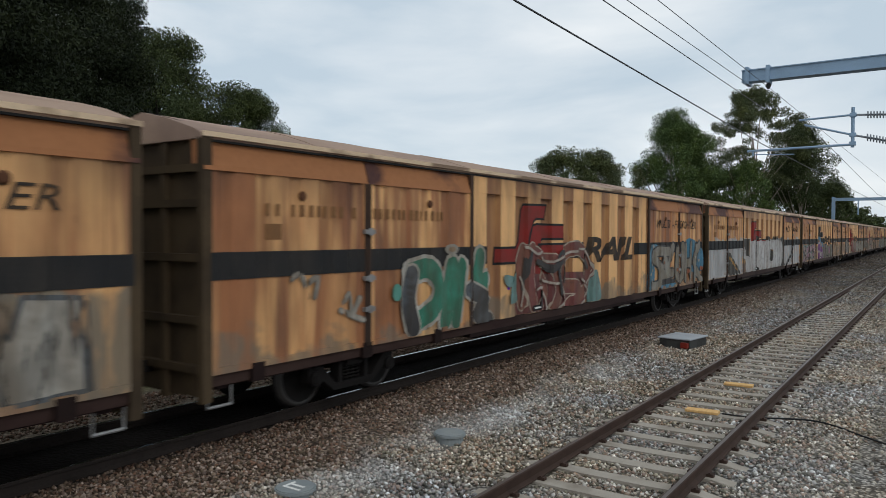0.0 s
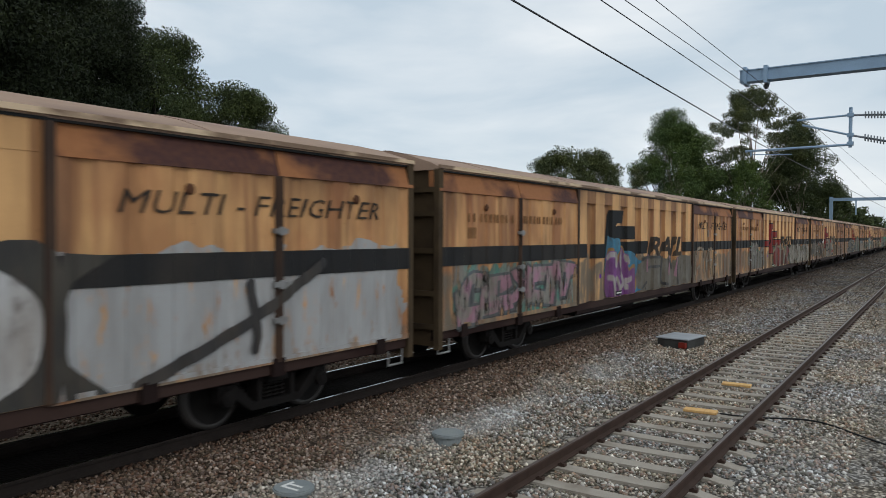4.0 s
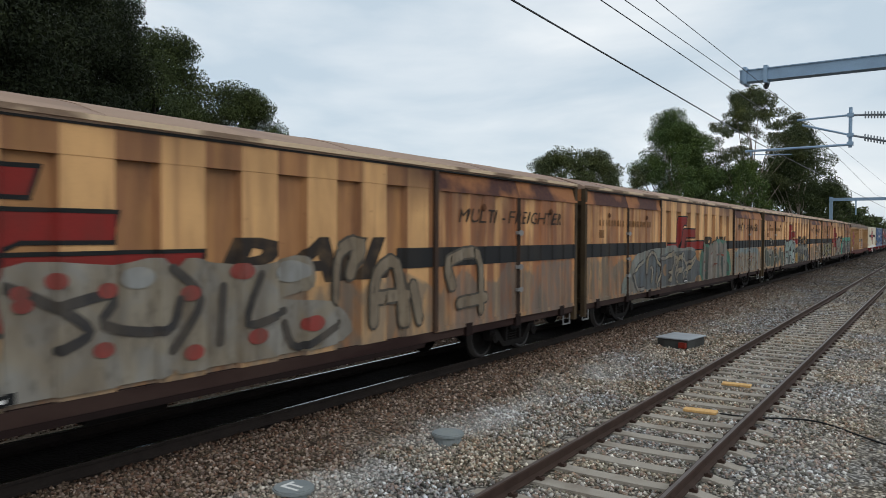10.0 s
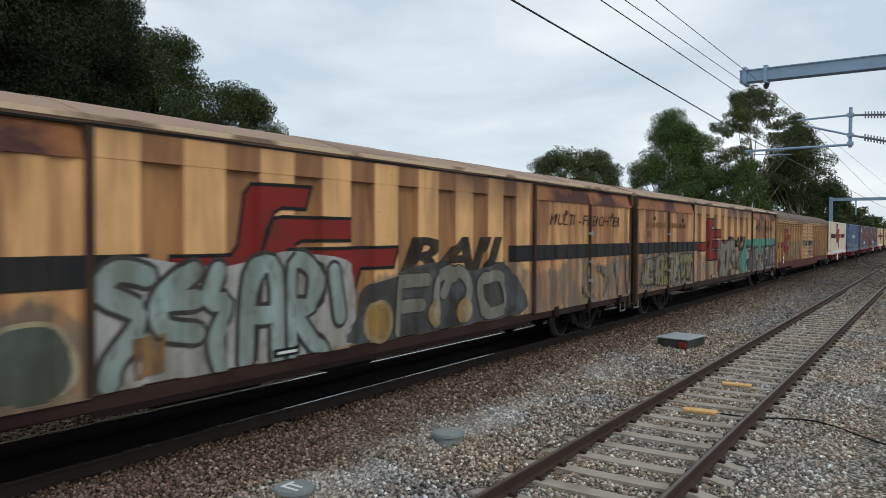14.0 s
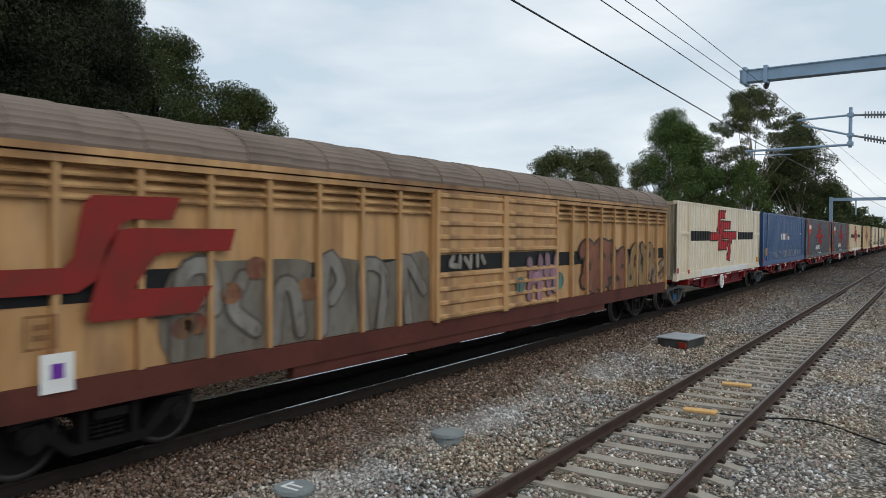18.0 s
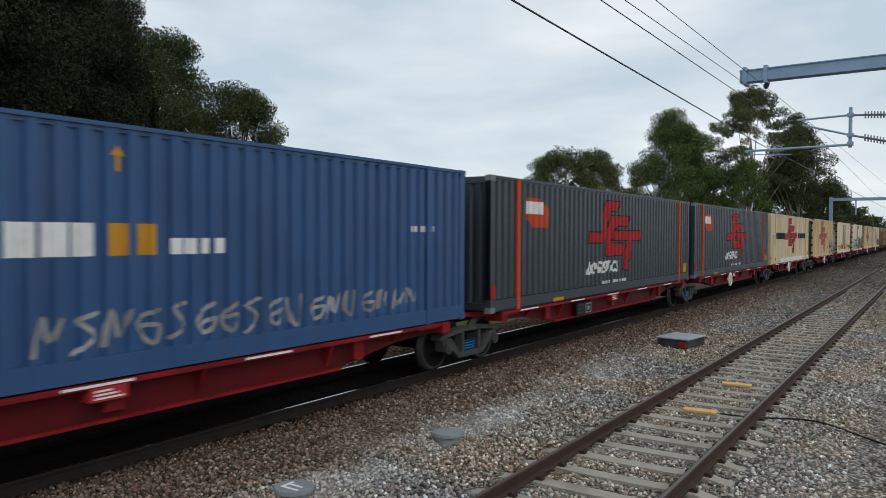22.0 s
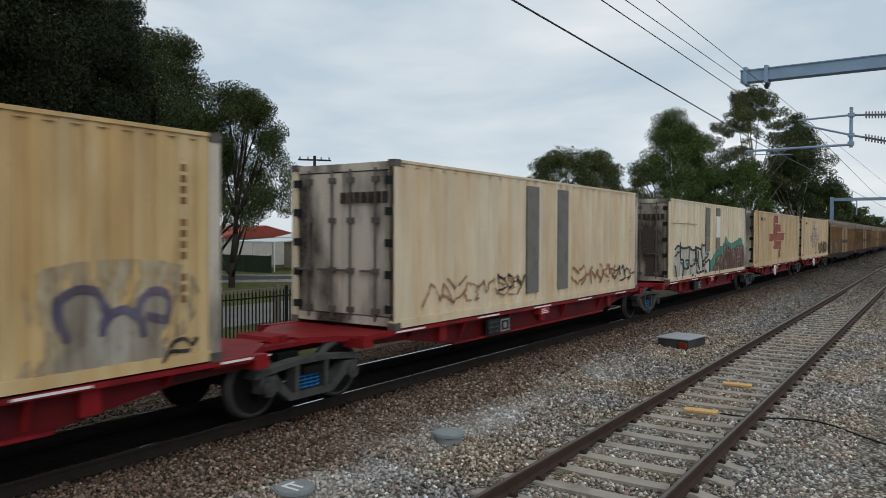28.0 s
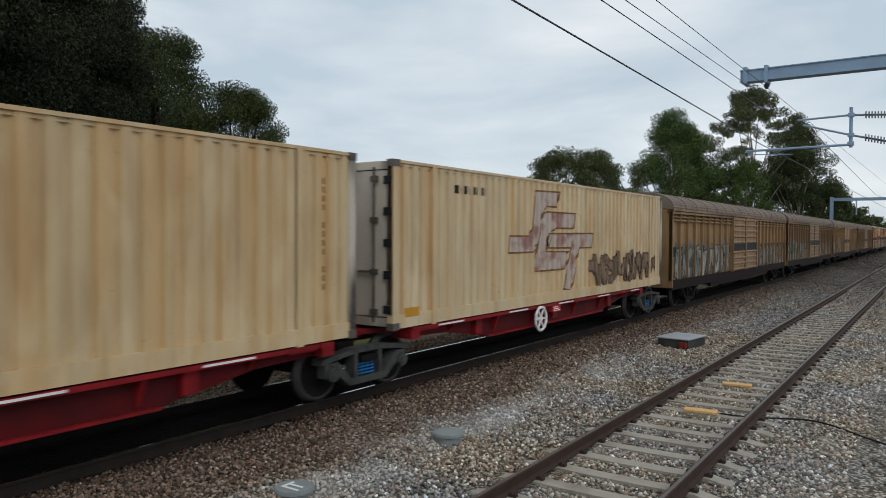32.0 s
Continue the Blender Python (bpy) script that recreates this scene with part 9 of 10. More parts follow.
patch(r2, face(F40), [(3.14, 0.72), (3.45, 0.81), (3.4, 0.59)], spray((0.10, 0.33, 0.35), (0.06, 0.24, 0.28), 0.15), 0.01, "graffiti")
patch(r2, face(F40), [(4.91, 0.95), (5.38, 1.01), (5.26, 0.76)], spray((0.10, 0.33, 0.35), (0.06, 0.24, 0.28), 0.15), 0.01, "graffiti")
traced(r2, face(F40), ([(0.81, 1.16), (1.05, 1.26), (1.28, 1.26)],
        [(0.81, 0.91), (1.25, 1.05)],
        [(1.4, 1.37), (1.62, 1.2), (2.01, 1.17), (2.55, 1.21), (2.62, 1.23)],
        [(1.44, 1.31), (1.43, 0.77)],
        [(1.44, 0.76), (1.8, 0.74), (1.84, 0.48), (1.67, 0.13), (1.61, 0.04)],
        [(2.55, 1.21), (2.51, 0.67)],
        [(2.09, 0.71), (2.52, 0.7), (2.44, 0.41), (2, 0.43)],
        [(2.62, 1.22), (2.98, 1.09), (3.36, 1.1)],
        [(3.39, 1.17), (3.36, 0.59), (2.7, 0.48)],
        [(3.39, 1.21), (4.21, 1.1)],
        [(3.49, 1.1), (3.67, 0.27), (3.96, 0.16)],
        [(3.82, 1.01), (3.77, 0.56), (4.06, 0.3)],
        [(4.31, 1.29), (4.26, 0.98), (4.58, 0.48)],
        [(4.47, 1.25), (4.96, 1.26)],
        [(4.52, 0.61), (5.38, 0.88)],),
       0.065, ((0.012, 0.03, 0.05), (0.02, 0.045, 0.06)), (0.02, 0.05, 0.08), 0.008, 0.014, 0.12, "white lettering outlined in dark blue")
traced(r2, face(F40), ([(4.52, 0.41), (5.44, 0.66), (5.5, 0.14)],
        [(0.81, 0.55), (1.02, 0.06)],
        [(2.81, 0.09), (3.14, 0.15), (3.4, 0.07)],
        [(4.16, 0.21), (4.58, 0.24)],
        [(4.8, 0.14), (4.85, 0.29), (5.08, 0.14)],),
       0.065, ((0.012, 0.03, 0.05), (0.02, 0.045, 0.06)), (0.02, 0.05, 0.08), 0.008, 0.018, 0.12)
patch(r2, face(F40), rounded([(5.44, 0.58), (5.82, 0.64), (6.29, 0.88), (6.43, 0.96), (7.1, 1.17), (7.84, 1.25), (8.27, 1.62), (8.74, 1.39), (9.55, 1.32), (10.66, 1.48), (11.28, 1.54), (12, 0.96), (12.1, 0.04), (8.2, 0.05), (5.76, 0.04)]), spray((0.06, 0.33, 0.26), (0.07, 0.40, 0.32), 0.15), 0.004, "graffiti")
patch(r2, face(F40), rounded([(6.3, 0.14), (6.44, 0.55), (7.03, 0.79), (8.01, 0.89), (8.22, 1.29), (9.24, 1.05), (9.98, 1.08), (11.28, 1.23), (11.81, 0.84), (11.96, 0.04), (8.2, 0.07)]), spray((0.20, 0.05, 0.065), (0.26, 0.09, 0.09), 0.15), 0.008, "graffiti")
traced(r2, face(F40), ([(6.51, 0.12), (6.65, 0.43), (7.03, 0.45)],
        [(7.19, 0.05), (7.18, 0.68), (7.59, 0.76), (7.54, 0.21)],
        [(7.93, 0.18), (8.01, 0.79)],
        [(8.47, 0.23), (8.41, 1.08), (9.04, 0.95), (8.95, 0.25)],
        [(9.35, 0.21), (9.45, 0.82), (9.76, 0.86)],
        [(10.21, 0.2), (10.16, 0.9), (10.79, 1)],
        [(11.3, 0.24), (11.29, 0.98)],
        [(10.44, 0.54), (10.92, 0.57)],),
       0.16, ((0.12, 0.075, 0.045), (0.20, 0.15, 0.09)), (0.50, 0.40, 0.36), 0.025, 0.014, 0.15, "maroon lettering on a green ground")

# grey lobes on the yellowed container
patch(grey_lobes, face(F40C), rounded([(9.71, 0.23), (9.83, 0.45), (9.89, 1.26), (11.67, 1.26), (11.67, 0.42), (9.82, 0.04)]), spray((0.72, 0.62, 0.44), (0.66, 0.55, 0.37), 0.46), 0.004, "graffiti")
patch(grey_lobes, face(F40C), rounded([(10.11, 0.04), (10.17, 0.52), (10.09, 0.77), (10.12, 0.95), (10.31, 1.03), (10.53, 0.99), (10.67, 0.72), (10.87, 0.78), (11.02, 0.69), (11.05, 0.88), (11.28, 0.97), (11.45, 0.86), (11.43, 0.58), (11.31, 0.39), (11.43, 0.04)]), spray((0.56, 0.53, 0.46), (0.48, 0.45, 0.38), 0.2), 0.007, "graffiti")
traced(grey_lobes, face(F40C), ([(10.17, 0.52), (10.09, 0.77), (10.12, 0.95), (10.31, 1.03), (10.53, 0.99), (10.67, 0.72)],
        [(10.6, 0.54), (10.67, 0.72), (10.87, 0.78), (11.04, 0.65), (11.09, 0.48)],
        [(11.02, 0.69), (11.07, 0.88), (11.28, 0.97), (11.45, 0.86), (11.41, 0.62), (11.16, 0.68)],),
       0.09, ((0.13, 0.11, 0.22), (0.2, 0.18, 0.27)), (0.2, 0.18, 0.25), 0.01, 0.012, 0.2, "grey rounded shapes with purple outlines")
traced(grey_lobes, face(F40C), ([(11.35, 0.11), (11.59, 0.36), (11.79, 0.26), (11.84, 0.33)],
        [(11.43, 0.21), (11.75, 0.2)],),
       0.05, (INK, INK), INK, 0, 0.012, 0.3)


# ---- overhead line ----
def wire_thing(pts_list, label, r=0.012):
    bm = bmesh.new()
    for a, b in pts_list:
        rod(bm, a, b, r, 5)
    return tagged(part("overhead_wire", bm, M["wire"]), label, "wire", "overhead wires")


GX = 17.5
wire_thing([((-25, 3.3, 5.28), (6, 3.3, 5.02)), ((6, 3.3, 5.02), (GX, 3.3, 4.88)), ((GX, 3.3, 4.88), (77, 3.3, 5.0)), ((77, 3.3, 5.0), (400, 3.3, 5.0))], "dark contact wire above the passenger track", 0.010)
wire_thing([((-25, 3.3, 5.2), (8.1, 3.3, 5.59)), ((8.1, 3.3, 5.59), (GX, 3.3, 5.68)), ((GX, 2.5, 5.36), (47, 2.9, 5.15)), ((47, 2.9, 5.15), (77, 3.3, 5.9))], "dark catenary wire above the passenger track", 0.007)
wire_thing([((-25, 3.3, 4.9), (8.9, 3.3, 5.80)), ((8.9, 3.3, 5.80), (GX, 3.62, 6.25))], "thin dark feeder wire on the gantry boom", 0.006)
wire_thing([((-25, 3.3, 5.45), (10.1, 3.3, 6.12)), ((10.1, 3.3, 6.12), (GX, 3.2, 6.14)), ((GX, 3.2, 6.14), (110, 3.4, 7.4))], "thin dark feeder wire on the gantry boom", 0.006)


def cantilever_gantry(x):
    g = tagged(new("overhead_gantry"), "blue-grey galvanised overhead line gantry with arms", "gantry", kind="")
    g.location = (x, 0, 0)
    part("boom", boxes((-0.15, 0.15, -5.5, 3.74, 6.28, 6.30), (-0.15, 0.15, -5.5, 3.74, 6.53, 6.55), (-0.12, 0.12, -5.5, 3.73, 6.30, 6.53)), M["galv"], g)
    part("boom_end_plate", boxes((-0.2, 0.2, 3.58, 3.66, 6.22, 6.60), (-0.17, 0.17, 3.15, 3.23, 6.22, 6.60)), M["galv"], g)
    part("mast", boxes((-0.15, 0.15, -5.8, -5.5, -0.4, 6.6)), M["galv"], g)
    bm = bmesh.new()
    rod(bm, (0, 3.2, 6.28), (0, 3.2, 6.10), 0.035, 8)
    rod(bm, (0, 3.2, 6.20), (0, 3.2, 6.14), 0.06, 8)
    part("wire_clamp", bm, M["wire"], g)
    bm = bmesh.new()
    rod(bm, (0, 1.54, 4.70), (0, 1.54, 5.54), 0.035, 8)
    part("drop_post", bm, M["galv"], g)
    for z in (4.78, 4.96, 5.38):
        part("clamp", boxes((-0.05, 0.05, 1.48, 1.60, z - 0.04, z + 0.04)), M["galv"], g)
    bm = bmesh.new()
    rod(bm, (0, 1.54, 4.76), (0, 3.62, 4.74), 0.026, 8)
    rod(bm, (0, 1.54, 4.96), (0, 2.46, 5.24), 0.022, 8)
    rod(bm, (0, 1.54, 5.38), (0, 2.56, 5.35), 0.022, 8)
    rod(bm, (0, 3.50, 4.75), (0, 3.50, 4.62), 0.02, 6)
    rod(bm, (0, 3.52, 4.66), (0, 2.66, 4.62), 0.012, 6)
    part("steady_arm", bm, M["galv"], g)
    for z0, z1 in ((5.38, 5.28), (4.96, 4.60)):
        bm = bmesh.new()
        rod(bm, (0, 1.54, z0), (0, 0.2, z1), 0.022, 8)
        k = 0
        while k < 9:
            y = 1.28 - k * 0.055
            zz = z0 + (z1 - z0) * (1.54 - y) / 1.34
            rod(bm, (0, y, zz), (0, y - 0.022, zz), 0.075, 12)
            k += 1
        part("insulator", bm, M["insulator"], g, "ribbed grey insulator")
        part("bracket_tube", _tube((0, 0.2, z1), (0, -5.5, z1 - 0.3)), M["galv"], g)
    return g


def _tube(a, b, r=0.024):
    bm = bmesh.new()
    rod(bm, a, b, r, 8)
    return bm


cantilever_gantry(GX)


def portal(x):
    p = tagged(new("overhead_portal"), "grey steel portal mast and boom spanning both tracks", "gantry")
    p.location = (x, 0, 0)
    part("mast", boxes((-0.2, 0.2, 11.6, 12.0, -0.3, 8.0)), M["galv"], p)
    part("boom", boxes((-0.15, 0.15, -6, 11.9, 7.45, 7.85)), M["galv"], p)
    part("mast", boxes((-0.2, 0.2, -6.3, -5.9, -0.3, 8.0)), M["galv"], p)
    for y in (3.3, 8.9):
        part("drop_post", boxes((-0.08, 0.08, y - 0.08, y + 0.08, 5.6, 7.45)), M["galv"], p)
    return p


portal(110.0)


# ---- trees ----
def leaf_clumps(rng, centres, radii, n_each, leaf, squash=0.8):
    """Leaves as bent quads scattered through soft clumps."""
    vs, fs = [], []
    k = 0
    for c, r in zip(centres, radii):
        n = max(12, int(n_each * (r ** 2)))
        d = rng.normal(size=(n, 3))
        d /= np.linalg.norm(d, axis=1)[:, None]
        rad = r * rng.random(n) ** 0.42
        p = np.array(c) + d * rad[:, None] * np.array([1, 1, squash])
        a = rng.normal(size=(n, 3))
        a[:, 2] -= 0.5
        a /= np.linalg.norm(a, axis=1)[:, None]
        b = np.cross(a, rng.normal(size=(n, 3)))
        b /= np.linalg.norm(b, axis=1)[:, None] + 1e-9
        L, W = leaf * rng.uniform(0.7, 1.4, n)[:, None], leaf * 0.36 * rng.uniform(0.7, 1.3, n)[:, None]
        q = np.stack([p - a * L, p + b * W, p + a * L, p - b * W], 1)
        vs.append(q.reshape(-1, 3))
        fs.append((np.arange(n * 4).reshape(n, 4) + k))
        k += n * 4
    return np.concatenate(vs), np.concatenate(fs)


def build_tree(x, y, height, crown, label, leaves="leaf_mid", base=0.35, seed=1, leaf=0.16, dens=42, clumps=60, trunk=0.35, lean=0.0, open_=0.0, flat=1.0):
    rng = np.random.default_rng(seed)
    t = tagged(new("gum_tree"), label, "tree")
    z0 = ground_z(y)
    t.location = (x, y, z0)
    bm = bmesh.new()
    top = height * 0.72
    pts = [Vector((lean * height * (i / 5) ** 1.3 + 0.15 * math.sin(i * 1.3 + seed), 0.2 * math.sin(i * 1.7 + seed), -0.3 + top * i / 5)) for i in range(6)]
    for i in range(5):
        rod(bm, pts[i], pts[i + 1], trunk * (1 - 0.16 * i), 9, trunk * (1 - 0.16 * (i + 1)))
    centres, radii = [], []
    for i in range(clumps):
        u = rng.random() ** 0.8
        h = base + (1 - base) * u
        prof = (math.sin(math.pi * min(1, (u * 0.86 + 0.14)) ** 0.8) * 0.75 + 0.25) * flat
        a = rng.uniform(0, 2 * math.pi)
        r = crown * prof * (0.25 + 0.75 * math.sqrt(rng.random()))
        c = (r * math.cos(a) + lean * height * h, r * math.sin(a), height * h * (0.93 + 0.07 * rng.random()))
        centres.append(c)
        radii.append(crown * rng.uniform(0.17, 0.32) * (1 - 0.35 * open_))
    for i in range(0, clumps, max(1, clumps // 16)):
        c = Vector(centres[i])
        k = min(4, int(5 * max(0.15, (c.z / height) - 0.25)))
        s = pts[k].lerp(pts[k + 1], 0.5)
        m = s.lerp(c, 0.5) + Vector((0, 0, 0.05 * height * (0.3 - rng.random())))
        r0 = trunk * (0.55 - 0.07 * k)
        rod(bm, s, m, r0, 6, r0 * 0.6)
        rod(bm, m, c, r0 * 0.6, 6, 0.02)
    part("trunk", bm, M["bark"] if leaves != "leaf_dark" and x > 60 else M["bark_dark"], t, smooth=True)
    v, f = leaf_clumps(rng, centres, radii, dens, leaf)
    me = bpy.data.meshes.new("crown")
    me.vertices.add(len(v))
    me.vertices.foreach_set("co", v.astype(np.float32).ravel())
    me.loops.add(len(f) * 4)
    me.loops.foreach_set("vertex_index", f.astype(np.int32).ravel())
    me.polygons.add(len(f))
    me.polygons.foreach_set("loop_start", np.arange(0, len(f) * 4, 4, dtype=np.int32))
    me.update(calc_edges=True)
    me.materials.append(M[leaves])
    part("crown", me, None, t)
    return t


TREES = (
    # x, y, height, crown, leaves, base, seed, leaf, dens, clumps, trunk, lean, open, flat
    (7.4, 23.5, 17.5, 5.0, "leaf_dark", 0.30, 3, 0.070, 1100, 150, 0.40, 0, 0, 1.0),
    (12.4, 26.5, 14.6, 4.2, "leaf_dark", 0.36, 4, 0.068, 1150, 130, 0.36, 0, 0, 1.0),
    (25.9, 43.2, 17.6, 5.2, "leaf_dark", 0.29, 32, 0.095, 560, 100, 0.34, 0, 0, 1.0),
    (25.0, 36.6, 14.4, 4.0, "leaf_olive", 0.35, 5, 0.078, 860, 100, 0.22, 0.03, 0.2, 1.0),
    (27.3, 33.0, 11.5, 3.3, "leaf_olive", 0.30, 6, 0.070, 1000, 90, 0.20, 0.05, 0.2, 1.0),
    (33.5, 42.0, 8.5, 4.0, "leaf_olive", 0.46, 26, 0.095, 380, 50, 0.22, 0, 0.2, 1.0),
    (5.0, 31.0, 20.0, 6.5, "leaf_dark", 0.25, 7, 0.150, 170, 90, 0.45, 0, 0, 1.0),
    (24.6, 51.2, 18.0, 6.4, "leaf_dark", 0.34, 27, 0.150, 200, 90, 0.75, 0, 0, 1.0),
    (78.5, 36.6, 13.0, 4.4, "leaf_mid", 0.40, 8, 0.140, 230, 90, 0.4, 0, 0, 1.1),
    (84.5, 35.0, 12.9, 4.2, "leaf_mid", 0.40, 28, 0.140, 230, 80, 0.4, 0, 0, 1.1),
    (92.0, 31.6, 12.4, 2.6, "leaf_mid", 0.15, 9, 0.130, 200, 60, 0.3, 0, 0.3, 1.0),
    (95.0, 28.0, 18.6, 6.2, "leaf_light", 0.12, 10, 0.140, 290, 120, 0.4, 0, 0, 1.0),
    (104.0, 20.7, 22.8, 6.4, "leaf_mid", 0.44, 11, 0.135, 330, 170, 0.30, 0, 1.25, 1.15),
    (97.0, 20.0, 12.0, 3.6, "leaf_light", 0.08, 12, 0.140, 260, 70, 0.3, 0, 0, 1.0),
    (112.0, 16.2, 18.6, 5.2, "leaf_olive", 0.22, 13, 0.140, 280, 110, 0.3, 0, 0.3, 1.05),
    (118.0, 18.5, 15.0, 5.0, "leaf_olive", 0.08, 29, 0.170, 180, 80, 0.3, 0, 0, 1.0),
    (105.0, 25.0, 12.0, 5.0, "leaf_olive", 0.05, 30, 0.170, 180, 60, 0.3, 0, 0, 1.0),
    (92.0, 24.0, 8.0, 4.0, "leaf_olive", 0.05, 31, 0.170, 180, 60, 0.3, 0, 0, 1.0),
    (134.0, 15.8, 12.6, 4.8, "leaf_olive", 0.05, 14, 0.28, 80, 70, 0.4, 0, 0, 1.0),
    (158.0, 16.2, 11.5, 5.0, "leaf_olive", 0.05, 15, 0.32, 60, 60, 0.4, 0, 0, 1.0),
    (200.0, 15.5, 9.4, 5.0, "leaf_olive", 0.05, 16, 0.40, 48, 50, 0.4, 0, 0, 1.0),
    (250.0, 15.8, 8.6, 5.0, "leaf_olive", 0.05, 17, 0.5, 30, 50, 0.4, 0, 0, 1.0),
    (330.0, 12.0, 9.0, 8.0, "leaf_olive", 0.05, 18, 0.6, 20, 50, 0.4, 0, 0, 1.0),
)
for x, y, h, cr, lf, ba, sd, le, de, cl, tr, ln, op, fl in TREES:
    build_tree(x, y, h, cr, "tall gum tree with a dense dark crown" if lf == "leaf_dark" else "gum tree with a loose green crown", lf, ba, sd, le, de, cl, tr, ln, op, fl)


# ---- behind the train: fence, verge, road, houses ----
def build_fence(y, x0, x1):
    f = tagged(new("palisade_fence"), "black steel picket fence beside the railway", "fence")
    f.location = (0, y, ground_z(y))
    part("rail", boxes((x0, x1, -0.02, 0.02, 0.25, 0.29)), M["black"], f)
    part("rail", boxes((x0, x1, -0.02, 0.02, 1.32, 1.36)), M["black"], f)
    picket = mesh_of("picket", boxes((-0.013, 0.013, -0.03, -0.004, 0.08, 1.5), (-0.005, 0.005, -0.022, -0.012, 1.5, 1.56)), M["black"])
    post = mesh_of("post", boxes((-0.035, 0.035, -0.035, 0.035, -0.2, 1.62)), M["black"])
    x, i = x0, 0
    while x < x1:
        o = part("post" if i % 20 == 0 else "picket", post if i % 20 == 0 else picket, None, f)
        o.location.x = x
        x += 0.125
        i += 1
    return f


build_fence(15.2, 2.0, 38.0)
M["kerb"] = weathered("kerb_concrete", (0.42, 0.41, 0.39), (0.25, 0.24, 0.22), 0.6, 0.9)
M["path"] = weathered("grey_path_concrete", (0.19, 0.185, 0.175), (0.12, 0.115, 0.11), 0.6, 0.9, 0, 0.9, 0.2)
M["timber"] = weathered("weathered_timber", (0.20, 0.175, 0.14), (0.10, 0.085, 0.07), 0.6, 0.85, 0, 4.0, 0.3)
# the side street comes along the railway and turns away from it
STREET = [Vector(p) for p in ((420, 32), (70, 32.5), (45, 33.2), (36, 34.6), (32.2, 38.2), (30.4, 45), (29.2, 56), (28.6, 90), (28, 300))]


def strip(line, lo, hi, z0, z1):
    """A band between lo and hi beside a plan line, with thickness."""
    bm = bmesh.new()
    rows = []
    for i, p in enumerate(line):
        d = (line[min(i + 1, len(line) - 1)] - line[max(i - 1, 0)]).normalized()
        n = Vector((-d.y, d.x))
        rows.append([bm.verts.new((p.x + n.x * q, p.y + n.y * q, z)) for q, z in ((lo, z0), (lo, z1), (hi, z1), (hi, z0))])
    for a, b in zip(rows, rows[1:]):
        for k in range(3):
            bm.faces.new((a[k], b[k], b[k + 1], a[k + 1]))
    bmesh.ops.recalc_face_normals(bm, faces=bm.faces[:])
    return bm


tagged(part("road", strip(STREET, -2.9, 2.9, -0.3, -0.2), M["asphalt"]), "grey asphalt side street behind the railway", "road", kind="structure")
for q in (-3.08, 2.9):
    tagged(part("kerb", strip(STREET, q, q + 0.18, -0.3, -0.10), M["kerb"]), "pale concrete kerb", "kerb", kind="structure")
tagged(part("path", boxes((-60, 60, 19.0, 24.4, -0.3, -0.215)), M["path"]), "grey concrete path behind the railway fence", "path", kind="structure")


def timber_fence(y, x0, x1):
    f = tagged(new("timber_fence"), "low weathered post and rail timber fence", "fence")
    f.location = (0, y, ground_z(y))
    n = int((x1 - x0) / 2.2)
    for i in range(n + 1):
        x = x0 + 2.2 * i
        part("post", boxes((x - 0.06, x + 0.06, -0.06, 0.06, -0.2, 1.48)), M["timber"], f)
        if i < n:
            part("rail", boxes((x + 0.062, x + 2.138, -0.025, 0.025, 1.28, 1.39)), M["timber"], f)


timber_fence(17.2, 2.8, 26.0)
M["wall_house"] = weathered("rendered_wall", (0.35, 0.30, 0.24), (0.2, 0.17, 0.14), 0.5, 0.9)
M["roof_red"] = weathered("red_roof_tiles", (0.30, 0.07, 0.05), (0.15, 0.05, 0.04), 0.5, 0.8)
M["roof_white"] = weathered("pale_metal_roof", (0.62, 0.64, 0.66), (0.4, 0.42, 0.44), 0.4, 0.4)
M["greenfence"] = weathered("dark_green_panel", (0.03, 0.045, 0.03), (0.05, 0.06, 0.045), 0.5, 0.7)
M["glass"] = weathered("dark_window_glass", (0.02, 0.025, 0.03), (0.03, 0.03, 0.035), 0.2, 0.08)


M["wall_white"] = weathered("white_rendered_wall", (0.66, 0.64, 0.60), (0.45, 0.42, 0.38), 0.5, 0.85)
M["olive"] = weathered("olive_panel", (0.085, 0.095, 0.045), (0.05, 0.06, 0.035), 0.5, 0.7)


def build_house(x, y, w, d, eave, rise, wall_mat, roof_mat, label):
    """A house whose front looks along -x, its ridge along y."""
    h = tagged(new("house"), label, "house")
    h.location = (x, y, -0.25)
    part("wall", boxes((0, w, 0, d, 0, eave)), wall_mat, h)
    bm = bmesh.new()
    extrude_poly(bm, [(-0.5, eave), (-0.5, eave + 0.14), (w / 2, eave + rise), (w + 0.5, eave + 0.14), (w + 0.5, eave)], "y", -0.5, d + 0.5)
    part("roof", bm, roof_mat, h)
    part("gutter", boxes((-0.6, -0.503, -0.5, d + 0.5, eave + 0.02, eave + 0.14)), M["white"], h)
    for k in range(3):
        yy = 1.2 + k * (d - 3.0) / 2.4
        win = part("window", boxes((-0.03, 0.02, yy, yy + 1.8, 0.9, 2.0)), M["glass"], h)
        part("frame", boxes((-0.05, 0.02, yy - 0.06, yy, 0.84, 2.06), (-0.05, 0.02, yy + 1.8, yy + 1.86, 0.84, 2.06), (-0.05, 0.02, yy, yy + 1.8, 2.0, 2.06), (-0.05, 0.02, yy, yy + 1.8, 0.84, 0.9)), M["white"], win)
    return h


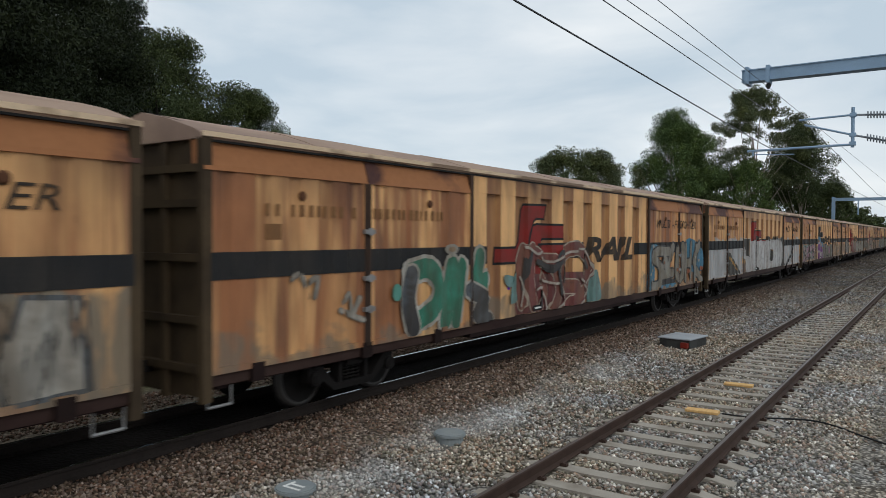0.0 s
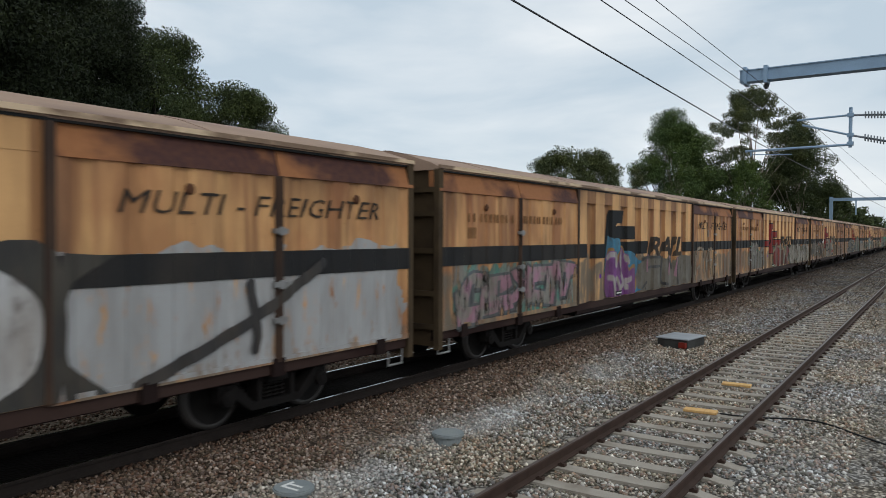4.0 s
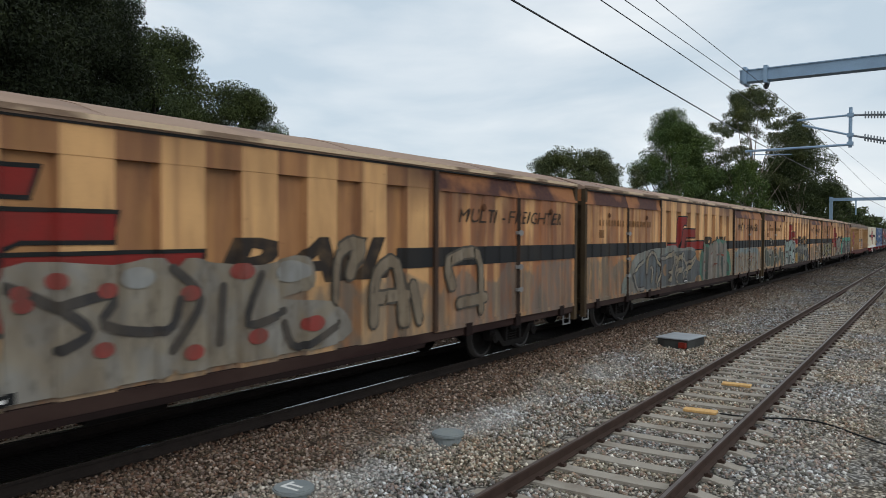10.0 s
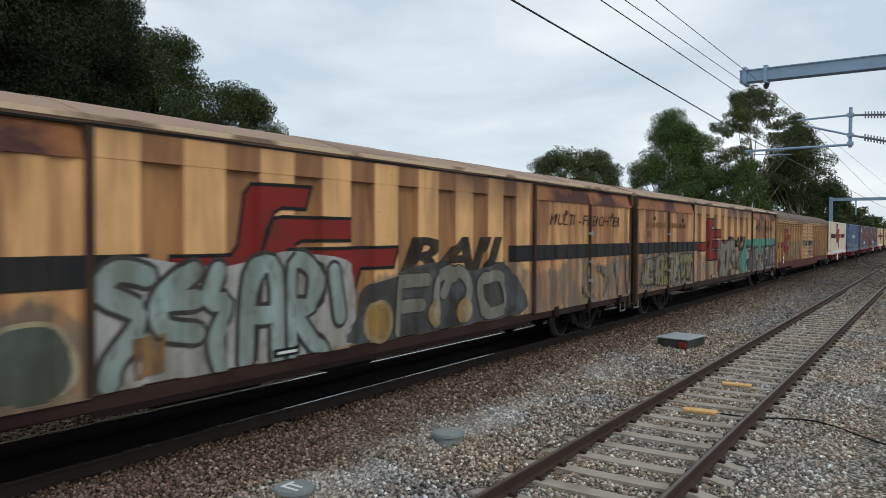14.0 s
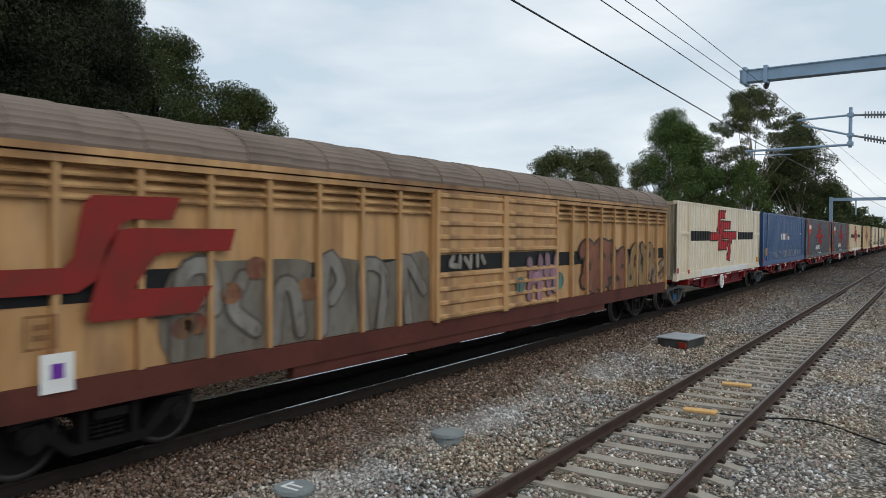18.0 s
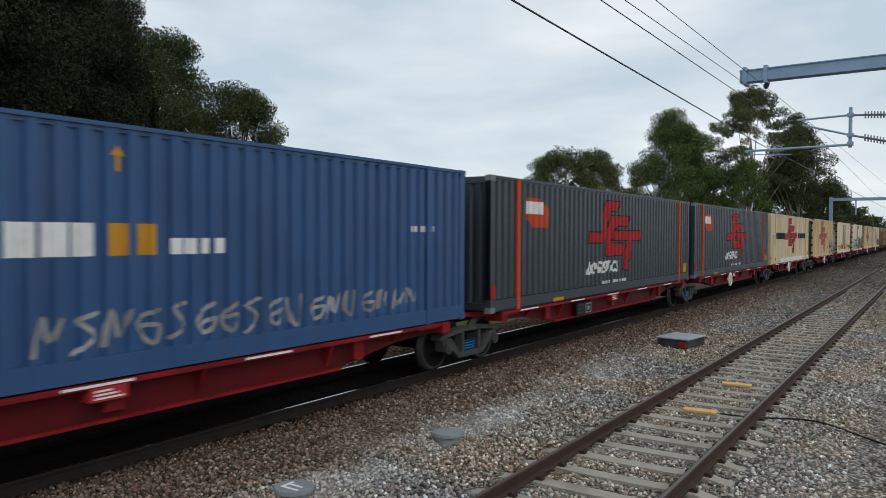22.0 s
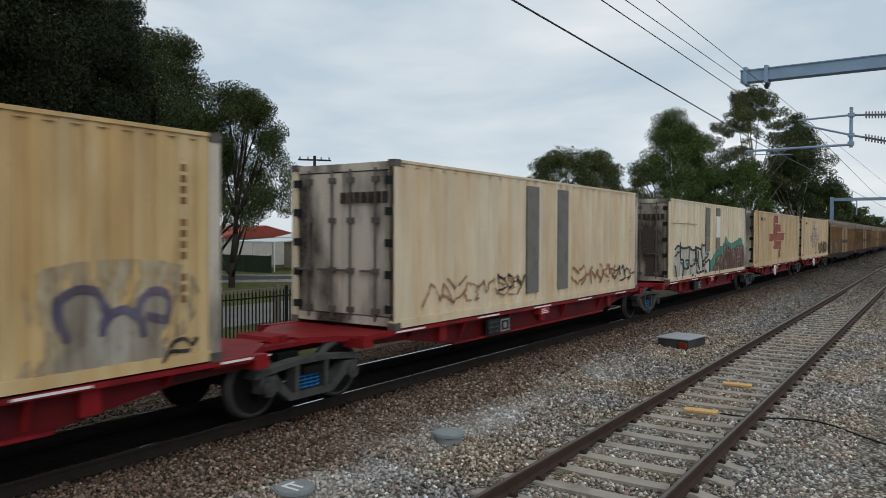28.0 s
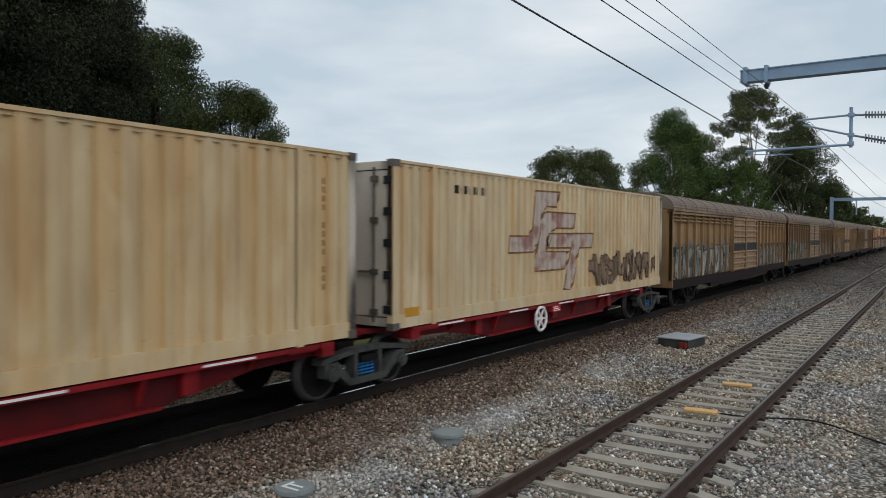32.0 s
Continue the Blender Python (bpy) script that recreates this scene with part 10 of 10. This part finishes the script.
def carport(x, y, w, d):
    c = tagged(new("carport"), "open carport with a white metal roof", "carport")
    c.location = (x, y, -0.25)
    bm = bmesh.new()
    extrude_poly(bm, [(0, 2.30), (0, 2.40), (w, 2.66), (w, 2.56)], "y", 0, d)
    part("roof", bm, M["roof_white"], c)
    for px in (0.1, w - 0.1):
        for py in (0.1, d / 2, d - 0.1):
            part("post", boxes((px - 0.04, px + 0.04, py - 0.04, py + 0.04, 0, 2.33)), M["white"], c)


build_house(43.0, 53.0, 9.0, 14.0, 2.65, 1.15, M["wall_white"], M["roof_red"], "single-storey white house with a red tiled roof")
build_house(46.0, 38.0, 9.0, 10.5, 2.6, 1.0, M["wall_house"], M["roof_white"], "single-storey brown house with a pale metal roof")
build_house(44.0, 70.0, 9.0, 15.0, 2.7, 1.2, M["wall_white"], M["roof_white"], "single-storey white house with a pale metal roof")
carport(40.3, 43.6, 4.6, 5.2)
for y0, y1, m, top, words in ((42.6, 48.4, "greenfence", 1.32, "dark green sheet metal yard fence"), (48.4, 51.0, "greenfence", 1.65, "dark green sheet metal yard fence"),
                              (51.0, 53.6, "olive", 1.65, "olive green sheet metal yard fence"), (53.6, 61.0, "greenfence", 1.65, "dark green sheet metal yard fence"), (63.0, 82.0, "wall_white", 1.6, "white rendered yard wall")):
    fence = tagged(new("yard_fence"), words, "fence")
    fence.location = (39.0, y0, -0.25)
    n = int((y1 - y0) / 2.4) or 1
    for k in range(n):
        part("panel", boxes((0, 0.05, (y1 - y0) * k / n + 0.03, (y1 - y0) * (k + 1) / n - 0.03, 0, top)), M[m], fence)
        part("post", boxes((-0.03, 0.07, (y1 - y0) * k / n - 0.03, (y1 - y0) * k / n + 0.03, 0, top + 0.04)), M[m], fence)


def lamp_post(x, y):
    p = tagged(new("street_pole"), "slim grey metal street pole", "pole")
    p.location = (x, y, ground_z(y))
    bm = bmesh.new()
    rod(bm, (0, 0, -0.2), (0, 0, 5.5), 0.075, 12)
    part("shaft", bm, M["galv"], p)
    bm = bmesh.new()
    rod(bm, (0, 0, 5.4), (-0.7, 0, 5.5), 0.03, 8)
    box(bm, -1.0, -0.6, -0.12, 0.12, 5.46, 5.54)
    part("lamp_head", bm, M["galv"], p)


lamp_post(10.85, 16.4)


def utility_pole(x, y, h):
    p = tagged(new("utility_pole"), "brown utility pole with a crossarm and insulators", "utility pole")
    p.location = (x, y, ground_z(y))
    bm = bmesh.new()
    rod(bm, (0, 0, -0.3), (0, 0, h + 0.1), 0.16, 10, 0.11)
    part("shaft", bm, M["bark_dark"], p)
    arm = part("crossarm", boxes((-1.25, 1.25, -0.06, 0.06, h - 0.28, h - 0.16)), M["bark_dark"], p)
    arm.rotation_euler.z = radians(-40)
    for k in (-1.1, -0.5, 0.5, 1.1):
        bm = bmesh.new()
        rod(bm, (k, 0, h - 0.16), (k, 0, h + 0.02), 0.05, 8)
        part("insulator", bm, M["insulator"], arm)


utility_pole(40.6, 39.5, 8.9)


# ---- things by the track ----
def round_pit(x, y, r, h, label):
    p = tagged(new("cable_pit"), label, "cable pit")
    p.location = (x, y, ground_z(y))
    bm = bmesh.new()
    rod(bm, (0, 0, -0.1), (0, 0, h - 0.03), r * 0.86, 24)
    part("body", bm, M["pit"], p)
    bm = bmesh.new()
    rod(bm, (0, 0, h - 0.03), (0, 0, h), r, 28)
    rod(bm, (0, 0, h), (0, 0, h + 0.012), r * 0.93, 28)
    part("lid", bm, M["pit"], p)
    return p


round_pit(8.80, 5.87, 0.235, 0.14, "round grey-green cable pit with a flat lid")
q = round_pit(5.98, 6.14, 0.24, 0.06, "round pale cable pit lid sprayed with white marks")
part("paint_mark", boxes((-0.1, -0.06, -0.15, 0.12, 0.073, 0.076), (-0.06, 0.1, 0.08, 0.12, 0.073, 0.076), (0.0, 0.04, -0.12, 0.08, 0.0735, 0.0765)), M["white"], q)


def track_box(x, y):
    b = tagged(new("trackside_box"), "low grey metal trackside box with a red connector", "equipment box")
    b.location = (x, y, ground_z(y) + 0.01)
    b.rotation_euler.z = radians(-8)
    bm = boxes((-0.55, 0.55, -0.42, 0.42, -0.05, 0.24))
    part("body", bm, M["bogie"], b)
    bm = boxes((-0.60, 0.60, -0.46, 0.46, 0.24, 0.28))
    bmesh.ops.bevel(bm, geom=bm.edges[:], offset=0.012, segments=1, affect="EDGES")
    part("lid", bm, M["pitgrey"], b)
    part("connector", boxes((-0.66, -0.55, -0.40, -0.22, 0.04, 0.18)), M["redlamp"], b, "red plastic connector")


track_box(20.1, 5.75)
for x, y in ((12.65, 3.28), (15.3, 3.27)):
    bm = boxes((-0.10, 0.10, -0.27, 0.27, 0, 0.045))
    bmesh.ops.bevel(bm, geom=bm.edges[:], offset=0.006, segments=1, affect="EDGES")
    o = tagged(part("yellow_board", bm, M["yellowplank"]), "short yellow timber board lying between the rails", "board", "yellow boards")
    o.location, o.rotation_euler.z = (x, y, -0.165), radians(3)


def build_cable():
    cu = bpy.data.curves.new("trackside_cable", "CURVE")
    cu.dimensions, cu.bevel_depth, cu.bevel_resolution = "3D", 0.014, 2
    sp = cu.splines.new("NURBS")
    pts = ((12.6, 2.95, -0.13), (12.8, 2.55, -0.19), (13.0, 2.0, -0.15), (13.2, 1.5, -0.165), (12.6, 1.0, -0.165), (12.2, 0.5, -0.17), (11.5, -0.3, -0.17))
    sp.points.add(len(pts) - 1)
    for p, q in zip(sp.points, pts):
        p.co = (*q, 1)
    sp.use_endpoint_u = True
    ob = new("trackside_cable", cu)
    cu.materials.append(M["black"])
    return tagged(ob, "black rubber cable lying across the ballast", "cable")


build_cable()


# ---- movement ----
def motions():
    times = [float(i) for i in range(33)]
    for thing, along, z in MOVERS:
        walk(thing, [(t, pose(along - run(t), TRACK_Y, z)) for t in times])
    # wheelsets roll while they are within sight and reach
    for wheel, along, x in WHEELS:
        rows = [k / FPS for k in range(1, 32 * FPS) if -6 < along - run(k / FPS) < 55]
        turns = [(t, pose(x, 0, 0.46, 0, -math.degrees(run(t) / 0.46) % 360, 0)) for t in rows]
        if not turns:
            continue
        walk(wheel, [(0.0, turns[0][1])] + turns + [(32.0, turns[-1][1])])


motions()
